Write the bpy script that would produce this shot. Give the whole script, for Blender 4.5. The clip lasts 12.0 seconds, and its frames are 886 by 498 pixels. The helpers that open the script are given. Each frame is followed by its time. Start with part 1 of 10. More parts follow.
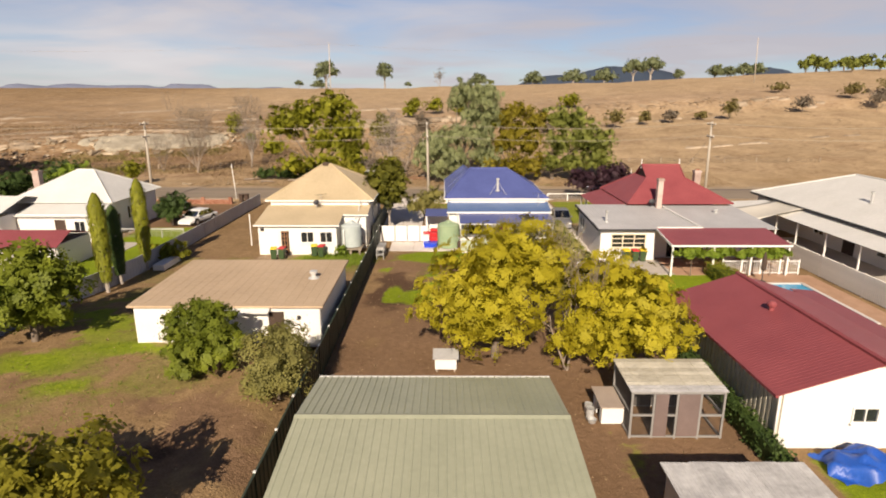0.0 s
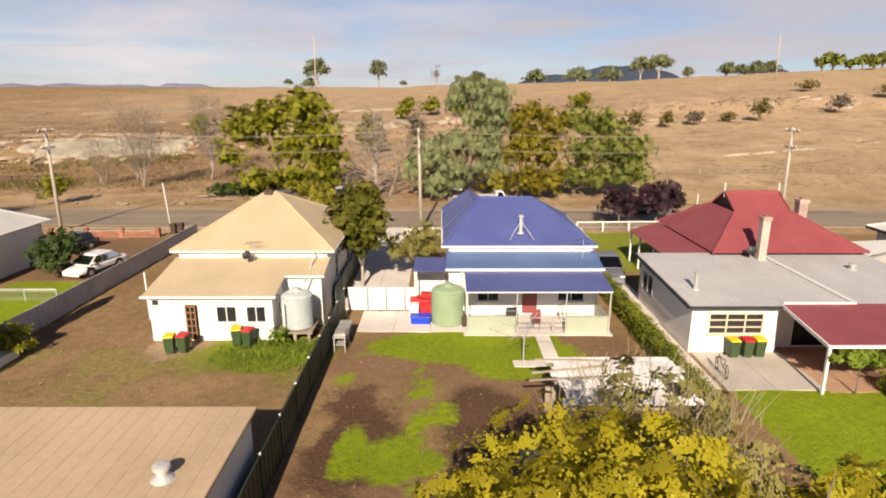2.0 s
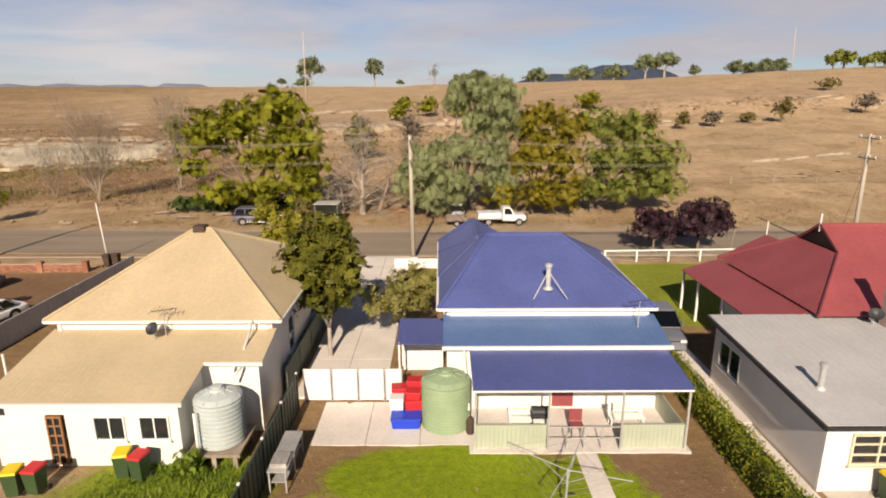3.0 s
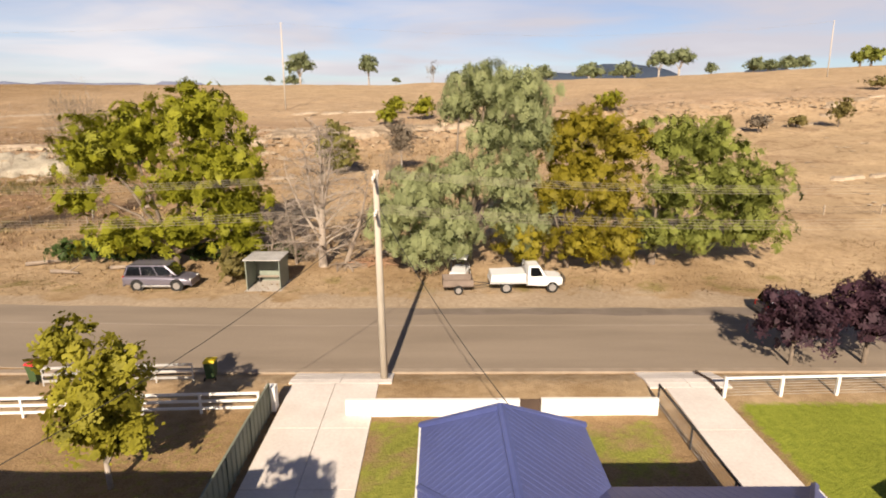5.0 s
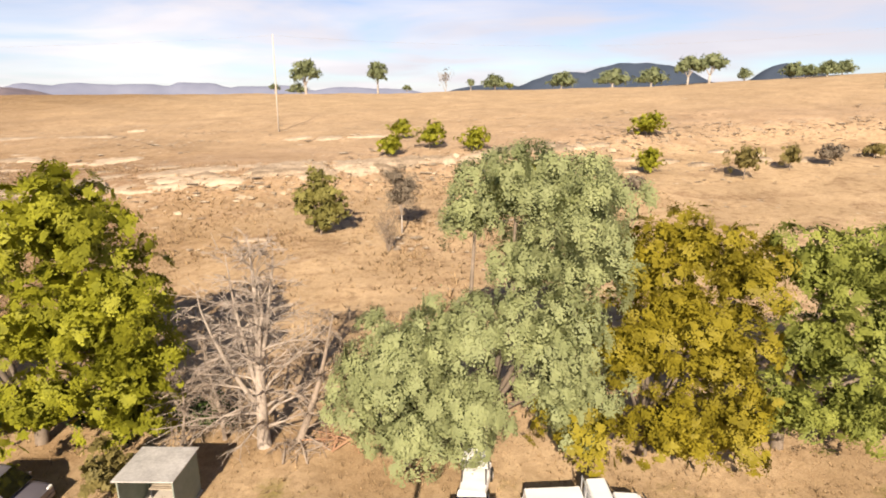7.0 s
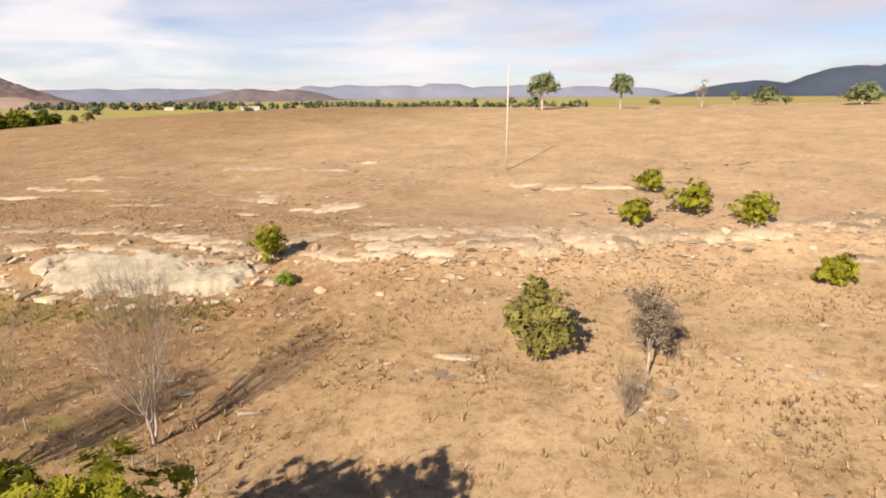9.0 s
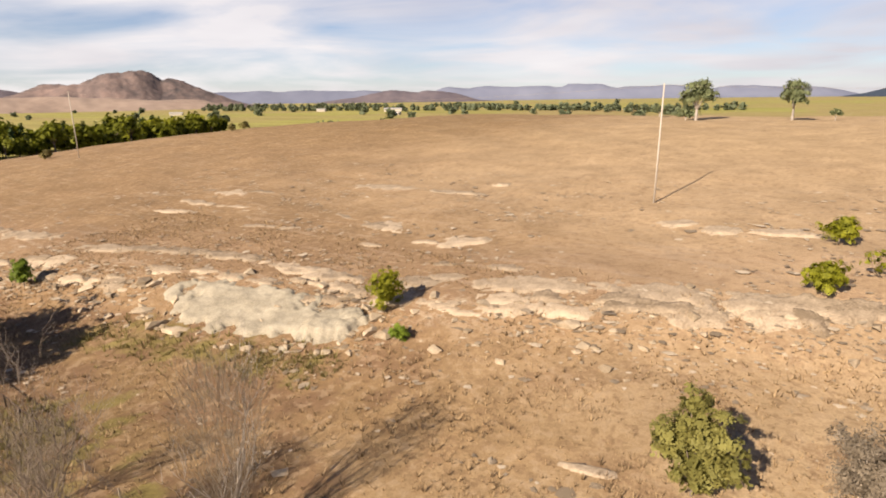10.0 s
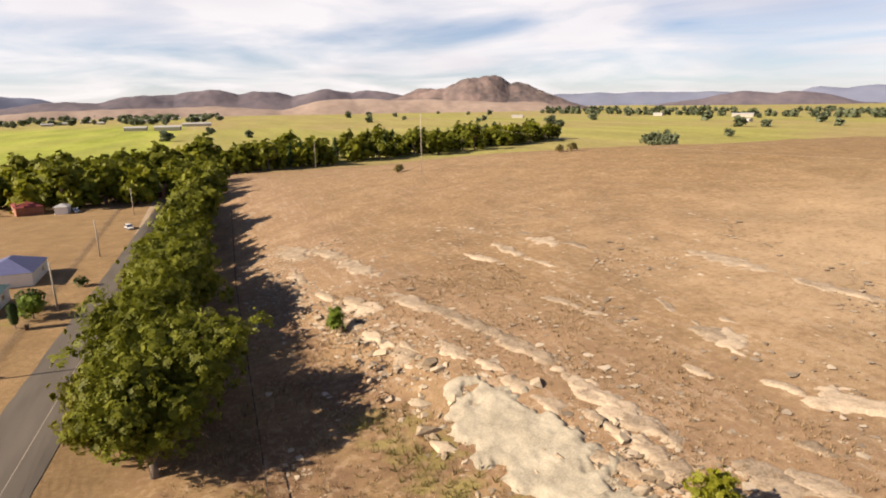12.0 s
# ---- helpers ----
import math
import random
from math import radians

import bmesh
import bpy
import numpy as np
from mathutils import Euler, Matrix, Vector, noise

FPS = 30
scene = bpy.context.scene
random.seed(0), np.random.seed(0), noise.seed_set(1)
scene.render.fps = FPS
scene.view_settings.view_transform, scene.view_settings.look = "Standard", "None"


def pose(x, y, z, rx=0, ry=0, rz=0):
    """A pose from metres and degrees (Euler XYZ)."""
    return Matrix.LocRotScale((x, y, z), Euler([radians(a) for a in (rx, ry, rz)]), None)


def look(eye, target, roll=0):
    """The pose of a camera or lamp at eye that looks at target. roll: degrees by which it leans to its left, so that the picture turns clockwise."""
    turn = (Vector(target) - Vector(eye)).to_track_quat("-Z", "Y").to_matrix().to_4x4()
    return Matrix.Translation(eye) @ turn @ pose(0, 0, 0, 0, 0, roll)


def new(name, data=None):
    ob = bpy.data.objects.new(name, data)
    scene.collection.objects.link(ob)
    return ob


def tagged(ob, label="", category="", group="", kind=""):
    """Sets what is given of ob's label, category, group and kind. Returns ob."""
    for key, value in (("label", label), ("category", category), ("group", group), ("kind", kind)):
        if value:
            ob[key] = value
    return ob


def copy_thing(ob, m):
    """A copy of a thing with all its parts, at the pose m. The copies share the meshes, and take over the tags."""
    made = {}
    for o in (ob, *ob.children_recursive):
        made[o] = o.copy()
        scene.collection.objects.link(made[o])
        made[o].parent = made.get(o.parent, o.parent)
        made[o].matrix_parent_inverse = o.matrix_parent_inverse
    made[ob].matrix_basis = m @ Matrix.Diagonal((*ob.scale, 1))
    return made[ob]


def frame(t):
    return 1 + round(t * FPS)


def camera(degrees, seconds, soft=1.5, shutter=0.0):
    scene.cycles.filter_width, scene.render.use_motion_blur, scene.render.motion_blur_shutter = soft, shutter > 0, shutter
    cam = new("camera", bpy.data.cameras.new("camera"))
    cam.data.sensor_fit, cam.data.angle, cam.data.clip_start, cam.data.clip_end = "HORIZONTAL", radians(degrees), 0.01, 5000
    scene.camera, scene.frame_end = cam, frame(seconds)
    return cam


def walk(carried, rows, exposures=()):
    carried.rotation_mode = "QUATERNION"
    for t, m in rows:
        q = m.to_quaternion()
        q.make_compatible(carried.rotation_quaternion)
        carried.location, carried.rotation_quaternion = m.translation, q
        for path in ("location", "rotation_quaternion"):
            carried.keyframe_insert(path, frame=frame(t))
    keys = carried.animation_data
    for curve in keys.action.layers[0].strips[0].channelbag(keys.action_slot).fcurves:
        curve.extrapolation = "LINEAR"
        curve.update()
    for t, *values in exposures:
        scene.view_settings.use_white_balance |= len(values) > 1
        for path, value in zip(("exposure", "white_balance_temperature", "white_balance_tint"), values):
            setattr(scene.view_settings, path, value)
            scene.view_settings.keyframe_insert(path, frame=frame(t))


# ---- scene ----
cam = camera(74.79, 12.0, 1.9)
# seconds, x, y, z, then the turn about x, y and z in degrees
PATH = [
    (0.0, 0.131, 0.235, 12.958, 75.231, 0.016, 0.188),
    (0.5, 0.163, 4.005, 12.925, 75.208, -0.057, 0.102),
    (1.0, 0.171, 8.309, 12.861, 75.219, -0.028, -0.006),
    (1.5, 0.112, 13.212, 12.797, 75.232, -0.021, -0.061),
    (2.0, 0.109, 18.394, 12.8, 75.201, 0.024, -0.087),
    (2.5, 0.143, 23.785, 12.817, 75.176, 0.028, -0.161),
    (3.0, 0.272, 29.313, 12.808, 75.17, 0.136, -0.226),
    (3.2, 0.346, 31.519, 12.76, 75.252, 0.15, -0.281),
    (4.8, 0.759, 48.421, 12.978, 74.95, 0.057, -0.166),
    (5.0, 0.657, 50.354, 12.988, 75.039, 0.018, -0.27),
    (5.5, 0.62, 54.956, 13.498, 75.028, 0.037, -0.294),
    (6.0, 0.797, 59.477, 14.431, 75.024, 0.114, -0.317),
    (6.5, 1.025, 64.138, 15.744, 74.98, 0.154, -0.337),
    (7.0, 1.102, 68.652, 17.309, 74.983, 0.207, 1.081),
    (7.5, 0.982, 73.15, 19.041, 74.947, 0.232, 6.807),
    (7.7, 0.74, 75.103, 19.779, 74.946, 0.211, 9.583),
    (9.3, -3.752, 89.295, 25.507, 75.048, 0.686, 27.485),
    (9.5, -4.468, 91.019, 26.278, 75.098, 0.717, 30.483),
    (10.0, -6.922, 95.197, 28.183, 75.166, 0.822, 36.682),
    (10.5, -9.675, 99.029, 30.282, 75.277, 0.845, 45.56),
    (11.0, -13.01, 102.626, 32.415, 75.39, 0.898, 53.768),
    (11.5, -17.193, 105.763, 34.569, 75.537, 0.9, 61.307),
    (12.0, -22.115, 108.471, 36.665, 75.669, 0.89, 68.128),
]
walk(cam, [(t, pose(x, y, z, rx, ry, rz)) for t, x, y, z, rx, ry, rz in PATH],
     [(t, stops, 6650, 14) for t, stops in ((0.0, 0.42), (1.0, 0.58), (1.5, 0.62), (3.0, 0.34), (5.0, 0.75), (6.5, 0.97), (7.7, 1.1), (9.3, 0.82), (10.5, 0.75), (12.0, 0.84))])

# ---- world, sun and exposure ----
SUN_UP, SUN_TURN = 31.0, 5.5  # degrees above the horizon; shadows fall ahead of the camera's first view, this much to its right

world = bpy.data.worlds.new("sky")
scene.world = world
world.use_nodes = True
wt = world.node_tree
wt.nodes.clear()


def wmath(op, a, b=None):
    n = wt.nodes.new("ShaderNodeMath")
    n.operation = op
    for i, s in enumerate((a, b)):
        if s is None:
            continue
        if isinstance(s, (int, float)):
            n.inputs[i].default_value = s
        else:
            wt.links.new(s, n.inputs[i])
    return n.outputs[0]


sky = wt.nodes.new("ShaderNodeTexSky")
sky.sky_type = "NISHITA"
sky.sun_disc = False
sky.sun_elevation = radians(SUN_UP)
sky.sun_rotation = radians(180 + SUN_TURN)
sky.air_density, sky.dust_density, sky.ozone_density = 1.0, 0.3, 3.5
wcoord = wt.nodes.new("ShaderNodeTexCoord")
wsplit = wt.nodes.new("ShaderNodeSeparateXYZ")
wt.links.new(wcoord.outputs["Generated"], wsplit.inputs[0])
lift = wmath("ADD", wmath("MAXIMUM", wsplit.outputs[2], 0.0), 0.11)
wflat = wt.nodes.new("ShaderNodeCombineXYZ")
wt.links.new(wmath("DIVIDE", wsplit.outputs[0], lift), wflat.inputs[0])
wt.links.new(wmath("DIVIDE", wsplit.outputs[1], lift), wflat.inputs[1])
clouds = wt.nodes.new("ShaderNodeTexNoise")
clouds.inputs["Scale"].default_value = 0.62
clouds.inputs["Detail"].default_value = 6.0
clouds.inputs["Roughness"].default_value = 0.52
clouds.inputs["Distortion"].default_value = 0.5
wt.links.new(wflat.outputs[0], clouds.inputs["Vector"])
cover = wt.nodes.new("ShaderNodeValToRGB")
cover.color_ramp.elements[0].position, cover.color_ramp.elements[1].position = 0.33, 0.60
cover.color_ramp.elements[0].color = (0.22, 0.22, 0.22, 1)
wt.links.new(clouds.outputs["Fac"], cover.inputs[0])
wmix = wt.nodes.new("ShaderNodeMix")
wmix.data_type = "RGBA"
haze = wmath("POWER", wmath("SUBTRACT", 1.0, wmath("MINIMUM", wmath("MAXIMUM", wsplit.outputs[2], 0.0), 1.0)), 34.0)
thin_out = wt.nodes.new("ShaderNodeMapRange")
thin_out.interpolation_type = "SMOOTHSTEP"
for key, value in (("From Min", 0.22), ("From Max", 0.62), ("To Min", 0.9), ("To Max", 0.05)):
    thin_out.inputs[key].default_value = value
wt.links.new(wsplit.outputs[2], thin_out.inputs["Value"])
wt.links.new(wmath("MAXIMUM", wmath("MULTIPLY", cover.outputs[0], thin_out.outputs[0]), wmath("MULTIPLY", haze, 0.8)), wmix.inputs["Factor"])
deep = wt.nodes.new("ShaderNodeMix")
deep.data_type, deep.blend_type = "RGBA", "MULTIPLY"
deep.inputs["Factor"].default_value = 1.0
pale_low = wt.nodes.new("ShaderNodeValToRGB")
pale_low.color_ramp.elements[0].position, pale_low.color_ramp.elements[1].position = 0.03, 0.42
pale_low.color_ramp.elements[0].color, pale_low.color_ramp.elements[1].color = (1.06, 1.20, 1.46, 1), (0.46, 0.51, 0.66, 1)
wt.links.new(wsplit.outputs[2], pale_low.inputs[0])
wt.links.new(pale_low.outputs[0], deep.inputs[7])
wt.links.new(sky.outputs[0], deep.inputs[6])
wt.links.new(deep.outputs[2], wmix.inputs[6])
shade = wt.nodes.new("ShaderNodeTexNoise")
shade.inputs["Scale"].default_value, shade.inputs["Detail"].default_value = 0.45, 4.0
wt.links.new(wflat.outputs[0], shade.inputs["Vector"])
tone = wt.nodes.new("ShaderNodeValToRGB")
tone.color_ramp.elements[0].position, tone.color_ramp.elements[1].position = 0.40, 0.85
tone.color_ramp.elements[0].color, tone.color_ramp.elements[1].color = (8.0, 7.7, 8.2, 1), (11.4, 11.1, 11.0, 1)
wt.links.new(wmath("SUBTRACT", shade.outputs["Fac"], wmath("MULTIPLY", wsplit.outputs[0], 0.34)), tone.inputs[0])
wt.links.new(tone.outputs[0], wmix.inputs[7])
wback = wt.nodes.new("ShaderNodeBackground")
wback.inputs["Strength"].default_value = 0.05
wt.links.new(wmix.outputs[2], wback.inputs["Color"])
wout = wt.nodes.new("ShaderNodeOutputWorld")
wt.links.new(wback.outputs[0], wout.inputs["Surface"])

sun = new("sun", bpy.data.lights.new("sun", "SUN"))
sun.data.energy, sun.data.angle, sun.data.color = 5.0, radians(0.55), (1.0, 0.865, 0.67)
away = Vector((math.sin(radians(SUN_TURN)), math.cos(radians(SUN_TURN)), -math.tan(radians(SUN_UP))))
sun.matrix_world = look(-60 * away, (0, 0, 0))


# ---- materials ----
def ramp_colors(c, k):
    return tuple(min(1.0, v * k) for v in c) + (1.0,)


def material(name, color, rough=0.8, metal=0.0, var=0.18, scale=1.2, fine=18.0, bump=0.15, other=None, leafy=0.0, spread=0.0, island=False, spec=0.3, grain=0.01, stretch=None):
    """A surface with broad and fine variation. other: the second colour; leafy: share of light let through; spread: change from thing to thing."""
    m = bpy.data.materials.new(name)
    m.use_nodes = True
    t = m.node_tree
    b = t.nodes["Principled BSDF"]
    b.inputs["Roughness"].default_value, b.inputs["Metallic"].default_value = rough, metal
    b.inputs["Specular IOR Level"].default_value = spec
    co = t.nodes.new("ShaderNodeTexCoord")
    vec = co.outputs["Object"]
    if stretch:
        mp = t.nodes.new("ShaderNodeMapping")
        mp.inputs["Scale"].default_value = stretch
        t.links.new(vec, mp.inputs["Vector"])
        vec = mp.outputs[0]
    n1, n2 = t.nodes.new("ShaderNodeTexNoise"), t.nodes.new("ShaderNodeTexNoise")
    for n, s, d in ((n1, scale, 5.0), (n2, fine, 4.0)):
        n.inputs["Scale"].default_value, n.inputs["Detail"].default_value = s, d
        t.links.new(vec, n.inputs["Vector"])
    add = t.nodes.new("ShaderNodeMath")
    add.operation = "MULTIPLY_ADD"
    add.inputs[1].default_value = 0.6
    half = t.nodes.new("ShaderNodeMath")
    half.operation = "MULTIPLY"
    half.inputs[1].default_value = 0.4
    t.links.new(n2.outputs["Fac"], half.inputs[0])
    t.links.new(n1.outputs["Fac"], add.inputs[0])
    t.links.new(half.outputs[0], add.inputs[2])
    fac = add.outputs[0]
    if spread or island:
        src = t.nodes.new("ShaderNodeNewGeometry").outputs["Random Per Island"] if island else t.nodes.new("ShaderNodeObjectInfo").outputs["Random"]
        k = t.nodes.new("ShaderNodeMath")
        k.operation = "MULTIPLY_ADD"
        k.inputs[1].default_value = spread or 0.35
        t.links.new(src, k.inputs[0])
        t.links.new(fac, k.inputs[2])
        s = t.nodes.new("ShaderNodeMath")
        s.operation = "SUBTRACT"
        s.inputs[1].default_value = 0.5 * (spread or 0.35)
        t.links.new(k.outputs[0], s.inputs[0])
        fac = s.outputs[0]
    r = t.nodes.new("ShaderNodeValToRGB")
    r.color_ramp.elements[0].position, r.color_ramp.elements[1].position = 0.3, 0.7
    r.color_ramp.elements[0].color = ramp_colors(color, 1 - var)
    r.color_ramp.elements[1].color = ramp_colors(other or color, 1 if other else 1 + var)
    t.links.new(fac, r.inputs[0])
    t.links.new(r.outputs[0], b.inputs["Base Color"])
    if bump:
        bp = t.nodes.new("ShaderNodeBump")
        bp.inputs["Strength"].default_value, bp.inputs["Distance"].default_value = bump, grain
        t.links.new(n2.outputs["Fac"], bp.inputs["Height"])
        t.links.new(bp.outputs[0], b.inputs["Normal"])
    if leafy:
        tr, mx = t.nodes.new("ShaderNodeBsdfTranslucent"), t.nodes.new("ShaderNodeMixShader")
        t.links.new(r.outputs[0], tr.inputs["Color"])
        mx.inputs[0].default_value = leafy
        t.links.new(b.outputs[0], mx.inputs[1])
        t.links.new(tr.outputs[0], mx.inputs[2])
        t.links.new(mx.outputs[0], t.nodes["Material Output"].inputs["Surface"])
    return m


def clear_glass(name, tint, rough=0.03):
    m = bpy.data.materials.new(name)
    m.use_nodes = True
    b = m.node_tree.nodes["Principled BSDF"]
    b.inputs["Base Color"].default_value = (*tint, 1)
    b.inputs["Roughness"].default_value, b.inputs["Transmission Weight"].default_value, b.inputs["IOR"].default_value = rough, 0.7, 1.45
    return m


def leaves(name, dark, light, leafy=0.22):
    return material(name, dark, rough=0.6, var=0.1, scale=0.45, fine=1.6, bump=0, other=light, leafy=leafy, island=True, spread=0.06, spec=0.2)


WHITE_WALL = material("white_painted_wall", (0.78, 0.76, 0.72), 0.75, var=0.06, scale=0.7, fine=14, other=(0.82, 0.80, 0.77))
WHITE_TRIM = material("white_trim", (0.8, 0.79, 0.76), 0.55, var=0.04, bump=0.05)
GREY_WALL = material("grey_fibro_wall", (0.74, 0.70, 0.685), 0.8, var=0.08, scale=0.8)
BRICK_PALE = material("pale_brick", (0.42, 0.31, 0.27), 0.9, var=0.2, spread=0.4, other=(0.56, 0.45, 0.40))
CREAM_ROOF = material("cream_steel_roof", (0.52, 0.415, 0.26), 0.5, var=0.14, scale=0.4, fine=6, other=(0.61, 0.495, 0.325), spec=0.35)
SHED_ROOF = material("weathered_cream_roof", (0.50, 0.37, 0.245), 0.6, var=0.13, scale=0.35, fine=5, other=(0.58, 0.44, 0.30), spec=0.3)
BLUE_ROOF = material("blue_steel_roof", (0.08, 0.10, 0.275), 0.38, var=0.12, scale=0.45, fine=5, other=(0.103, 0.13, 0.34), spec=0.5)
# lighter blue: the reflection on the lean-to roof, put into its colour
SHEEN_BLUE = material("sheen_blue_roof", (0.085, 0.15, 0.32), 0.3, var=0.12, scale=0.45, fine=5, other=(0.11, 0.185, 0.37), spec=0.6)
TIN_WHITE = material("whitewashed_tin", (0.52, 0.51, 0.51), 0.6, metal=0.1, var=0.25, scale=0.9, fine=6, other=(0.74, 0.73, 0.72), spread=0.15)
CREAM_TIN = material("weathered_cream_tin", (0.46, 0.42, 0.33), 0.65, var=0.25, scale=1.2, fine=8, other=(0.66, 0.62, 0.52), spread=0.35)
RED_ROOF = material("red_steel_roof", (0.26, 0.062, 0.07), 0.45, var=0.12, scale=0.5, fine=6, other=(0.32, 0.082, 0.088), spec=0.4)
GREY_ROOF = material("grey_steel_roof", (0.46, 0.455, 0.46), 0.5, var=0.1, scale=0.5, fine=6, other=(0.55, 0.545, 0.545))
WHITE_ROOF = material("white_steel_roof", (0.66, 0.655, 0.62), 0.5, var=0.08, scale=0.4, fine=5, other=(0.75, 0.74, 0.71))
GREEN_ROOF = material("pale_green_steel_roof", (0.35, 0.365, 0.265), 0.42, var=0.1, scale=0.5, fine=5, other=(0.405, 0.415, 0.305), spec=0.45)
TEAL_ROOF = material("green_grey_roof", (0.12, 0.2, 0.19), 0.5)
ZINC = material("galvanised_steel", (0.56, 0.56, 0.55), 0.45, metal=0.35, var=0.2, scale=1.4, fine=9, spread=0.3)
RUSTY = material("worn_galvanised_sheet", (0.50, 0.48, 0.46), 0.55, metal=0.25, var=0.3, scale=1.1, fine=8, other=(0.72, 0.70, 0.67), spread=0.4)
DARK_STEEL = material("dark_steel", (0.05, 0.05, 0.055), 0.5, metal=0.3)
FENCE_GREEN = material("dark_green_steel_fence", (0.035, 0.055, 0.04), 0.5, var=0.15, spec=0.4)
PALE_GREEN = material("pale_green_sheet", (0.42, 0.46, 0.36), 0.55, var=0.08)
FENCE_GREY = material("pale_grey_fence_sheet", (0.44, 0.44, 0.46), 0.6, var=0.15, scale=0.6, other=(0.54, 0.54, 0.55))
CONCRETE = material("concrete", (0.47, 0.42, 0.37), 0.9, var=0.14, scale=0.5, fine=9, other=(0.58, 0.53, 0.47))
WHITE_CONCRETE = material("pale_concrete", (0.66, 0.60, 0.55), 0.9, var=0.12, scale=0.5, fine=9, other=(0.78, 0.72, 0.67))
ASPHALT = material("worn_asphalt", (0.245, 0.196, 0.148), 0.92, var=0.18, scale=0.35, fine=30, bump=0.3, other=(0.325, 0.262, 0.200), stretch=(0.25, 1.4, 1))
PAVER = material("orange_paving", (0.46, 0.27, 0.17), 0.85, var=0.2, scale=1.0, fine=12, other=(0.53, 0.34, 0.23))
RED_BRICK = material("red_brick", (0.30, 0.12, 0.075), 0.9, var=0.25, spread=0.5, other=(0.40, 0.20, 0.13))
TIMBER = material("weathered_timber", (0.33, 0.27, 0.21), 0.85, var=0.25, scale=1.5, fine=14, other=(0.45, 0.38, 0.30), stretch=(1, 1, 0.2), spread=0.3)
POLE_WOOD = material("grey_pole_timber", (0.42, 0.37, 0.30), 0.85, var=0.2, scale=1.2, fine=10, other=(0.53, 0.47, 0.39), stretch=(3, 3, 0.25))
DARK_WOOD = material("dark_timber", (0.075, 0.05, 0.038), 0.8, var=0.25)
BARK = material("tree_bark", (0.16, 0.125, 0.095), 0.95, var=0.3, scale=1.5, fine=9, bump=0.5, other=(0.26, 0.21, 0.165))
PALE_BARK = material("pale_bark", (0.33, 0.28, 0.24), 0.9, var=0.25, scale=1.5, fine=8, other=(0.47, 0.42, 0.37))
DEAD_WOOD = material("bleached_dead_wood", (0.23, 0.18, 0.14), 0.9, var=0.25, scale=1.0, fine=7, other=(0.36, 0.295, 0.235))
ASH_WOOD = material("silver_grey_dead_wood", (0.29, 0.235, 0.19), 0.9, var=0.2, scale=1.0, fine=7, other=(0.44, 0.375, 0.315))
ROCK = material("pale_granite", (0.28, 0.212, 0.142), 0.92, var=0.25, scale=0.45, fine=3.5, bump=0.9, grain=0.1, other=(0.515, 0.41, 0.30), spread=0.3)
BOULDER = material("pale_broken_granite", (0.34, 0.265, 0.18), 0.92, var=0.25, scale=0.6, fine=5, bump=0.6, grain=0.05, other=(0.54, 0.44, 0.32), spread=0.35)
STONES = material("broken_granite_pieces", (0.30, 0.235, 0.165), 0.92, var=0.2, scale=0.6, fine=5, bump=0.4, grain=0.04, other=(0.56, 0.465, 0.35), island=True, spread=0.6)
SLAB = material("lichen_grey_granite", (0.27, 0.235, 0.175), 0.92, var=0.25, scale=0.35, fine=4.5, bump=0.6, grain=0.05, other=(0.47, 0.42, 0.33))
PLASTIC_GREEN = material("dark_green_plastic", (0.05, 0.085, 0.035), 0.5, var=0.1, bump=0)
PLASTIC_YELLOW = material("yellow_plastic", (0.75, 0.55, 0.02), 0.45, var=0.05, bump=0)
PLASTIC_RED = material("red_plastic", (0.52, 0.03, 0.035), 0.45, var=0.08, bump=0)
PLASTIC_BLUE = material("blue_plastic", (0.02, 0.06, 0.55), 0.4, var=0.08, bump=0)
PLASTIC_WHITE = material("white_plastic", (0.75, 0.75, 0.74), 0.45, var=0.04, bump=0)
TANK_GREEN = material("pale_green_tank_plastic", (0.27, 0.38, 0.23), 0.5, var=0.1, other=(0.35, 0.43, 0.28))
TANK_GREY = material("pale_blue_grey_tank", (0.44, 0.50, 0.50), 0.5, var=0.12, other=(0.53, 0.58, 0.57))
TARP = material("blue_tarpaulin", (0.02, 0.09, 0.42), 0.4, var=0.2, scale=2.0)
SAIL = material("cream_shade_cloth", (0.72, 0.68, 0.60), 0.8, var=0.05, leafy=0.15)
RUBBER = material("tyre_rubber", (0.02, 0.02, 0.02), 0.8, var=0.2)
CHROME = material("wheel_alloy", (0.55, 0.55, 0.56), 0.35, metal=0.8, var=0.1, bump=0)
PAINT_WHITE = material("white_car_paint", (0.78, 0.78, 0.77), 0.25, var=0.03, bump=0, spec=0.5)
PAINT_SILVER = material("plum_grey_car_paint", (0.21, 0.195, 0.24), 0.28, metal=0.45, var=0.05, bump=0, spec=0.5)
PAINT_STEEL = material("steel_grey_car_paint", (0.25, 0.26, 0.30), 0.28, metal=0.4, var=0.05, bump=0, spec=0.5)
PAINT_GREY = material("charcoal_car_paint", (0.12, 0.125, 0.155), 0.25, metal=0.75, var=0.05, bump=0, spec=0.5)
LAMP_RED = material("red_lens", (0.4, 0.02, 0.02), 0.2, bump=0, var=0.05)
LAMP_CLEAR = material("clear_lens", (0.75, 0.75, 0.73), 0.15, bump=0, var=0.05)
GLASS = clear_glass("window_glass", (0.06, 0.07, 0.08))
CAR_GLASS = clear_glass("tinted_car_glass", (0.012, 0.014, 0.016), 0.06)
POOL_TILE = material("pool_lining", (0.05, 0.33, 0.62), 0.4, var=0.15)
WIRE = material("bare_wire", (0.33, 0.29, 0.23), 0.6, var=0.1, bump=0)
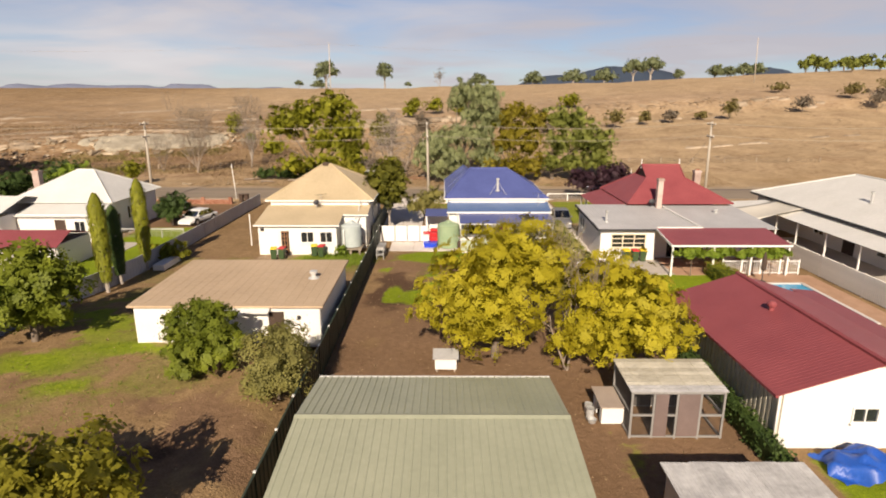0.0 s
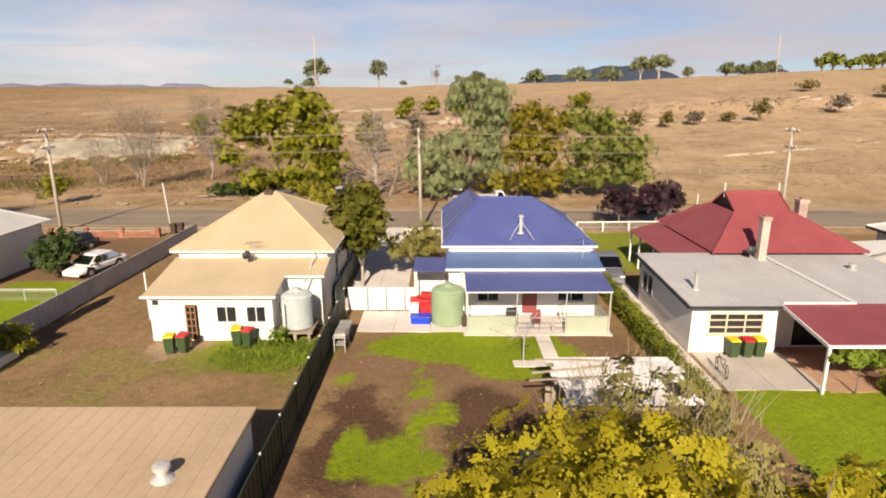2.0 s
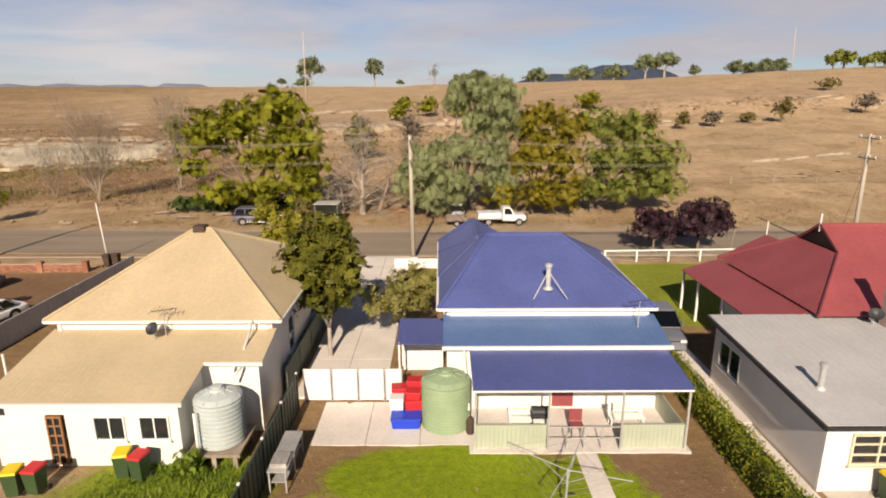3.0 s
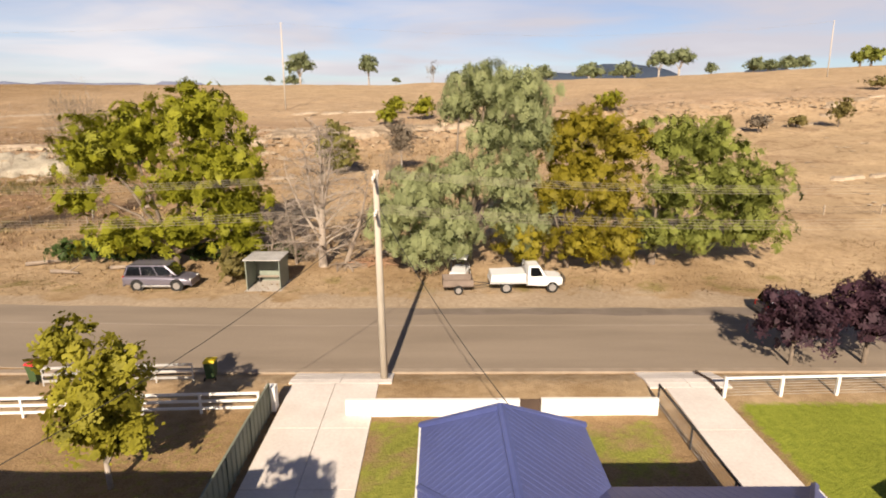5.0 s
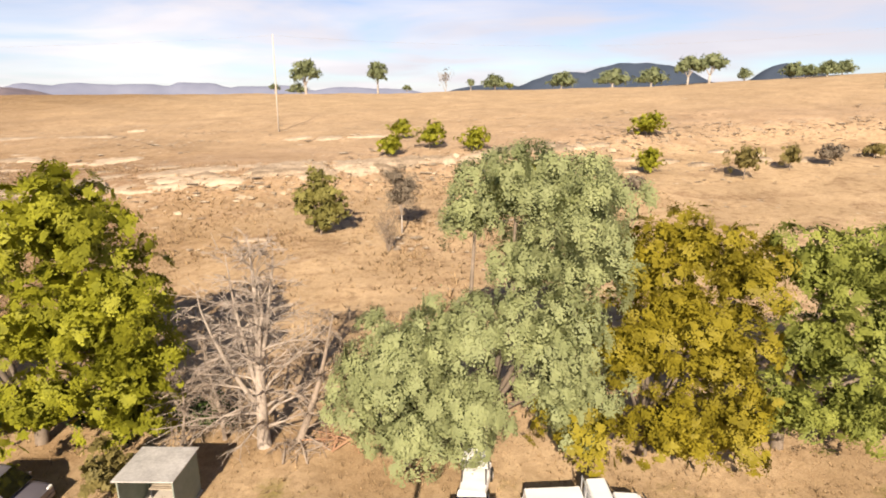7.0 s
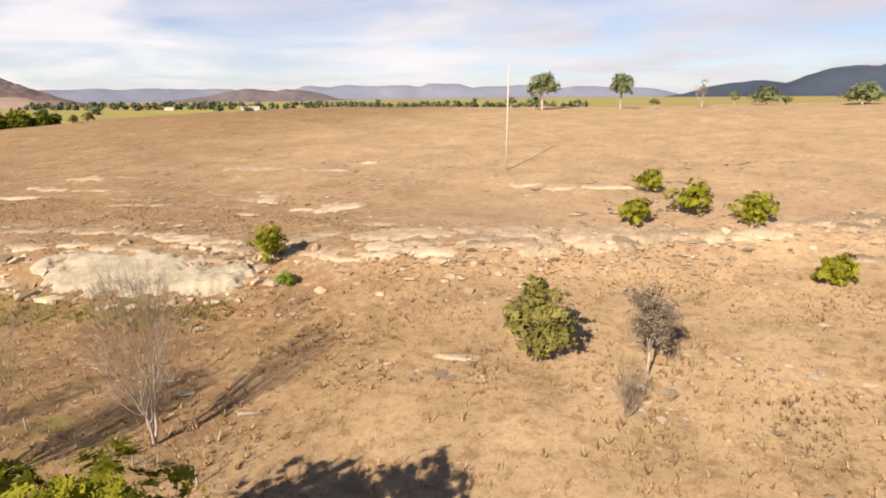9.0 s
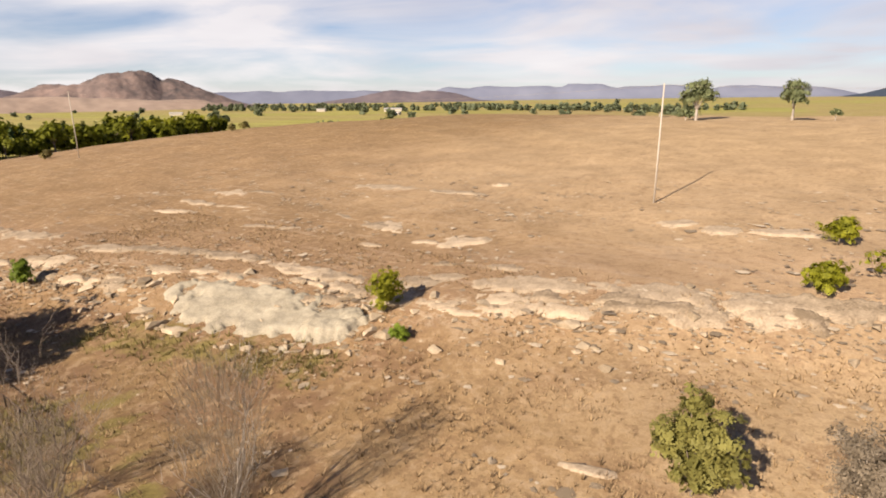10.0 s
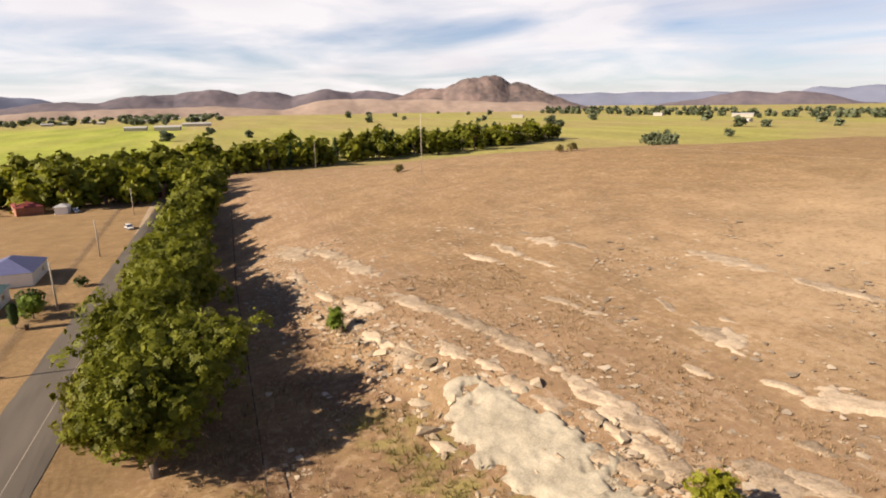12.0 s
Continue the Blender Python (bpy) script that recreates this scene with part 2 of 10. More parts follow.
WIRE_DARK = material("black_cable", (0.03, 0.03, 0.03), 0.6, bump=0)
DARK_INSIDE = material("shadowed_lining", (0.10, 0.09, 0.085), 0.9)
LEAF_YELLOW = leaves("yellow_autumn_leaves", (0.34, 0.30, 0.018), (0.57, 0.49, 0.034), 0.36)
LEAF_PALE = leaves("thin_olive_leaves", (0.20, 0.19, 0.05), (0.38, 0.34, 0.11), 0.3)
LEAF_GUM = leaves("grey_green_gum_leaves", (0.25, 0.285, 0.135), (0.42, 0.455, 0.225), 0.4)
LEAF_GREEN = leaves("bright_green_leaves", (0.14, 0.15, 0.013), (0.37, 0.37, 0.03), 0.3)
LEAF_MID = leaves("mid_green_leaves", (0.125, 0.152, 0.032), (0.32, 0.345, 0.075), 0.3)
LEAF_GOLD = leaves("golden_wattle_leaves", (0.15, 0.128, 0.012), (0.335, 0.28, 0.026), 0.3)
LEAF_FRUIT = leaves("olive_gold_fruit_leaves", (0.19, 0.18, 0.02), (0.46, 0.42, 0.05), 0.42)
LEAF_ROW = leaves("shaded_street_tree_leaves", (0.07, 0.088, 0.010), (0.28, 0.29, 0.026), 0.34)
LEAF_BUSH = leaves("deep_green_bush_leaves", (0.07, 0.10, 0.011), (0.25, 0.285, 0.028), 0.25)
LEAF_SHRUB = leaves("grey_olive_shrub_leaves", (0.15, 0.145, 0.04), (0.36, 0.335, 0.105), 0.3)
LEAF_HEDGE = leaves("clipped_hedge_leaves", (0.11, 0.128, 0.012), (0.31, 0.32, 0.028), 0.3)
# green paled so that the plain's distance haze sits in the leaf colour
LEAF_FAR_HAZE = leaves("haze_paled_far_leaves", (0.10, 0.125, 0.075), (0.22, 0.25, 0.14), 0.3)
PALE_TWIG = leaves("pale_twigs", (0.26, 0.215, 0.14), (0.42, 0.36, 0.24), 0.2)
# brow trees: haze mixed into the leaf colour as a paler grey-green
LEAF_SKY_HAZE = leaves("haze_paled_grey_green_leaves", (0.14, 0.17, 0.085), (0.34, 0.38, 0.20), 0.42)
LEAF_VERGE = leaves("yellow_green_verge_leaves", (0.11, 0.112, 0.012), (0.30, 0.29, 0.026), 0.35)
LEAF_DENSE = leaves("dense_olive_green_leaves", (0.045, 0.055, 0.010), (0.215, 0.205, 0.025), 0.25)
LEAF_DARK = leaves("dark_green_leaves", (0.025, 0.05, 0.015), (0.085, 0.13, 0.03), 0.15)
LEAF_OLIVE = leaves("olive_brown_leaves", (0.11, 0.095, 0.03), (0.29, 0.24, 0.085), 0.25)
LEAF_PLUM = leaves("purple_plum_leaves", (0.022, 0.012, 0.018), (0.085, 0.04, 0.055), 0.12)
LEAF_CYPRESS = leaves("golden_cypress_leaves", (0.13, 0.15, 0.015), (0.36, 0.36, 0.035), 0.2)
LEAF_LIME = leaves("lime_green_leaves", (0.10, 0.16, 0.015), (0.26, 0.34, 0.04), 0.2)
CUT_BRUSH = material("reddish_cut_branches", (0.30, 0.155, 0.09), 0.9, var=0.25, other=(0.46, 0.29, 0.18))
LEAF_TWIG = leaves("grey_brown_twigs", (0.14, 0.115, 0.085), (0.29, 0.24, 0.18), 0.2)
DRY_GRASS = material("dry_grass_blades", (0.15, 0.098, 0.052), 0.8, var=0.05, scale=0.3, fine=1.2, bump=0, other=(0.50, 0.36, 0.205), leafy=0.2, island=True, spread=0.75)


# ---- building helpers ----
class Shape:
    """Corners and faces of one part, gathered piece by piece."""

    def __init__(self):
        self.v, self.f = [], []

    def add(self, vs, fs):
        o = len(self.v)
        self.v += [tuple(p) for p in vs]
        self.f += [tuple(i + o for i in f) for f in fs]
        return self

    def box(self, x0, x1, y0, y1, z0, z1):
        vs = [(x, y, z) for z in (z0, z1) for x, y in ((x0, y0), (x1, y0), (x1, y1), (x0, y1))]
        return self.add(vs, [(3, 2, 1, 0), (4, 5, 6, 7), (0, 1, 5, 4), (1, 2, 6, 5), (2, 3, 7, 6), (3, 0, 4, 7)])

    def beam(self, a, b, w, h, up=(0, 0, 1)):
        a, b = Vector(a), Vector(b)
        d = (b - a).normalized()
        u = Vector(up)
        if abs(d.dot(u)) > 0.98:
            u = Vector((0, 1, 0))
        s = d.cross(u).normalized() * (w / 2)
        t = s.cross(d).normalized() * (h / 2)
        vs = [p + i * s + j * t for p in (a, b) for i, j in ((-1, -1), (1, -1), (1, 1), (-1, 1))]
        return self.add(vs, [(3, 2, 1, 0), (4, 5, 6, 7), (0, 1, 5, 4), (1, 2, 6, 5), (2, 3, 7, 6), (3, 0, 4, 7)])

    def tube(self, pts, radii, n=8, caps=True):
        pts = [Vector(p) for p in pts]
        o, k = len(self.v), len(pts)
        side = None
        for i, p in enumerate(pts):
            d = (pts[min(i + 1, k - 1)] - pts[max(i - 1, 0)]).normalized()
            ref = Vector((0, 0, 1)) if abs(d.z) < 0.9 else Vector((1, 0, 0))
            side = (ref - ref.dot(d) * d).normalized() if side is None else (side - side.dot(d) * d).normalized()
            other = d.cross(side)
            r = radii[i] if isinstance(radii, (list, tuple)) else radii
            for j in range(n):
                a = 2 * math.pi * j / n
                self.v.append(tuple(p + r * (math.cos(a) * side + math.sin(a) * other)))
        for i in range(k - 1):
            for j in range(n):
                q = (j + 1) % n
                self.f.append((o + i * n + j, o + i * n + q, o + (i + 1) * n + q, o + (i + 1) * n + j))
        if caps:
            self.f.append(tuple(o + j for j in reversed(range(n))))
            self.f.append(tuple(o + (k - 1) * n + j for j in range(n)))
        return self

    def rings(self, x, y, profile, n=24):
        """A turned body about an upright axis: (radius, z) from bottom to top."""
        o = len(self.v)
        for r, z in profile:
            for j in range(n):
                a = 2 * math.pi * j / n
                self.v.append((x + r * math.cos(a), y + r * math.sin(a), z))
        for i in range(len(profile) - 1):
            for j in range(n):
                q = (j + 1) % n
                self.f.append((o + i * n + j, o + i * n + q, o + (i + 1) * n + q, o + (i + 1) * n + j))
        self.f.append(tuple(o + j for j in reversed(range(n))))
        self.f.append(tuple(o + (len(profile) - 1) * n + j for j in range(n)))
        return self

    def slab(self, pts, thick):
        """A flat plate: its upper outline and its thickness, measured downwards along the normal."""
        pts = [Vector(p) for p in pts]
        n = (pts[1] - pts[0]).cross(pts[2] - pts[1]).normalized()
        if n.z < 0:
            pts.reverse()
            n = -n
        k = len(pts)
        vs = pts + [p - n * thick for p in pts]
        fs = [tuple(range(k)), tuple(reversed(range(k, 2 * k)))] + [(i, i + k, (i + 1) % k + k, (i + 1) % k) for i in range(k)]
        return self.add(vs, fs)

    def sheet(self, pts, pitch=0.22, rise=0.005, width=0.06, thick=0.04):
        """A ribbed steel roof plane folded from one skin; its first two corners are the eave, and ribs run up from it."""
        pts = [Vector(p) for p in pts]
        u = (pts[1] - pts[0]).normalized()
        n = (pts[1] - pts[0]).cross(pts[2] - pts[1]).normalized()
        if n.z < 0:
            n = -n
        v = n.cross(u)
        flat = [((p - pts[0]).dot(u), (p - pts[0]).dot(v)) for p in pts]
        lo, hi = min(a for a, b in flat), max(a for a, b in flat)
        marks = {lo: 0.0, hi: 0.0}
        for a, b in flat:
            marks[a] = 0.0
        c = lo + pitch / 2
        while c < hi - width:
            marks.update({c - width / 2: 0.0, c - width / 4: rise, c + width / 4: rise, c + width / 2: 0.0})
            c += pitch
        last, cols = None, []
        for a in sorted(marks):
            if last is not None and a - last < 1e-4:
                continue
            last = a
            cuts = []
            for (a0, b0), (a1, b1) in zip(flat, flat[1:] + flat[:1]):
                if abs(a1 - a0) < 1e-6:
                    cuts += [b0, b1] if abs(a - a0) < 1e-4 else []
                elif min(a0, a1) - 1e-6 <= a <= max(a0, a1) + 1e-6:
                    cuts.append(b0 + (b1 - b0) * (a - a0) / (a1 - a0))
            cols.append((a, min(cuts), max(cuts), marks[a]))
        o = len(self.v)
        for a, b0, b1, h in cols:
            p, q = pts[0] + u * a + v * b0, pts[0] + u * a + v * b1
            self.v += [tuple(p + n * h), tuple(q + n * h), tuple(p - n * thick), tuple(q - n * thick)]
        k = len(cols)
        for i in range(k - 1):
            s = o + 4 * i
            self.f += [(s, s + 4, s + 5, s + 1), (s + 2, s + 3, s + 7, s + 6), (s, s + 2, s + 6, s + 4), (s + 1, s + 5, s + 7, s + 3)]
        e = o + 4 * (k - 1)
        self.f += [(o, o + 1, o + 3, o + 2), (e, e + 2, e + 3, e + 1)]
        return self

    def make(self, name, mat, parent=None, label="", shade=False, bevel=0.0, kind=""):
        mesh = bpy.data.meshes.new(name)
        seen, order, place = {}, [], []
        for q in self.v:
            k = (round(q[0], 4), round(q[1], 4), round(q[2], 4))
            if k not in seen:
                seen[k] = len(order)
                order.append(q)
            place.append(seen[k])
        skin = []
        for f in self.f:
            g = []
            for i in f:
                if place[i] not in g:
                    g.append(place[i])
            if len(g) > 2:
                skin.append(g)
        o = Vector((0, 0, 0))
        p = parent
        while p is not None:
            o = o + p.location
            p = p.parent
        mesh.from_pydata([(x - o.x, y - o.y, z - o.z) for x, y, z in order], [], skin)
        mesh.materials.append(mat)
        if shade:
            mesh.polygons.foreach_set("use_smooth", [True] * len(mesh.polygons))
        ob = new(name, mesh)
        if parent is not None:
            ob.parent = parent
        if bevel:
            mod = ob.modifiers.new("edges", "BEVEL")
            mod.width, mod.segments, mod.limit_method = bevel, 2, "ANGLE"
        return tagged(ob, label=label, kind=kind)


def thing(name, at, label, category, group="", kind=""):
    ob = new(name)
    ob.empty_display_size = 0.2
    ob.location = at
    return tagged(ob, label, category, group, kind)


def quick_mesh(name, verts, faces, mat):
    """A mesh from number arrays; all faces with the same number of corners."""
    mesh = bpy.data.meshes.new(name)
    verts, faces = np.asarray(verts, np.float32), np.asarray(faces, np.int32)
    k = faces.shape[1]
    mesh.vertices.add(len(verts))
    mesh.vertices.foreach_set("co", verts.ravel())
    mesh.loops.add(faces.size)
    mesh.loops.foreach_set("vertex_index", faces.ravel())
    mesh.polygons.add(len(faces))
    mesh.polygons.foreach_set("loop_start", np.arange(0, faces.size, k, dtype=np.int32))
    mesh.polygons.foreach_set("loop_total", np.full(len(faces), k, np.int32))
    mesh.update(calc_edges=True)
    mesh.materials.append(mat)
    return mesh


# ---- the lie of the land ----
def smooth(a, b, x):
    t = np.clip((x - a) / (b - a), 0.0, 1.0)
    return t * t * (3 - 2 * t)


def ledge(x):
    """The y of the rocky step that runs along the hillside."""
    return np.where(x > -50, 140 + 0.45 * (np.minimum(x, 60) + 50), 140 + 0.25 * (np.maximum(x, -150) + 50))


def ground_z(x, y):
    """The height of the ground: yards, road, dry hill and the plain round it."""
    x, y = np.asarray(x, float), np.asarray(y, float)
    yard = 0.8 * smooth(43, 29, y) * smooth(-5.9, -7.5, x) * smooth(-60, -30, x)
    street = -0.35 * smooth(74.8, 76.6, y)
    u, v = np.clip(x, -200, 110) / 100, (np.clip(y, 60, 420) - 90) / 100
    step = 1 / (1 + np.exp(np.clip(-(y - ledge(x)) / 2.6, -50, 50)))
    h = -0.55 + 0.735 * u + 6.0 * v - 0.963 * u * u + 1.408 * u * v + 0.9 * v * v + 1.538 * u * u * v + 3.1 * step
    h = h - 0.9 * np.exp(-((y - 120) / 10) ** 2) * smooth(-10, -40, x)
    cap = 18.3 + 0.05 * np.clip(x, -20, 0) + 0.0158 * np.clip(x, 0, 90) + 0.055 * (np.clip(x, 90, 230) - 90)
    h = cap - 2.2 * np.log1p(np.exp(np.clip((cap - h) / 2.2, -30, 30)))
    h = h + 0.35 * np.sin(x * 0.11 + 1.3 * np.sin(y * 0.07)) * np.sin(y * 0.09 + 0.6) * smooth(120, 150, y)
    near = yard + street
    z = near + (h - near) * smooth(87, 99, y)
    far = -11.0
    rim = smooth(210, 330, y)
    out = np.maximum(np.maximum(smooth(0, 1, (-250 + 48 * rim - x) / (230 - 70 * rim)), smooth(375, 690, y)), np.maximum(smooth(500, 1000, x), smooth(-150, -500, y)))
    return z + (far - z) * out


def gz(x, y):
    return float(ground_z(x, y))


def waves(x, y, size, seed):
    """Smooth uneven values of about -1 to 1, with features of that many metres."""
    r = np.random.RandomState(seed)
    total = np.zeros_like(np.asarray(x, float))
    for k, amp in ((1.0, 0.6), (2.1, 0.35), (4.3, 0.22)):
        for _ in range(4):
            a, ph = r.uniform(0, 2 * math.pi), r.uniform(0, 2 * math.pi)
            f = 2 * math.pi * k / (size * r.uniform(0.8, 1.5))
            total = total + amp * 0.55 * np.sin(f * (x * math.cos(a) + y * math.sin(a)) + ph + 1.1 * np.sin(f * 0.6 * (x * math.sin(a) - y * math.cos(a)) + ph * 2))
    return total


def steps(*runs):
    """Grid lines: (from, to, spacing) one after another, spacing growing where a factor is given."""
    out = []
    for a, b, s, grow in runs:
        c = a
        while c < b - 1e-6:
            out.append(c)
            c += s
            s *= grow
    return out


def blob(x, y, cx, cy, rx, ry, soft=0.35):
    d = np.hypot((x - cx) / rx, (y - cy) / ry)
    return 1 - smooth(1 - soft, 1 + soft, d)


def inside(x, y, x0, x1, y0, y1, edge=0.25):
    return smooth(x0 - edge, x0 + edge, x) * smooth(x1 + edge, x1 - edge, x) * smooth(y0 - edge, y0 + edge, y) * smooth(y1 + edge, y1 - edge, y)


def build_ground():
    left = [-c for c in steps((150, 4700, 2.5, 1.11))][::-1]
    gx = np.array(left + steps((-150, -62, 1.2, 1), (-62, 50, 0.55, 1), (50, 130, 1.3, 1), (130, 4700, 2.5, 1.12)))
    back = [-c for c in steps((0, 4700, 3.0, 1.16))][::-1]
    gy = np.array(back + steps((1, 102, 0.55, 1), (102, 215, 1.0, 1), (215, 420, 2.2, 1), (420, 4700, 4.0, 1.10)))
    x, y = np.meshgrid(gx, gy)
    z = ground_z(x, y)
    hill = smooth(90, 104, y) * smooth(900, 500, np.abs(x)) * smooth(800, 500, y)
    rough = waves(x, y, 38, 3)
    z = z + hill * 0.16 * rough + 0.03 * waves(x, y, 4, 4) * smooth(74, 70, y) * smooth(300, 100, np.abs(x))
    wild = waves(x, y, 14, 5)
    fine = waves(x, y, 4.5, 6)
    # green growth: kept lawns, weedy grass, irrigated fields
    green = 0.55 * inside(x, y, 18, 21.5, 33, 42.3, 0.4) + 0.95 * inside(x, y, 13.0, 19.5, 33.5, 42.0, 0.5)
    green = np.maximum(green, 1.0 * blob(x, y, 0.6, 46.7, 4.3, 1.9, 0.4) + 0.2 * fine * blob(x, y, 1.3, 46.4, 5.4, 2.6, 0.5))
    green = np.maximum(green, 0.95 * blob(x, y, 3.4, 44.8, 2.3, 1.9, 0.5))
    green = np.maximum(green, (0.75 + 0.6 * fine) * blob(x, y, -0.9, 42.6, 0.7, 1.8, 0.5))
    green = np.maximum(green, (0.9 + 0.8 * fine) * blob(x, y, -0.5, 39.9, 1.15, 1.7, 0.5))
    green = np.maximum(green, (0.7 + 0.9 * fine) * blob(x, y, -1.3, 36.6, 1.5, 2.0, 0.5))
    green = np.maximum(green, (0.45 + 0.9 * fine) * blob(x, y, -3.4, 37.0, 0.6, 2.0, 0.6))
    green = np.maximum(green, (0.25 + 0.6 * fine) * blob(x, y, -4.3, 43.8, 0.6, 2.4, 0.6))
    green = np.maximum(green, (0.42 + 0.3 * wild) * inside(x, y, 3.0, 10.3, 40, 48.4, 0.8) * smooth(-0.4, 0.6, fine))
    green = np.maximum(green, (0.85 + 0.3 * fine) * blob(x, y, -8.9, 46.0, 3.6, 2.4, 0.5))
    green = np.maximum(green, (0.55 + 0.5 * fine) * blob(x, y, -13.5, 25, 6, 3.2, 0.6))
    green = np.maximum(green, (0.35 + 0.5 * fine) * blob(x, y, -17, 22, 4, 5, 0.7))
    green = np.maximum(green, 0.75 * inside(x, y, 13.4, 26, 60, 73, 0.5))
    green = np.maximum(green, (0.45 + 0.35 * fine) * inside(x, y, -3.1, 9.5, 63, 71.6, 0.4))
    green = np.maximum(green, 0.30 * inside(x, y, -15, -7, 63, 72, 0.6))
    green = np.maximum(green, 0.7 * inside(x, y, -30.5, -24.5, 38, 58, 0.8))
    green = np.maximum(green, (0.4 + 0.4 * fine) * inside(x, y, 6.2, 11.5, 17.5, 22, 0.8) * 0.4)
    green = np.maximum(green, 0.75 * inside(x, y, 13.5, 30, 8, 19.4, 0.4))
    green = np.maximum(green, (0.42 + 0.45 * fine) * np.exp(-((y - ledge(x) + 9) / 4.5) ** 2) * smooth(-40, -55, x) * smooth(-100, -85, x))
    green = np.maximum(green, (0.4 + 0.5 * fine) * blob(x, y, -63, 113, 8, 6, 0.7))
    green = np.maximum(green, (0.36 + 0.4 * fine + 0.15 * wild) * blob(x, y, -52, 109, 18, 7, 0.6))
    lots = smooth(-20, -60, x) * smooth(79, 72, y)
    green = np.maximum(green, 0.5 * lots * smooth(-0.1, 0.6, wild) * smooth(-160, -130, x))
    field = smooth(-430, -500, x) * smooth(-300, -100, y)
    strips = 0.12 * np.sin(y * 0.05 + 0.01 * x)
    crop = inside(x, y, -1480, -600, -700, 70, 14) * (0.95 + strips) + inside(x, y, -2900, -1230, 150, 1100, 25) * (0.34 + strips)
    crop = np.maximum(crop, inside(x, y, -1180, -640, 110, 420, 14) * (0.42 + strips))
    patch = np.abs(np.sin(np.floor((x + 0.3 * y) / 310) * 12.9898 + np.floor((y - 0.2 * x) / 170) * 78.233) * 43758.5453) % 1.0
    plain = np.maximum(smooth(-430, -520, x), smooth(520, 700, y))
    crop = np.maximum(crop, plain * (0.26 + 0.44 * patch))
    green = np.maximum(green, field * 0.12)
    # bare brown earth
    earth = np.maximum(inside(x, y, -5.8, 12.6, 5, 37.5, 0.8) * (0.85 + 0.3 * fine), 0.65 * inside(x, y, -5.8, 10.2, 37, 49, 0.5) * smooth(-0.5, 0.4, wild))
    earth = np.maximum(earth, 0.75 * inside(x, y, -22.5, -6, 5, 47, 0.5) * smooth(-0.6, 0.5, wild + fine))
    earth = np.maximum(earth, 0.35 * inside(x, y, -22.5, -15.6, 44, 71, 0.5))
    earth = np.maximum(earth, 0.8 * inside(x, y, -35, -24, 58, 71, 0.5))
    earth = np.maximum(earth, (0.05 + 0.25 * fine) * inside(x, y, -30, 30, 90, 101, 2.5))
    earth = np.maximum(earth, hill * 0.42 * smooth(0.05, 0.7, wild) * smooth(22, 6, y - ledge(x)))
    rock = hill * np.clip(np.exp(-((y - ledge(x) - 9) / 13) ** 2) + 0.5 * smooth(5, 20, y - ledge(x)) * smooth(290, 190, y), 0, 1)
    # pale stony ground and gravel
    stone = hill * 0.62 * smooth(0.2, 1.1, fine + 0.5 * wild) * np.exp(-((y - ledge(x) - 3) / 9) ** 2)
    stone = np.maximum(stone, hill * 0.12 * smooth(0.5, 1.3, waves(x * 0.3, y, 9, 11) + 0.4 * fine) * smooth(-2, 10, y - ledge(x)) * smooth(330, 230, y))
    stone = np.maximum(stone, 0.9 * smooth(85.0, 86.0, y) * smooth(89.0, 86.4, y + 0.9 * fine))
    earth = np.maximum(earth, hill * (0.52 + 0.3 * wild + 0.15 * fine) * smooth(-15, -55, x) * smooth(4, -6, y - ledge(x)))
    stone = np.maximum(stone, 0.35 * inside(x, y, -300, 60, 74.4, 76.5, 0.4))
    stone = np.maximum(stone, 0.5 * inside(x, y, -15.8, -8.5, 44.3, 47.4, 0.5))
    pale = hill * np.clip(0.88 * smooth(-60, -2, x) + 0.95 * smooth(148, 215, y) * smooth(-175, -60, x), 0, 1)
    pale = np.maximum(pale, (0.7 + 0.3 * wild) * inside(x, y, -70, 70, 87, 104, 2.0))
    stone = np.maximum(stone, (0.6 + 0.3 * fine) * blob(x, y, 7.5, 88.6, 9, 2.0, 0.5))
    green = np.maximum(green, (0.5 + 0.4 * fine) * np.maximum(blob(x, y, -66, 108, 9, 4, 0.6), blob(x, y, -72, 127.5, 11, 3, 0.6)))
    pale = np.maximum(pale, (0.55 + 0.3 * fine) * inside(x, y, -70, 50, 72.4, 76.4, 0.3))
    pale = np.maximum(pale, plain * 0.5)
    weedy = np.maximum(hill, inside(x, y, -23, -5.8, 8, 50, 0.6))
    green = np.maximum(green, (0.40 + 0.45 * fine + 0.2 * wild) * inside(x, y, -22.6, -6, 27, 47, 1.0))
    green = np.maximum(green, (0.55 + 0.5 * fine) * np.maximum(blob(x, y, -19.5, 30.5, 3.6, 3.0, 0.6), blob(x, y, -15.5, 34.5, 5.0, 1.6, 0.6)))
    weedy = weedy * (1 - 0.85 * np.maximum(np.maximum(blob(x, y, -19.5, 30.5, 4.2, 3.4, 0.6), blob(x, y, -15.5, 34.5, 5.0, 1.8, 0.6)), blob(x, y, -8.9, 46.0, 3.8, 2.6, 0.5)))
    green = np.maximum(green, (0.22 + 0.35 * fine) * inside(x, y, -34, 45, 88.3, 92.5, 0.8))
    weedy = np.maximum(weedy, inside(x, y, -40, 50, 87.5, 94, 1.0))
    weedy = np.maximum(weedy, np.maximum(0.5 * inside(x, y, -3.1, 9.5, 63, 71.6, 0.4), 0.3 * inside(x, y, 13.4, 26, 60, 73, 0.5)))
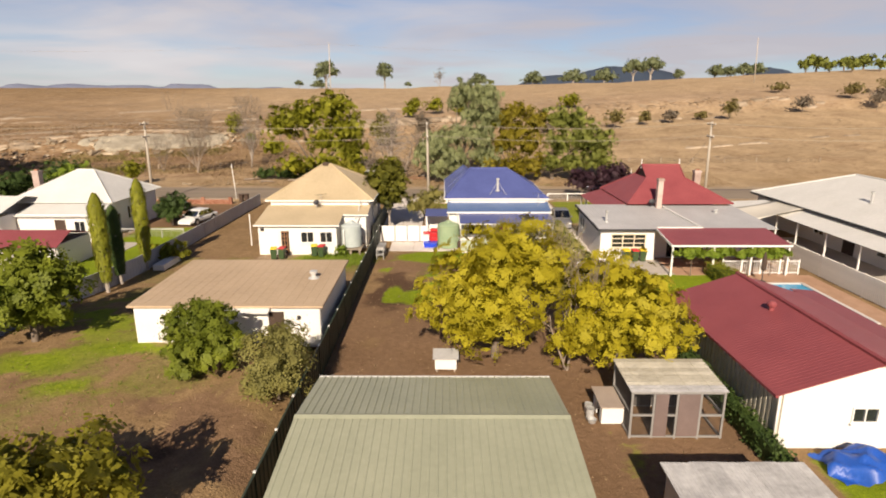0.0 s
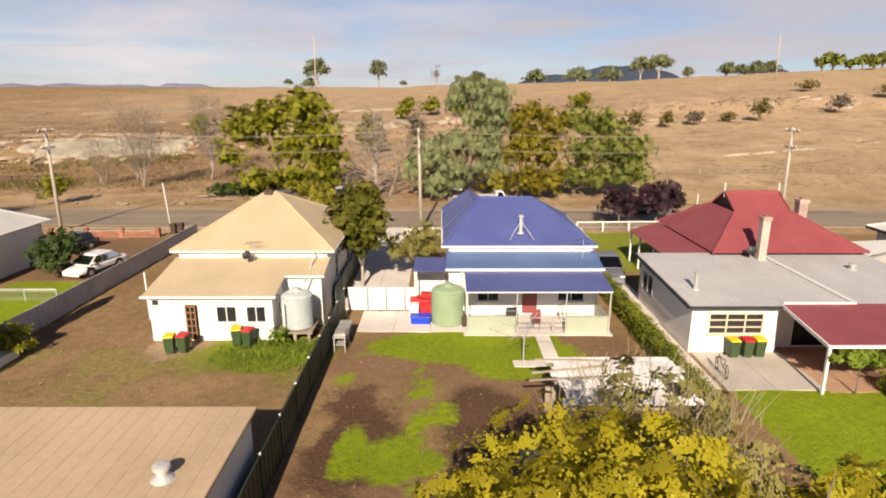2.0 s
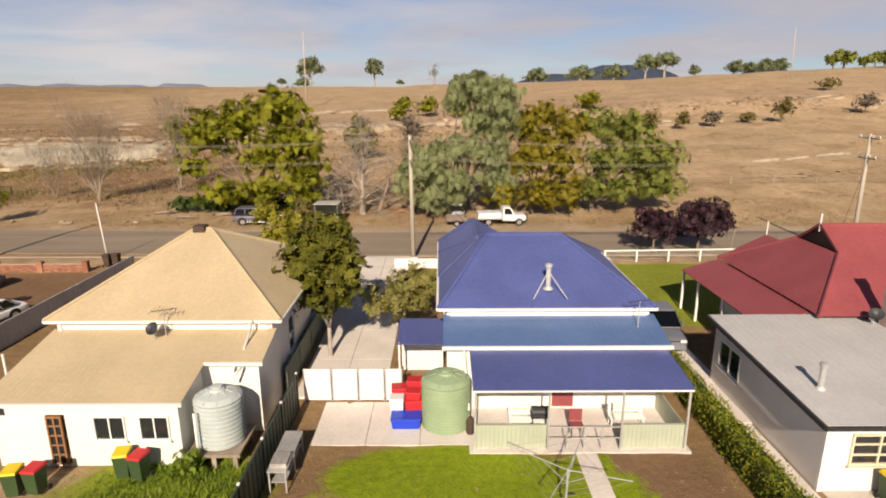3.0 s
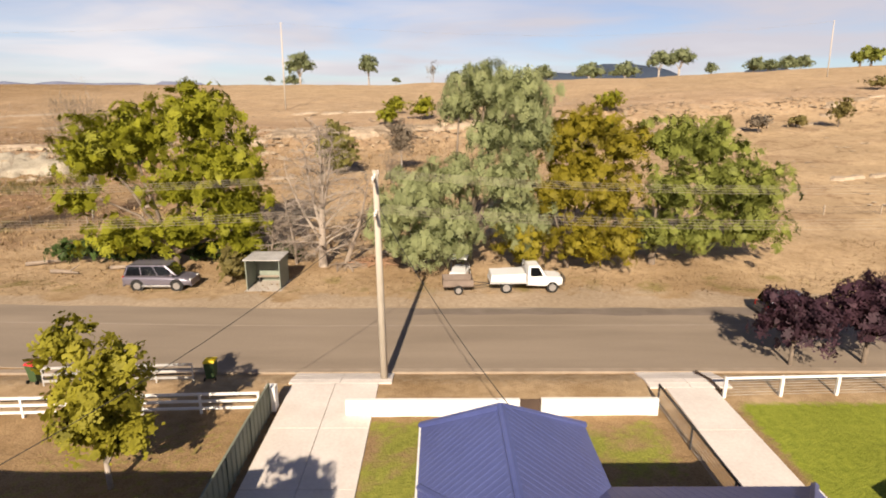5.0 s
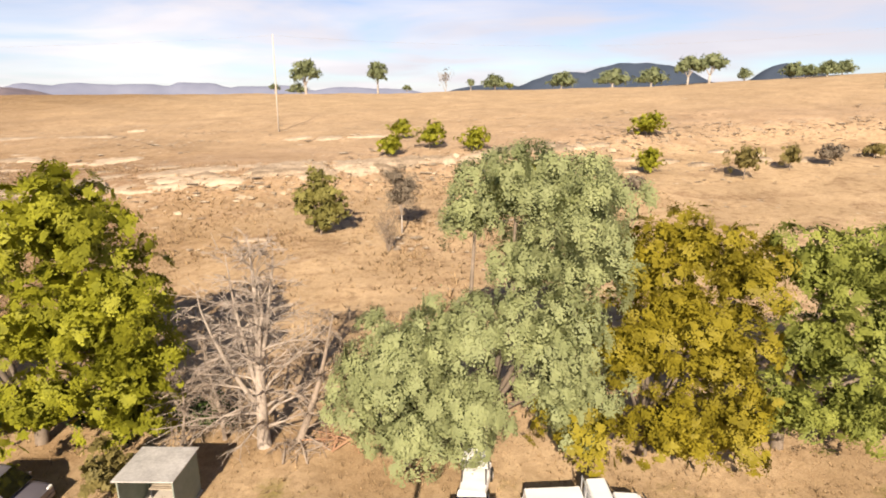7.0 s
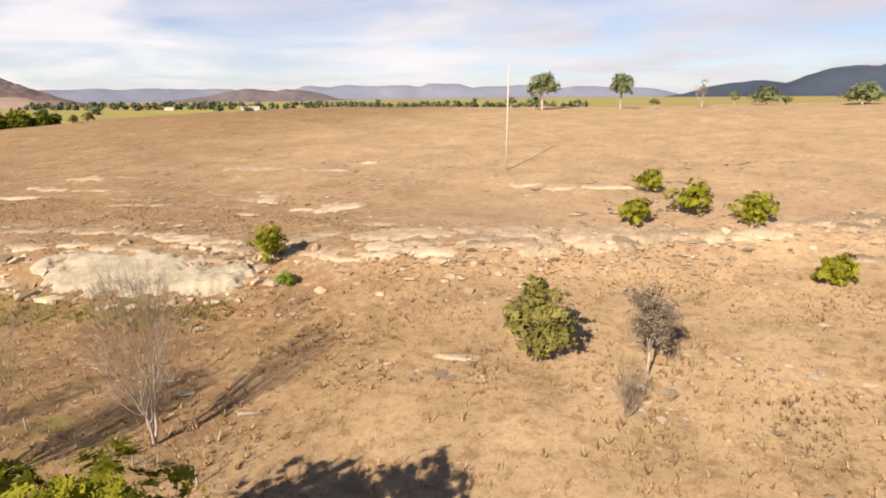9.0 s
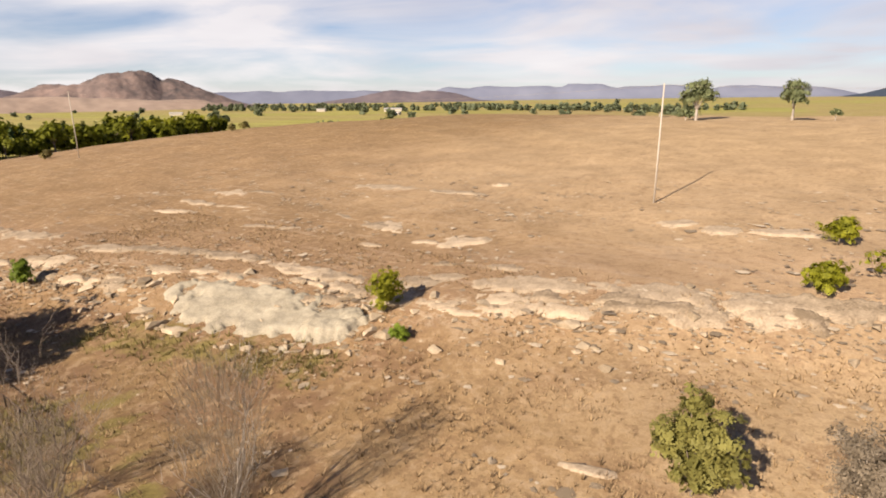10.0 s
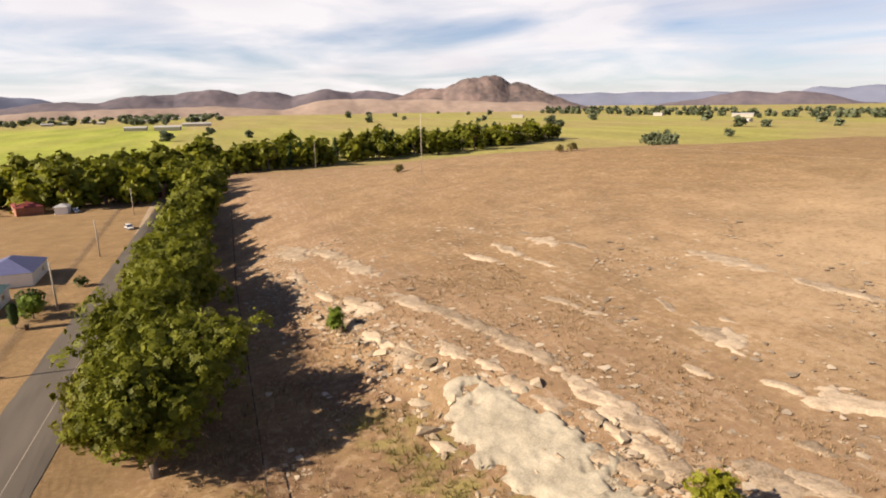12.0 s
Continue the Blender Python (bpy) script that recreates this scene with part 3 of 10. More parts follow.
    patches = np.maximum(np.maximum(blob(x, y, -16.0, 22.9, 2.0, 0.8, 0.7), blob(x, y, -15.2, 26.9, 3.6, 0.9, 0.6)), np.maximum(blob(x, y, -19.2, 25.3, 2.4, 1.6, 0.7), blob(x, y, -8.6, 46.2, 2.6, 2.2, 0.5)))
    green = np.maximum(green, (0.9 + 0.5 * fine) * patches)
    weedy = weedy * (1 - 0.95 * patches)
    # dug dark soil in the back yard
    loam = np.maximum((0.75 + 0.5 * fine) * blob(x, y, -3.2, 38.2, 2.4, 4.4, 0.6), (0.8 + 0.4 * fine) * blob(x, y, 1.9, 39.2, 2.6, 3.0, 0.6))
    loam = np.maximum(loam, (0.35 + 0.5 * fine) * inside(x, y, -22, -6.2, 17, 37, 1.5) * smooth(0.1, 0.8, wild))
    n, k = x.shape
    idx = np.arange(n * k).reshape(n, k)
    faces = np.stack([idx[:-1, :-1], idx[:-1, 1:], idx[1:, 1:], idx[1:, :-1]], -1).reshape(-1, 4)
    mesh = quick_mesh("ground", np.stack([x, y, z], -1).reshape(-1, 3), faces, ground_material())
    mesh.polygons.foreach_set("use_smooth", [True] * len(mesh.polygons))
    for name, data in (("green", green), ("earth", earth), ("stone", stone), ("hill", hill), ("pale", pale), ("weedy", weedy), ("rock", rock), ("crop", crop), ("loam", loam)):
        at = mesh.attributes.new(name, "FLOAT", "POINT")
        at.data.foreach_set("value", np.clip(data, 0, 1).astype(np.float32).ravel())
    return tagged(new("ground", mesh), "dry tan grass, bare earth, lawns and stony hillside", "ground", kind="structure")


def ground_material():
    m = bpy.data.materials.new("dry_ground")
    m.use_nodes = True
    t = m.node_tree
    b = t.nodes["Principled BSDF"]
    b.inputs["Roughness"].default_value, b.inputs["Specular IOR Level"].default_value = 0.95, 0.1
    co = t.nodes.new("ShaderNodeTexCoord")

    def noisy(scale, detail=5.0, stretch=None):
        n = t.nodes.new("ShaderNodeTexNoise")
        n.inputs["Scale"].default_value, n.inputs["Detail"].default_value = scale, detail
        vec = co.outputs["Object"]
        if stretch:
            mp = t.nodes.new("ShaderNodeMapping")
            mp.inputs["Scale"].default_value = stretch
            t.links.new(vec, mp.inputs["Vector"])
            vec = mp.outputs[0]
        t.links.new(vec, n.inputs["Vector"])
        return n.outputs["Fac"]

    def two(fac, c0, c1, p0=0.35, p1=0.65):
        r = t.nodes.new("ShaderNodeValToRGB")
        r.color_ramp.elements[0].position, r.color_ramp.elements[1].position = p0, p1
        r.color_ramp.elements[0].color, r.color_ramp.elements[1].color = (*c0, 1), (*c1, 1)
        t.links.new(fac, r.inputs[0])
        return r.outputs[0]

    def blend(fac, a, c):
        n = t.nodes.new("ShaderNodeMix")
        n.data_type = "RGBA"
        t.links.new(fac, n.inputs["Factor"])
        t.links.new(a, n.inputs[6])
        t.links.new(c, n.inputs[7])
        return n.outputs[2]

    def masked(name, noise_out, low=0.30, high=0.62, push=0.55):
        a = t.nodes.new("ShaderNodeAttribute")
        a.attribute_name = name
        k = t.nodes.new("ShaderNodeMath")
        k.operation = "MULTIPLY_ADD"
        k.inputs[1].default_value = push
        t.links.new(noise_out, k.inputs[0])
        t.links.new(a.outputs["Fac"], k.inputs[2])
        s = t.nodes.new("ShaderNodeMapRange")
        s.inputs["From Min"].default_value, s.inputs["From Max"].default_value = low + push * 0.5, high + push * 0.5
        t.links.new(k.outputs[0], s.inputs["Value"])
        return s.outputs[0]

    def attr(name):
        a = t.nodes.new("ShaderNodeAttribute")
        a.attribute_name = name
        return a.outputs["Fac"]

    def times(a, c):
        n = t.nodes.new("ShaderNodeMath")
        n.operation = "MULTIPLY"
        for i, v in enumerate((a, c)):
            if isinstance(v, float):
                n.inputs[i].default_value = v
            else:
                t.links.new(v, n.inputs[i])
        return n.outputs[0]

    def cut(fac, a, c):
        n = t.nodes.new("ShaderNodeMapRange")
        n.inputs["From Min"].default_value, n.inputs["From Max"].default_value = a, c
        t.links.new(fac, n.inputs["Value"])
        return n.outputs[0]

    big, mid, fine, grit = noisy(0.07), noisy(0.5), noisy(3.2, 6.0), noisy(13.0, 4.0)
    streak = noisy(0.22, 5.0, (0.35, 1.3, 1))
    thin = noisy(0.6, 6.0, (0.14, 1.0, 1))
    tuft = noisy(1.7, 5.0)
    dry = blend(big, two(mid, (0.205, 0.125, 0.0616), (0.34, 0.22, 0.1126)), two(tuft, (0.215, 0.142, 0.0730), (0.385, 0.268, 0.1452), 0.42, 0.58))
    dry = blend(fine, dry, two(grit, (0.20, 0.128, 0.0642), (0.38, 0.26, 0.1364)))
    straw = blend(mid, two(tuft, (0.35, 0.25, 0.148), (0.54, 0.40, 0.245), 0.42, 0.58), two(grit, (0.38, 0.265, 0.150), (0.59, 0.44, 0.272)))
    dry = blend(masked("pale", noisy(0.035, 5.0), 0.05, 0.95, 0.9), dry, straw)
    earth = blend(mid, two(fine, (0.180, 0.110, 0.062), (0.270, 0.169, 0.100)), two(grit, (0.200, 0.124, 0.071), (0.275, 0.174, 0.103)))
    stone = blend(mid, two(fine, (0.33, 0.25, 0.17), (0.49, 0.39, 0.275)), two(grit, (0.27, 0.19, 0.125), (0.53, 0.43, 0.31)))
    lawn = blend(mid, two(fine, (0.135, 0.20, 0.009), (0.255, 0.325, 0.016)), two(grit, (0.155, 0.22, 0.012), (0.30, 0.36, 0.024)))
    weed = blend(mid, two(fine, (0.17, 0.14, 0.045), (0.29, 0.235, 0.085)), two(grit, (0.20, 0.155, 0.06), (0.34, 0.27, 0.12)))
    c = blend(masked("earth", fine), dry, earth)
    c = blend(masked("loam", fine), c, two(grit, (0.075, 0.044, 0.028), (0.15, 0.09, 0.055)))
    # thin broken ribs of pale stone and dark tussocks on the open slope
    ribs = times(cut(thin, 0.575, 0.615), cut(fine, 0.42, 0.5))
    c = blend(times(times(ribs, attr("rock")), 0.85), c, stone)
    c = blend(times(times(cut(tuft, 0.57, 0.66), attr("hill")), 0.4), c, two(grit, (0.12, 0.085, 0.04), (0.21, 0.145, 0.075)))
    mottle = noisy(0.9, 8.0)
    c = blend(times(times(cut(mottle, 0.54, 0.62), attr("hill")), 0.42), c, two(grit, (0.38, 0.275, 0.178), (0.54, 0.41, 0.265)))
    c = blend(times(times(cut(mottle, 0.45, 0.37), attr("hill")), 0.42), c, two(grit, (0.15, 0.092, 0.052), (0.24, 0.152, 0.088)))
    c = blend(times(attr("rock"), 0.32), c, two(grit, (0.26, 0.165, 0.118), (0.45, 0.32, 0.235)))
    c = blend(masked("stone", fine), c, stone)
    c = blend(attr("crop"), c, two(noisy(0.02, 4.0, (0.2, 1, 1)), (0.25, 0.30, 0.045), (0.40, 0.425, 0.082)))
    c = blend(masked("green", fine), c, blend(attr("weedy"), lawn, weed))
    dapple = t.nodes.new("ShaderNodeMix")
    dapple.data_type, dapple.blend_type = "RGBA", "MULTIPLY"
    dapple.inputs["Factor"].default_value = 1.0
    t.links.new(c, dapple.inputs[6])
    t.links.new(two(noisy(0.16, 6.0), (0.84, 0.83, 0.82), (1.07, 1.07, 1.08), 0.33, 0.67), dapple.inputs[7])
    t.links.new(dapple.outputs[2], b.inputs["Base Color"])
    bp = t.nodes.new("ShaderNodeBump")
    bp.inputs["Strength"].default_value, bp.inputs["Distance"].default_value = 0.7, 0.06
    hsum = t.nodes.new("ShaderNodeMath")
    hsum.operation = "ADD"
    t.links.new(fine, hsum.inputs[0])
    t.links.new(grit, hsum.inputs[1])
    t.links.new(hsum.outputs[0], bp.inputs["Height"])
    t.links.new(bp.outputs[0], b.inputs["Normal"])
    return m


ground = build_ground()


def strip(name, x0, x1, y0, y1, mat, label, category, lift=0.03, dx=4.0, ny=4, deep=0.25, wobble=0.0, kind="structure", drift=0.0):
    """A paved band that follows the ground, with a thick edge."""
    s = Shape()
    nx = max(1, int((x1 - x0) / dx))
    r = random.Random(name)
    for i in range(nx + 1):
        x = x0 + (x1 - x0) * i / nx
        veer = drift * max(0.0, -x - 10.0)
        a, b = y0 + veer + r.uniform(-wobble, wobble), y1 + veer + r.uniform(-wobble, wobble)
        for j in range(ny + 1):
            y = a + (b - a) * j / ny
            s.v.append((x, y, gz(x, y) + lift))
        s.v.append((x, a, gz(x, a) + lift - deep))
        s.v.append((x, b, gz(x, b) + lift - deep))
    k = ny + 3
    for i in range(nx):
        for j in range(ny):
            s.f.append((i * k + j, (i + 1) * k + j, (i + 1) * k + j + 1, i * k + j + 1))
        s.f.append((i * k + ny + 1, (i + 1) * k + ny + 1, (i + 1) * k, i * k))
        s.f.append((i * k + ny, (i + 1) * k + ny, (i + 1) * k + ny + 2, i * k + ny + 2))
    return tagged(s.make(name, mat, kind=kind), label, category)


# the western stretch is coloured darker than the rest of the street
strip("road", -420, -66, 76.7, 85.4, material("dark_bitumen", (0.105, 0.09, 0.077), 0.92, var=0.18, scale=0.35, fine=30, bump=0.3, other=(0.15, 0.128, 0.108), stretch=(0.25, 1.4, 1)), "darker stretch of bitumen street beside a row of trees", "road", lift=0.05, dx=3.0, ny=8, wobble=0.14, drift=0.045)
strip("road", -66, 320, 76.7, 85.4, ASPHALT, "worn grey bitumen street between grassy verges", "road", lift=0.05, dx=3.0, ny=8, wobble=0.14, drift=0.045)
strip("tar_patch", -1.0, 48, 84.15, 85.25, material("fresh_tar", (0.17, 0.138, 0.112), 0.9, var=0.25, scale=0.6, other=(0.235, 0.192, 0.158)), "darker tar patching along the edge of the street", "road marking", lift=0.056, dx=1.6, ny=2, deep=0.01, wobble=0.22, drift=0.045)
strip("road_seam", -200, 120, 82.42, 82.52, material("dusty_tar_seam", (0.30, 0.25, 0.20), 0.9, other=(0.36, 0.30, 0.25)), "pale tar seam running along the street", "road marking", lift=0.056, dx=6.0, ny=1, deep=0.01, wobble=0.03, drift=0.045)
strip("kerb", -60, 45, 76.35, 76.75, material("dusty_kerb", (0.30, 0.235, 0.175), 0.9, other=(0.38, 0.31, 0.24)), "low concrete kerb and gutter of the street", "kerb", lift=0.12, dx=3.0, ny=1)


# ---- plants ----
def soft_leaves(mesh, normals):
    """Shades each leaf with the roundness of the clump that it sits on."""
    normals = normals / np.linalg.norm(normals, axis=1)[:, None]
    mesh.polygons.foreach_set("use_smooth", [True] * len(mesh.polygons))
    if len(normals) * 4 == len(mesh.vertices):
        normals = np.repeat(normals, 4, 0)
    mesh.normals_split_custom_set_from_vertices(normals.tolist())
    return mesh


def leaf_mesh(name, seed, lobes, clumps, per, size, spread, mat, shell=0.55, droop=0.0):
    """A crown: lobes of (x, y, z, rx, ry, rz), each broken into smaller puffs that carry clumps of small leaves."""
    r = np.random.RandomState(seed)
    puffs = []
    for lx, ly, lz, rx, ry, rz in lobes:
        m = (rx * ry * rz) ** (1 / 3)
        domes = int(np.clip(7 + 2.6 * m, 7, 14))
        for i in range(domes):
            up = 1 - 1.75 * (i + 0.5) / domes
            a = 2.4 * i + r.uniform(-0.5, 0.5)
            flat = math.sqrt(1 - up * up)
            d = np.array([flat * math.cos(a), flat * math.sin(a), up])
            k = r.uniform(0.38, 0.54)
            reach = 0.66 + r.uniform(-0.36, 0.36) * (1 - shell)
            c = np.array([lx, ly, lz]) + d * reach * np.array([rx, ry, rz])
            for j in range(int(np.clip(7 + 4 * k * m, 7, 13))):
                e = r.normal(size=3)
                e = e / np.linalg.norm(e) + 0.35 * d + np.array([0, 0, 0.25])
                e /= np.linalg.norm(e)
                q = k * r.uniform(0.40, 0.58) * (0.85 + 0.3 * (1 - shell))
                g = k * (r.uniform(0.55, 0.95) if j % 7 else r.uniform(0.95, 1.25))
                puffs.append((c[0] + e[0] * rx * g, c[1] + e[1] * ry * g, c[2] + e[2] * rz * g * 0.9, q * rx, q * ry, q * rz * 0.85, *e))
    puffs = np.array(puffs)
    per = int(per * (2.3 if clumps >= 1000 else 1.3))
    area = puffs[:, 3] * puffs[:, 4] + puffs[:, 4] * puffs[:, 5]
    pick = r.choice(len(puffs), clumps, p=area / area.sum())
    d = r.normal(size=(clumps, 3))
    d /= np.linalg.norm(d, axis=1)[:, None]
    d = d + 0.6 * puffs[pick, 6:9] + np.array([0, 0, 0.35])
    d /= np.linalg.norm(d, axis=1)[:, None]
    cen = puffs[pick, :3] + d * puffs[pick, 3:6] * (0.9 + 0.14 * r.rand(clumps))[:, None]
    grow = r.uniform(0.5, 1.25, clumps)
    n = clumps * per
    off = r.normal(size=(n, 3)) * spread * 0.62 * np.repeat(grow, per)[:, None]
    ray = np.repeat(d, per, 0)
    off -= 0.9 * (off * ray).sum(1)[:, None] * ray
    pos = np.repeat(cen, per, 0) + off
    pos[:, 2] -= droop * r.rand(n)
    outward = np.repeat(d, per, 0) + r.normal(size=(n, 3)) * 0.16 + np.array([0, 0, 0.1])
    outward /= np.linalg.norm(outward, axis=1)[:, None]
    full = np.repeat(d + 0.6 * puffs[pick, 6:9] + np.array([0, 0, 0.2]), per, 0)
    full /= np.linalg.norm(full, axis=1)[:, None]
    outward *= np.where((outward * full).sum(1) < 0, -1.0, 1.0)[:, None]
    a = np.cross(outward, r.normal(size=(n, 3)))
    a /= np.linalg.norm(a, axis=1)[:, None] + 1e-9
    b = np.cross(outward, a)
    s = (0.62 if clumps >= 1000 else 0.75) * size * r.uniform(0.55, 1.35, n)[:, None]
    # shaded leaves deeper inside close the crown
    deep = r.choice(n, n // 5, replace=False)
    home = np.array(lobes)[r.choice(len(lobes), len(deep), p=np.prod(np.array(lobes)[:, 3:6], 1) / np.prod(np.array(lobes)[:, 3:6], 1).sum())]
    e = r.normal(size=(len(deep), 3))
    e *= (0.58 * r.rand(len(deep)) ** 0.4 / np.linalg.norm(e, axis=1))[:, None]
    pos[deep] = home[:, :3] + e * home[:, 3:6]
    s[deep] *= 1.9
    v = np.stack([pos - a * s, pos - b * s * 0.78, pos + a * s, pos + b * s * 0.78], 1).reshape(-1, 3)
    faces, normals = np.arange(4 * n).reshape(n, 4), np.repeat(full + 0.12 * outward, 4, 0)
    return soft_leaves(quick_mesh(name, v, faces, mat), normals)


def limbs(s, r, base, ends, thick, thin, sides=6):
    """A trunk that forks: from the base, branches bend out to each end."""
    base = Vector(base)
    fork = base + Vector((0, 0, min(e[2] for e in ends) - base.z)) * 0.45
    s.tube([base - Vector((0, 0, 0.3)), base + Vector((0, 0, 0.25)), fork], [thick * 1.25, thick, thick * 0.8], sides + 2)
    for e in ends:
        e = Vector(e)
        mid = fork.lerp(e, 0.5) + Vector((r.uniform(-0.3, 0.3), r.uniform(-0.3, 0.3), 0.2)) * (e - fork).length * 0.3
        s.tube([fork - Vector((0, 0, 0.1)), mid, e], [thick * 0.55, thick * 0.35, thin], sides)


def plant(name, x, y, lobes, leaf, label, category, clumps=300, per=28, size=0.12, spread=0.28, thick=0.2, bark=None, seed=1, shell=0.55, droop=0.0, group="", z=None):
    """A tree or bush: trunk with limbs into the lobes, and a leafy crown. Lobes are given from its foot."""
    root = thing(name, (x, y, gz(x, y) if z is None else z), label, category, group)
    if clumps >= 700:
        lobes = [(*l[:3], 1.16 * l[3], 1.12 * l[4], 1.16 * l[5]) for l in lobes]
    r = random.Random(seed)
    s = Shape()
    limbs(s, r, (0, 0, 0), [(l[0] + r.uniform(-0.3, 0.3) * l[3], l[1] + r.uniform(-0.3, 0.3) * l[4], max(0.4, l[2] + 0.3 * l[5])) for l in lobes], thick, thick * 0.15)
    wood = bpy.data.meshes.new("trunk")
    wood.from_pydata(s.v, [], s.f)
    wood.materials.append(bark or BARK)
    wood.polygons.foreach_set("use_smooth", [True] * len(wood.polygons))
    new("trunk", wood).parent = root
    new("crown", leaf_mesh("crown", seed, lobes, clumps, per, size, spread, leaf, shell, droop)).parent = root
    return root


def branching(s, r, p, d, length, radius, depth, kinks=3, fork=3, up=0.15):
    """A bare limb that bends and forks again and again."""
    pts, radii = [Vector(p)], [radius]
    d = Vector(d).normalized()
    for i in range(kinks):
        d = (d + Vector((r.uniform(-1, 1), r.uniform(-1, 1), r.uniform(-0.6, 1) * 0.6 + up)) * 0.28).normalized()
        pts.append(pts[-1] + d * length / kinks)
        radii.append(radius * (1 - 0.65 * (i + 1) / kinks))
    s.tube(pts, radii, 6 if depth > 1 else 4, False)
    if depth <= 0:
        return
    for i in range(fork):
        k = r.choice(range(1, kinks + 1))
        e = (d + Vector((r.uniform(-1, 1), r.uniform(-1, 1), r.uniform(-0.2, 0.9)))).normalized()
        branching(s, r, pts[k], e, length * r.uniform(0.5, 0.75), max(0.012, radii[k] * 0.7), depth - 1, kinks, fork, up)


def bare_tree(name, x, y, height, label, seed, mat=None, lean=(0, 0), depth=3, fork=4, stems=1, thick=0.2, group="", twigs=0):
    root = thing(name, (x, y, gz(x, y)), label, "tree", group)
    r = random.Random(seed)
    s = Shape()
    for i in range(stems):
        d = (lean[0] + (r.uniform(-0.2, 0.2) if stems > 1 else 0), lean[1] + (r.uniform(-0.2, 0.2) if stems > 1 else 0), 1)
        branching(s, r, (0, 0, -0.25), d, height * r.uniform(0.5, 0.62), thick, depth, 5, fork, 0.25)
    s2 = Shape()
    s2.v, s2.f = s.v, s.f
    mesh = bpy.data.meshes.new("trunk")
    mesh.from_pydata(s2.v, [], s2.f)
    mesh.materials.append(mat or DEAD_WOOD)
    mesh.polygons.foreach_set("use_smooth", [True] * len(mesh.polygons))
    new("trunk", mesh).parent = root
    if twigs:
        tw = leaf_mesh("crown", seed, [(0, 0, height * 0.62, height * 0.27, height * 0.27, height * 0.36)], twigs, 16, 0.16, 0.25, LEAF_TWIG, 0.2)
        new("crown", tw).parent = root
    return root


def wood_part(name, s, mat, root):
    mesh = bpy.data.meshes.new(name)
    mesh.from_pydata(s.v, [], s.f)
    mesh.materials.append(mat)
    mesh.polygons.foreach_set("use_smooth", [True] * len(mesh.polygons))
    new(name, mesh).parent = root


def leader_tree(name, x, y, height, label, seed, mat, lean=(0, 0), limbs_n=44, reach=3.9, thick=0.21, boughs=()):
    """A dead tree with a straight leader and many crooked side branches that rise and then droop.

    boughs: (share of the height where it starts, sideways run east and north, height of its tip) of further leaders."""
    root = thing(name, (x, y, gz(x, y)), label, "tree")
    r = random.Random(seed)
    s = Shape()
    stem = [Vector((lean[0] * u * height + 0.12 * math.sin(5 * u + seed), lean[1] * u * height, u * height - 0.3)) for u in (0, 0.12, 0.3, 0.5, 0.7, 0.86, 1.0)]
    s.tube([stem[0] + (stem[0] - stem[1]) * 0.05] + stem, [thick * 1.5, thick * 1.3, thick, thick * 0.86, thick * 0.66, thick * 0.44, thick * 0.24, 0.02], 9)
    wood_part("trunk", s, mat, root)
    leaders = [(stem, limbs_n, reach, thick)]
    for u0, ex, ny, top in boughs:
        start = stem[2].lerp(stem[3], (u0 - 0.3) / 0.2) if u0 > 0.3 else stem[1].lerp(stem[2], (u0 - 0.12) / 0.18)
        tip = Vector((start.x + ex, start.y + ny, top))
        line = [start.lerp(tip, v) + Vector((0.3 * ex * (v - v * v) * 2 + r.uniform(-0.08, 0.08), r.uniform(-0.08, 0.08), 0)) for v in (0, 0.15, 0.32, 0.5, 0.68, 0.85, 1.0)]
        line[0] = start
        s = Shape()
        w = thick * 0.42
        s.tube(line, [w, w * 0.95, w * 0.8, w * 0.62, w * 0.45, w * 0.28, 0.015], 7)
        wood_part("bough", s, mat, root)
        leaders.append((line, limbs_n // 3, reach * 0.6, w))
    s = Shape()
    for line, count, far, stout in leaders:
        for i in range(count):
            u = 0.14 + 0.84 * (i + r.random()) / count
            k = min(5, int(u * 6))
            base = line[k].lerp(line[k + 1], u * 6 - k)
            a = 2.4 * i + r.uniform(-0.6, 0.6)
            long = far * (1.05 - 0.75 * u) * r.uniform(0.55, 1.15)
            d = Vector((math.cos(a), math.sin(a), r.uniform(0.45, 1.4)))
            pts, radii = [base], [max(0.022, stout * 0.34 * (1.1 - u))]
            for j in range(4):
                d = (d + Vector((r.uniform(-0.35, 0.35), r.uniform(-0.35, 0.35), r.uniform(-0.38, 0.14)))).normalized()
                pts.append(pts[-1] + d * long / 4)
                radii.append(radii[0] * (0.78 - 0.19 * j))
            s.tube(pts, radii, 6, False)
            for j in range(1, 5):
                for _ in range(3):
                    e = (d + Vector((r.uniform(-1, 1), r.uniform(-1, 1), r.uniform(-0.7, 0.7)))).normalized()
                    p = pts[j]
                    q = p + e * long * r.uniform(0.18, 0.36)
                    w = q + (e + Vector((r.uniform(-0.6, 0.6), r.uniform(-0.6, 0.6), r.uniform(-0.8, 0.3)))).normalized() * long * 0.2
                    s.tube([p, q, w], [0.021, 0.014, 0.006], 4, False)
                    for _ in range(2):
                        v = q + Vector((r.uniform(-1, 1), r.uniform(-1, 1), r.uniform(-0.7, 0.5))) * long * 0.14
                        s.tube([q, v], [0.012, 0.005], 3, False)
    wood_part("branchwork", s, mat, root)
    return root


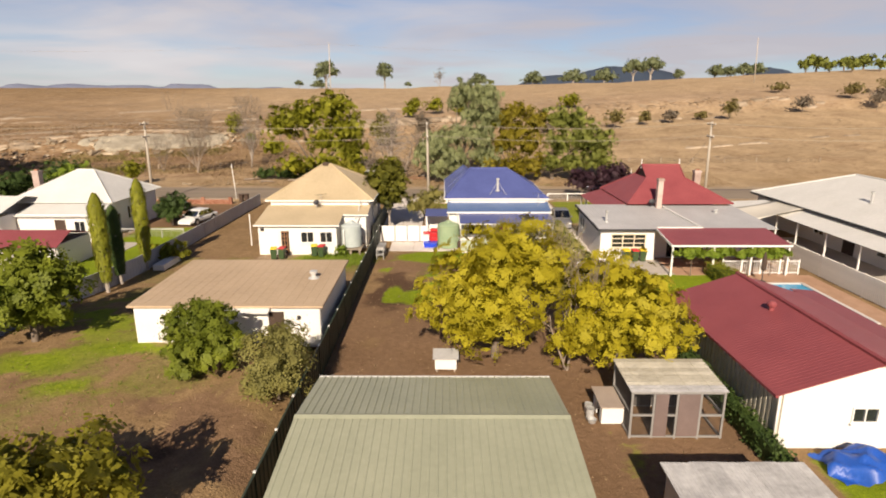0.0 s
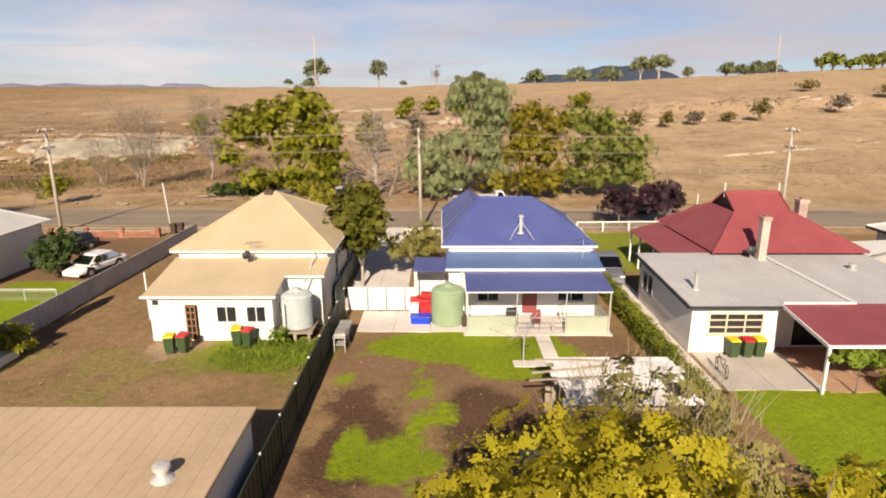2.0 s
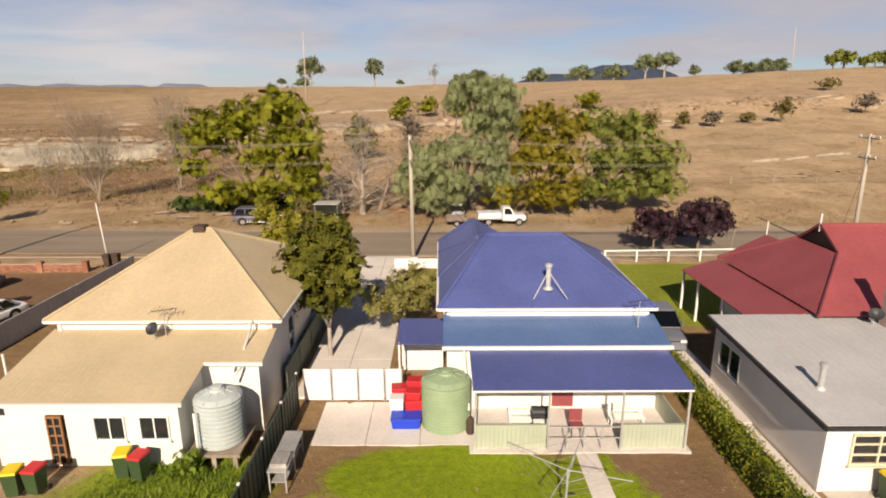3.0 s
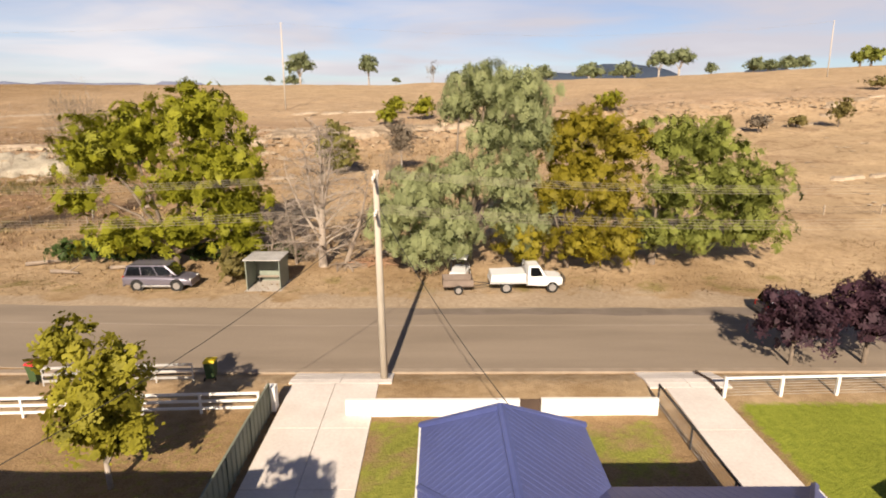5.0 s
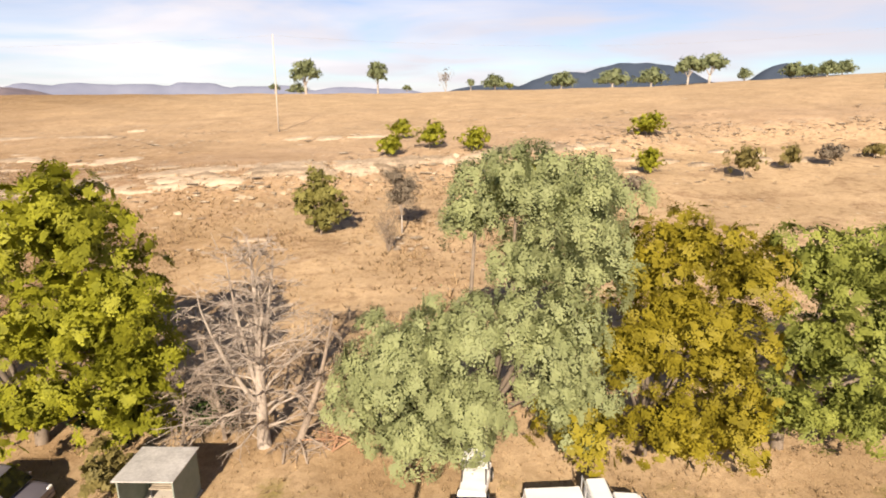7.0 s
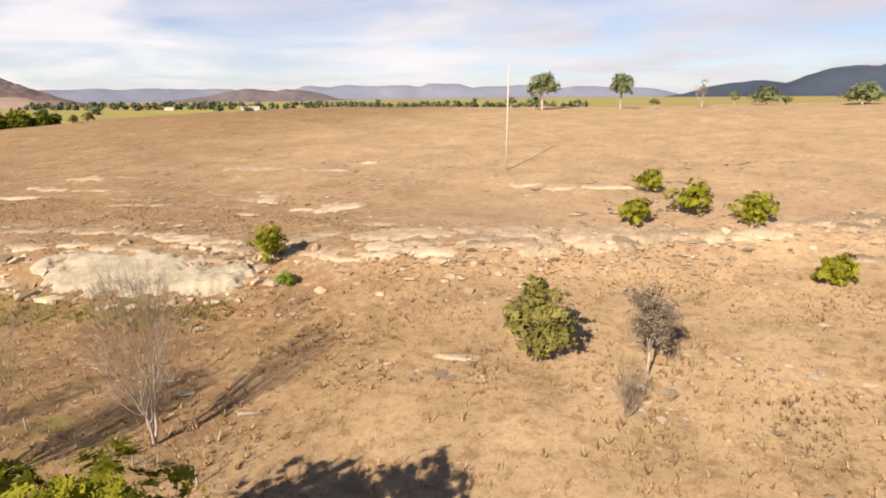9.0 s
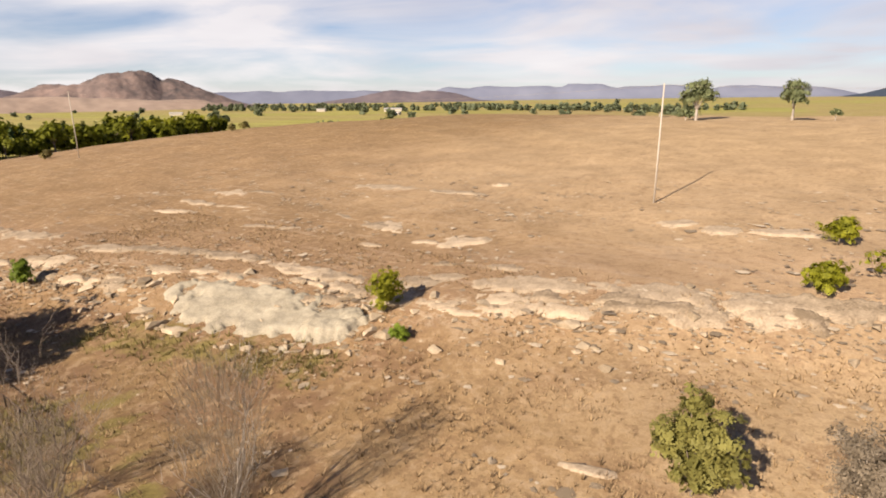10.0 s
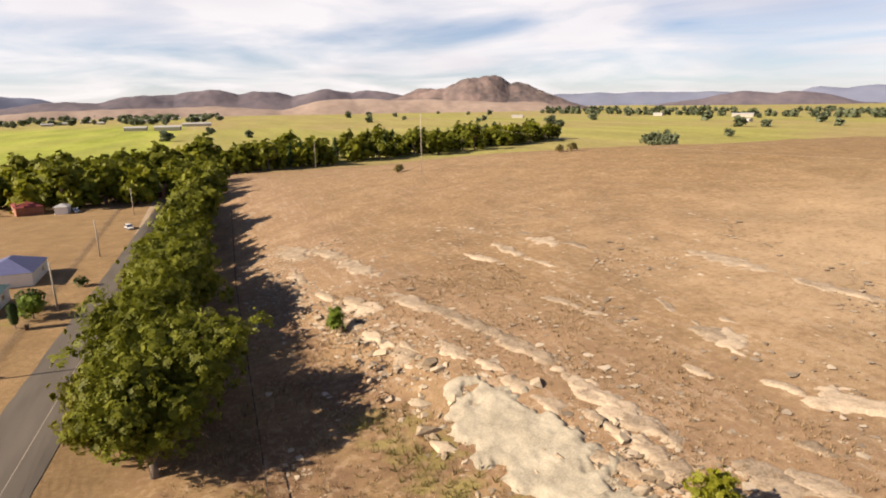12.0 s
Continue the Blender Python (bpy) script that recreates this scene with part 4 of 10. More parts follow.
def brush_pile(x, y, wide, high, n, seed, mat, label):
    """A low heap of cut branches thrown across one another."""
    root = thing("brush_pile", (x, y, gz(x, y)), label, "branches")
    r = random.Random(seed)
    for name, count, thick, span in (("log", n // 8, 0.055, 0.75), ("twigs", n, 0.016, 0.5)):
        s = Shape()
        for i in range(count):
            a, rr = r.uniform(0, 2 * math.pi), wide * math.sqrt(r.random()) * 0.8
            c = Vector((rr * math.cos(a), 0.6 * rr * math.sin(a), 0.05 + high * (1 - rr / wide) * r.random()))
            b = r.uniform(0, math.pi)
            d = Vector((math.cos(b), math.sin(b), r.uniform(-0.15, 0.4))) * wide * span * r.uniform(0.5, 1.1)
            e = Vector((r.uniform(-0.1, 0.1), r.uniform(-0.1, 0.1), r.uniform(0, 0.15)))
            pts = [c - d, c + e, c + d]
            for p in pts:
                p.z = max(p.z, 0.03)
            s.tube(pts, [thick, thick * 0.8, thick * 0.3], 5)
            if name == "log":
                wood_part("log", s, mat, root)
                s = Shape()
        if name == "twigs":
            wood_part("twigs", s, mat, root)
    return root


def twig_crown(root, height, wide, n, seed, mat, low=0.25):
    """Fine upright twigs that fill the crown of a leafless tree."""
    q = np.random.RandomState(seed)
    u = q.uniform(low, 1, n)
    rr = wide * np.sqrt(q.rand(n)) * (0.35 + 0.65 * np.sin(np.clip((u - low) / (1 - low), 0, 1) * 2.6))
    a = q.uniform(0, 2 * math.pi, n)
    p = np.stack([rr * np.cos(a), rr * np.sin(a), u * height], -1)
    d = np.stack([0.45 * np.cos(a) * rr / wide, 0.45 * np.sin(a) * rr / wide, 1 + 0 * a], -1) + 0.3 * q.normal(size=(n, 3))
    d *= (height * q.uniform(0.05, 0.11, n))[:, None]
    side = np.cross(d, q.normal(size=(n, 3)))
    side *= (0.011 / np.linalg.norm(side, axis=1))[:, None]
    v = np.stack([p - side, p + side, p + d + 0.3 * side, p + d - 0.3 * side], 1).reshape(-1, 3)
    new("twig_crown", quick_mesh("twig_crown", v, np.arange(4 * n).reshape(n, 4), mat)).parent = root


def hedge(name, x0, x1, y0, y1, h, leaf, label, seed=1, dense=26, size=0.07):
    """A clipped hedge: leaves over a boxy body."""
    root = thing(name, ((x0 + x1) / 2, (y0 + y1) / 2, gz((x0 + x1) / 2, (y0 + y1) / 2)), label, "hedge")
    r = np.random.RandomState(seed)
    w, l = (x1 - x0) / 2, (y1 - y0) / 2
    n = int(dense * (2 * (w + l) * h * 2 + 4 * w * l) * 4)
    p = r.uniform(-1, 1, (n, 3))
    face = r.choice(3, n, p=np.array([2 * l * h, 2 * w * h, 4 * w * l]) / (2 * l * h + 2 * w * h + 4 * w * l))
    p[face == 0, 0] = np.sign(p[face == 0, 0])
    p[face == 1, 1] = np.sign(p[face == 1, 1])
    p[face == 2, 2] = 1
    bumpy = 1 + 0.1 * np.sin(p[:, 1] * l * 2.1 + 1) + 0.06 * np.sin(p[:, 1] * l * 5.3)
    pos = np.stack([p[:, 0] * w * bumpy, p[:, 1] * l, (p[:, 2] * 0.5 + 0.5) * h * (0.95 + 0.07 * np.sin(p[:, 1] * l * 3.1))], -1) + r.normal(size=(n, 3)) * 0.06
    nrm = r.normal(size=(n, 3)) * 0.7 + np.array([0, 0, 0.3])
    a = np.cross(nrm, r.normal(size=(n, 3)))
    a /= np.linalg.norm(a, axis=1)[:, None]
    b = np.cross(nrm, a)
    b /= np.linalg.norm(b, axis=1)[:, None]
    s = size * r.uniform(0.6, 1.4, n)[:, None]
    v = np.stack([pos - a * s, pos - b * s * 0.55, pos + a * s, pos + b * s * 0.55], 1).reshape(-1, 3)
    new("leaves", quick_mesh("leaves", v, np.arange(4 * n).reshape(n, 4), leaf)).parent = root
    # a plain dark box fills the hedge behind its leaves
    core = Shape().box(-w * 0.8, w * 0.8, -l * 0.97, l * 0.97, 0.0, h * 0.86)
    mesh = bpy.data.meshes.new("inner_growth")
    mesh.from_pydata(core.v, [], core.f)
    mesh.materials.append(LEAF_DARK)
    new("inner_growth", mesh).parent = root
    return root


def cypress(x, y, h, r0, leaf, label, seed):
    root = thing("cypress_tree", (x, y, gz(x, y)), label, "tree", "pencil cypresses")
    q = np.random.RandomState(seed)
    n = 5200
    u = q.rand(n) ** 0.85
    a = q.uniform(0, 2 * math.pi, n)
    wide = r0 * (0.62 + 0.38 * np.sin(np.clip(u * 3.6, 0, math.pi / 2))) * np.clip((1 - u) / 0.16, 0, 1) ** 0.55
    wide = wide * (1 + 0.10 * np.sin(a * 3 + u * 14) + 0.08 * np.sin(a * 5 - u * 31)) * q.uniform(0.72, 1.05, n)
    at = np.stack([wide * np.cos(a), wide * np.sin(a), 0.75 + u * (h - 0.75)], -1)
    side = np.stack([-np.sin(a), np.cos(a), 0 * a], -1)
    rise = np.stack([0.25 * np.cos(a), 0.25 * np.sin(a), 1 + 0 * a], -1) + 0.25 * q.normal(size=(n, 3))
    k = q.uniform(0.06, 0.13, n)[:, None]
    v = np.stack([at - rise * k, at + side * k * 0.45, at + rise * k, at - side * k * 0.45], 1).reshape(-1, 3)
    s = Shape().tube([(0, 0, -0.2), (0, 0, h * 0.5), (0, 0, h * 0.9)], [0.14, 0.1, 0.03], 7)
    mesh = bpy.data.meshes.new("trunk")
    mesh.from_pydata(s.v, [], s.f)
    mesh.materials.append(PALE_BARK)
    new("trunk", mesh).parent = root
    new("crown", soft_leaves(quick_mesh("crown", v, np.arange(4 * n).reshape(n, 4), leaf), np.stack([np.cos(a), np.sin(a), 0.15 + 0.2 * q.normal(size=n)], -1))).parent = root
    return root


# yards
plant("autumn_tree", 2.7, 27.6, [(-0.3, -0.4, 4.0, 2.6, 2.5, 2.1), (-1.6, 0.6, 3.0, 1.8, 2.2, 1.7), (0.9, -0.4, 5.4, 1.9, 2.0, 1.5), (-0.8, -1.2, 2.4, 1.9, 1.7, 1.3)], LEAF_YELLOW, "broad tree with dense yellow autumn leaves in a bare yard", "tree", 1500, 34, 0.075, 0.22, 0.22, seed=11, shell=0.82)
plant("autumn_tree", 8.6, 26.3, [(-2.3, -0.8, 1.9, 1.1, 1.2, 1.1), (0, 0, 3.1, 2.1, 2.4, 1.7), (-1.1, -1.0, 2.4, 1.3, 1.6, 1.3), (1.3, -1.0, 2.5, 1.5, 1.7, 1.4), (0.1, 1.5, 3.9, 1.6, 1.7, 1.4)], LEAF_YELLOW, "broad tree with yellow leaves beside the wire aviary", "tree", 1100, 34, 0.075, 0.22, 0.2, seed=12, shell=0.82)
twig_crown(plant("thinning_tree", 5.0, 30.2, [(0, 0, 4.6, 1.9, 1.8, 1.7), (1.2, -0.5, 3.6, 1.6, 1.6, 1.5), (2.6, -0.8, 3.2, 1.5, 1.6, 1.5)], LEAF_PALE, "thin pale olive tree losing its leaves", "tree", 420, 26, 0.09, 0.28, 0.12, PALE_BARK, 13, 0.3), 6.4, 2.6, 1500, 213, PALE_TWIG, 0.35)
bare_tree("leafless_tree", 6.1, 26.2, 5.9, "small leafless tree with pale branches between yellow crowns", 14, DEAD_WOOD, depth=4, fork=3, stems=2, thick=0.07)
plant("round_bush", -10.7, 24.3, [(0, 0, 1.7, 1.35, 1.25, 1.35), (0.2, 0.2, 2.4, 1.0, 1.0, 0.75), (-0.2, -0.2, 1.0, 1.3, 1.2, 0.9)], LEAF_BUSH, "tall round green bush in front of a white shed", "bush", 1000, 26, 0.075, 0.18, 0.15, seed=15, shell=0.88)
plant("grey_shrub", -6.9, 22.4, [(0, 0, 1.5, 1.25, 1.4, 1.3), (0.1, 0.6, 2.3, 1.0, 1.0, 0.9), (-0.5, -0.3, 0.9, 1.1, 1.0, 0.9), (0.4, -0.5, 1.3, 0.9, 0.9, 0.9)], LEAF_SHRUB, "loose grey-green shrub against a steel fence", "bush", 560, 30, 0.06, 0.26, 0.08, seed=16, shell=0.35)
plant("garden_tree", -10.6, 12.6, [(0.6, 0.2, 2.6, 1.7, 1.6, 1.0), (1.5, 1.0, 2.3, 1.2, 1.2, 0.8), (-1.2, 0.6, 2.4, 1.6, 1.5, 1.0), (-2.6, 1.6, 1.9, 1.5, 1.4, 1.0), (0.4, -1.4, 2.8, 1.6, 1.5, 1.0)], LEAF_FRUIT, "spreading fruit tree with olive-gold leaves on rough grass", "tree", 420, 26, 0.12, 0.3, 0.16, seed=17, shell=0.4)
plant("garden_tree", -20.9, 27.8, [(0.2, -0.2, 1.7, 1.8, 1.7, 1.1), (0, 0, 3.0, 1.7, 1.7, 1.5), (-1.4, -0.4, 2.6, 1.5, 1.5, 1.3), (1.4, 0.3, 3.0, 1.2, 1.3, 1.1), (0.3, 0.2, 4.2, 1.2, 1.2, 0.9)], LEAF_BUSH, "leafy green tree by a blue-grey fence", "tree", 620, 30, 0.11, 0.28, 0.18, seed=18, shell=0.5)
cypress(-22.3, 36.8, 6.6, 0.52, LEAF_CYPRESS, "slim golden-green pencil cypress beside a fence", 21)
cypress(-22.6, 39.0, 5.6, 0.46, LEAF_DARK, "slim dark pencil cypress beside a fence", 22)
cypress(-22.8, 43.0, 7.0, 0.52, LEAF_CYPRESS, "slim golden-green pencil cypress beside a fence", 23)
plant("low_shrub", -22.4, 45.6, [(0, 0, 0.7, 1.5, 1.0, 0.8)], LEAF_GREEN, "low green shrub by the fence", "bush", 160, 26, 0.08, 0.18, 0.05, seed=24)
plant("round_bush", -28.3, 59.4, [(0, 0, 1.5, 1.8, 1.7, 1.4), (0.4, 0.5, 2.3, 1.2, 1.2, 0.9)], LEAF_DARK, "large dark green bush beside a white house", "bush", 300, 30, 0.09, 0.22, 0.12, seed=25, shell=0.6)
plant("round_bush", -49.5, 92.0, [(0, 0, 1.9, 2.0, 1.9, 1.8), (0.3, 0.2, 2.9, 1.4, 1.4, 1.0)], LEAF_GREEN, "round green roadside bush", "bush", 160, 28, 0.09, 0.22, 0.1, seed=26, shell=0.6)
for tx, ty, k in ((-50.5, 67.5, 31), (-47, 73, 32), (-53, 80, 33)):
    plant("garden_tree", tx, ty, [(0, 0, 2.6, 2.6, 2.4, 2.0), (1.4, 0.6, 3.2, 1.8, 1.8, 1.4)], LEAF_DARK if k != 32 else LEAF_LIME, "dark leafy garden tree behind a white house" if k != 32 else "lime green garden tree behind a white house", "tree", 260, 26, 0.12, 0.28, 0.2, seed=k)
plant("garden_tree", -5.35, 56.4, [(0, 0, 4.9, 1.45, 1.35, 1.5), (-1.0, 0.2, 4.3, 1.3, 1.2, 1.4), (0.75, 0, 4.4, 1.2, 1.2, 1.3), (-0.15, 0.1, 5.9, 1.4, 1.35, 1.25), (-0.5, -0.2, 3.3, 1.0, 1.0, 0.8), (0.5, -0.2, 3.3, 1.0, 1.0, 0.7), (0.2, 0, 6.7, 0.8, 0.8, 0.6)], LEAF_DENSE, "tall dense dark green tree beside a concrete drive", "tree", 900, 34, 0.09, 0.2, 0.12, PALE_BARK, 34, 0.7)
plant("olive_tree", -1.9, 58.6, [(0, 0, 2.5, 1.4, 1.4, 1.1), (0.9, 0.5, 3.1, 1.0, 1.0, 0.9), (-0.7, -0.4, 2.2, 1.0, 1.0, 0.8)], LEAF_PALE, "small olive tree beside the blue-roofed house", "tree", 300, 28, 0.08, 0.24, 0.12, seed=35, shell=0.4)
plant("street_tree", -10.6, 67.4, [(-0.9, 0.3, 5.1, 0.7, 0.8, 0.9), (0.9, 0, 4.5, 0.75, 0.8, 0.9), (0, 0, 3.4, 1.3, 1.3, 1.1), (-0.4, 0.2, 2.2, 1.1, 1.1, 0.8), (0.8, 0, 2.0, 0.9, 1.0, 0.7)], LEAF_FRUIT, "young tree with green-gold leaves in a front garden", "tree", 420, 28, 0.11, 0.24, 0.1, PALE_BARK, 36, 0.5)
plant("plum_tree", 18.4, 77.2, [(0, 0, 2.3, 1.7, 1.6, 1.4), (-0.5, 0.2, 3.2, 1.1, 1.1, 0.8), (0.9, 0, 2.6, 1.1, 1.1, 1.0)], LEAF_PLUM, "small purple-leaved plum tree on the verge", "tree", 330, 28, 0.09, 0.24, 0.1, seed=37, shell=0.4, group="plum trees on the verge")
plant("plum_tree", 22.3, 77.4, [(0, 0, 2.6, 2.0, 1.8, 1.6), (0.8, 0.3, 3.7, 1.4, 1.4, 1.1), (-1.0, 0, 3.2, 1.2, 1.2, 1.0), (1.8, 0, 2.6, 1.3, 1.3, 1.2)], LEAF_PLUM, "broad purple-leaved plum tree on the verge", "tree", 520, 28, 0.09, 0.24, 0.13, seed=38, shell=0.45, group="plum trees on the verge")
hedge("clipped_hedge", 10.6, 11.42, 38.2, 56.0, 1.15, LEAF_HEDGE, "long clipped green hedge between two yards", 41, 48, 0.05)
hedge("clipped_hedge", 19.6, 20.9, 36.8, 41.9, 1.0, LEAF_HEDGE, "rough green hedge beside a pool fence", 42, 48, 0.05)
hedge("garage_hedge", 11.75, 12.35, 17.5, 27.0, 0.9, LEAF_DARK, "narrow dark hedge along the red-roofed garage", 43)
for vx in (18.4, 20.5, 22.6, 24.3):
    plant("climbing_vine", vx, 41.55, [(0, 0, 1.75, 1.1, 0.25, 0.36)], LEAF_LIME, "bright green vine hanging under the verandah edge", "vine", 300, 26, 0.08, 0.12, 0.04, seed=int(vx * 10), group="vines along the verandah")

# roadside trees
plant("roadside_tree", -20.6, 95.2, [(2.9, 0, 11.6, 2.9, 2.8, 2.2), (-2.0, 0, 10.2, 3.0, 2.8, 2.3), (-5.4, 0.2, 9.0, 2.7, 2.6, 2.4), (4.8, -0.6, 8.2, 2.7, 2.6, 2.3), (5.6, -0.6, 4.8, 2.2, 2.4, 2.4), (1.4, -1.0, 6.6, 2.5, 2.2, 1.9), (-3.2, -1.6, 2.6, 2.6, 2.0, 1.5), (1.6, -1.6, 3.0, 2.0, 2.0, 1.5), (-7.0, 0, 5.4, 1.6, 1.8, 1.4), (5.2, -0.8, 2.2, 2.0, 1.8, 1.4)], LEAF_GREEN, "large spreading green roadside tree", "tree", 1700, 46, 0.12, 0.31, 0.34, seed=51, shell=0.62)
# dark shrubs added to stand in for the deep shade under the tree
for sx, sy, k in ((-26.5, 96.6, 1.0), (-23.4, 97.4, 1.2), (-19.0, 97.0, 0.9), (-15.6, 96.2, 1.1), (-12.6, 96.4, 1.0), (-29.5, 97.0, 1.2)):
    plant("low_shrub", sx, sy, [(0, 0, 0.8 * k, 1.7 * k, 1.1 * k, 0.8 * k)], LEAF_DARK, "dark shrub added to stand for shade under the roadside tree", "bush", 130, 24, 0.11, 0.26, 0.05, seed=int(-sx * 10), group="undergrowth shrubs")
plant("low_shrub", -14.6, 91.0, [(0, 0, 1.2, 1.2, 1.2, 1.2)], LEAF_OLIVE, "olive roadside shrub beside the bus shelter", "bush", 150, 28, 0.10, 0.22, 0.06, seed=52)
plant("gum_tree", 2.6, 94.2, [(1.1, -0.6, 13.6, 1.9, 1.9, 1.7), (3.7, -0.8, 13.0, 2.1, 2.0, 1.8), (-0.9, 0, 12.4, 1.3, 1.4, 1.1), (4.7, -0.8, 10.4, 1.5, 1.6, 1.6), (1.8, -0.8, 10.4, 1.6, 1.6, 1.5), (2.8, -1.4, 7.2, 2.2, 1.8, 1.8), (3.8, -1.0, 4.2, 1.9, 1.7, 1.8)], LEAF_GUM, "tall grey-green gum tree with drooping leaves", "tree", 2000, 38, 0.088, 0.27, 0.3, BARK, 53, 0.5, 0.5)
plant("gum_tree", -1.2, 93.6, [(0, -0.6, 5.6, 2.3, 2.1, 2.0), (2.4, -0.6, 7.2, 1.8, 1.8, 1.5), (-1.6, -0.6, 4.2, 1.6, 1.7, 1.5), (2.2, -1.2, 3.6, 2.0, 1.9, 1.8), (0.2, -1.2, 2.2, 1.8, 1.6, 1.3)], LEAF_GUM, "low grey-green gum tree beside a dirt track", "tree", 1600, 38, 0.088, 0.27, 0.24, BARK, 54, 0.5, 0.4)
plant("wattle_tree", 10.6, 94.4, [(-1.2, 0, 9.8, 1.9, 1.9, 1.6), (1.3, 0, 10.9, 1.5, 1.6, 1.3), (3.8, 0, 9.4, 2.0, 1.9, 1.6), (-1.3, -1.0, 6.0, 2.0, 1.8, 1.9), (0.9, -0.6, 8.0, 1.9, 1.7, 1.6), (2.9, -1.0, 5.8, 2.2, 1.8, 1.9), (-3.6, -1.6, 2.2, 1.9, 1.7, 1.5), (0.8, -1.8, 2.4, 2.2, 1.6, 1.7), (3.6, -1.4, 2.4, 1.8, 1.6, 1.6)], LEAF_GOLD, "golden olive wattle tree crowded among gums", "tree", 1700, 34, 0.095, 0.28, 0.22, seed=55, shell=0.55)
plant("roadside_tree", 17.6, 95.0, [(0.4, -0.4, 9.6, 2.0, 2.0, 1.7), (3.2, -0.4, 9.4, 2.3, 2.2, 1.8), (4.6, -0.8, 6.4, 2.7, 2.4, 2.2), (7.4, -0.8, 6.0, 2.0, 2.0, 1.9), (7.0, -1.0, 3.2, 2.4, 2.0, 1.8), (2.6, -1.6, 3.0, 2.4, 1.8, 1.8), (0.6, -1.2, 6.0, 2.0, 1.9, 1.9), (-0.4, -1.4, 3.0, 1.8, 1.7, 1.6)], LEAF_MID, "large rounded green roadside tree", "tree", 1600, 36, 0.10, 0.30, 0.3, seed=56, shell=0.6)
leader_tree("dead_tree", -8.6, 94.9, 11.4, "tall bleached dead tree with many bare branches", 61, ASH_WOOD, (0, 0), 44, 4.3, 0.31, ((0.2, -2.6, -0.3, 8.6), (0.28, -1.3, 0.4, 10.4), (0.34, 0.5, -0.4, 9.2), (0.42, 1.0, 0.3, 10.6)))
brush_pile(-4.6, 95.6, 1.7, 0.8, 60, 161, CUT_BRUSH, "heap of reddish cut branches on dry ground")
brush_pile(-6.9, 94.6, 1.6, 0.5, 50, 162, DEAD_WOOD, "low heap of grey dead branches under a dead tree")
leader_tree("dead_tree", -7.0, 95.2, 7.6, "leaning dead tree beside a gum", 62, DEAD_WOOD, (0.3, 0.02), 16, 2.2, 0.2)
leader_tree("dead_tree", -11.0, 95.4, 5.6, "small dead tree with tangled twigs", 63, DEAD_WOOD, (-0.08, 0), 34, 2.6, 0.12)
leader_tree("dead_tree", -12.9, 94.6, 4.6, "low tangle of dead grey branches", 68, DEAD_WOOD, (0.1, 0), 34, 2.6, 0.1)
twig_crown(bare_tree("leafless_tree", -37.2, 112.4, 12.5, "leafless grey tree on dry grass", 64, PALE_BARK, (0, 0), 4, 3, 2, 0.13), 12.5, 3.0, 2600, 164, LEAF_TWIG)
twig_crown(bare_tree("leafless_tree", -44.0, 103.8, 11.0, "leafless grey tree beyond the street", 65, DEAD_WOOD, (0.02, 0), 4, 4, 3, 0.16), 11.0, 3.2, 2600, 165, LEAF_TWIG)
twig_crown(bare_tree("leafless_tree", -51.6, 106.8, 6.5, "small leafless grey tree on dry grass", 66, DEAD_WOOD, (0, 0), 3, 4, 3, 0.08), 6.5, 1.8, 1000, 166, LEAF_TWIG)
twig_crown(bare_tree("leafless_tree", -5.6, 126.0, 4.2, "small leafless shrub on the dry slope", 67, DEAD_WOOD, (0, 0), 3, 4, 4, 0.06), 4.2, 1.3, 700, 167, LEAF_TWIG)

# bushes on the hill
plant("hill_bush", -13.8, 131.6, [(-1.0, 0, 4.3, 1.6, 1.5, 1.5), (0.9, 0, 4.9, 1.5, 1.4, 1.5), (0.1, 0, 2.3, 1.6, 1.5, 1.2), (-0.3, 0.2, 6.6, 1.1, 1.1, 1.0), (1.9, 0, 3.2, 1.2, 1.2, 1.2), (-1.7, 0.2, 3.0, 1.1, 1.1, 1.0), (0.4, -0.3, 1.3, 1.0, 0.9, 0.9)], LEAF_SHRUB, "olive-green bushy tree on the stony slope", "bush", 620, 28, 0.13, 0.3, 0.12, seed=71, shell=0.5)
plant("hill_bush", -4.8, 132.6, [(0, 0, 4.4, 1.7, 1.5, 2.0), (-0.7, 0, 6.2, 1.1, 1.1, 1.3), (0.9, 0.2, 5.4, 1.1, 1.1, 1.4), (-0.9, 0.1, 4.0, 1.0, 1.0, 1.5)], LEAF_TWIG, "grey half-dead bush on the stony slope", "bush", 330, 24, 0.085, 0.4, 0.1, PALE_BARK, 72, 0.2)
plant("hill_bush", -50.4, 142.0, [(0, 0, 2.2, 1.9, 1.8, 2.0), (0.2, 0, 3.7, 1.4, 1.4, 1.2)], LEAF_GREEN, "dense bright green bush among granite rocks", "bush", 260, 30, 0.12, 0.24, 0.1, seed=73, shell=0.65)
plant("hill_bush", -45.6, 138.6, [(0, 0, 0.9, 0.95, 0.9, 0.9)], LEAF_LIME, "small yellow-green bush among granite rocks", "bush", 90, 26, 0.10, 0.2, 0.05, seed=74)
plant("hill_bush", -110.0, 124.6, [(0, 0, 2.0, 1.5, 1.4, 1.9), (0.2, 0, 3.4, 1.0, 1.0, 1.1)], LEAF_LIME, "small light green tree at the edge of the slope", "bush", 190, 26, 0.13, 0.28, 0.09, seed=75, shell=0.4)
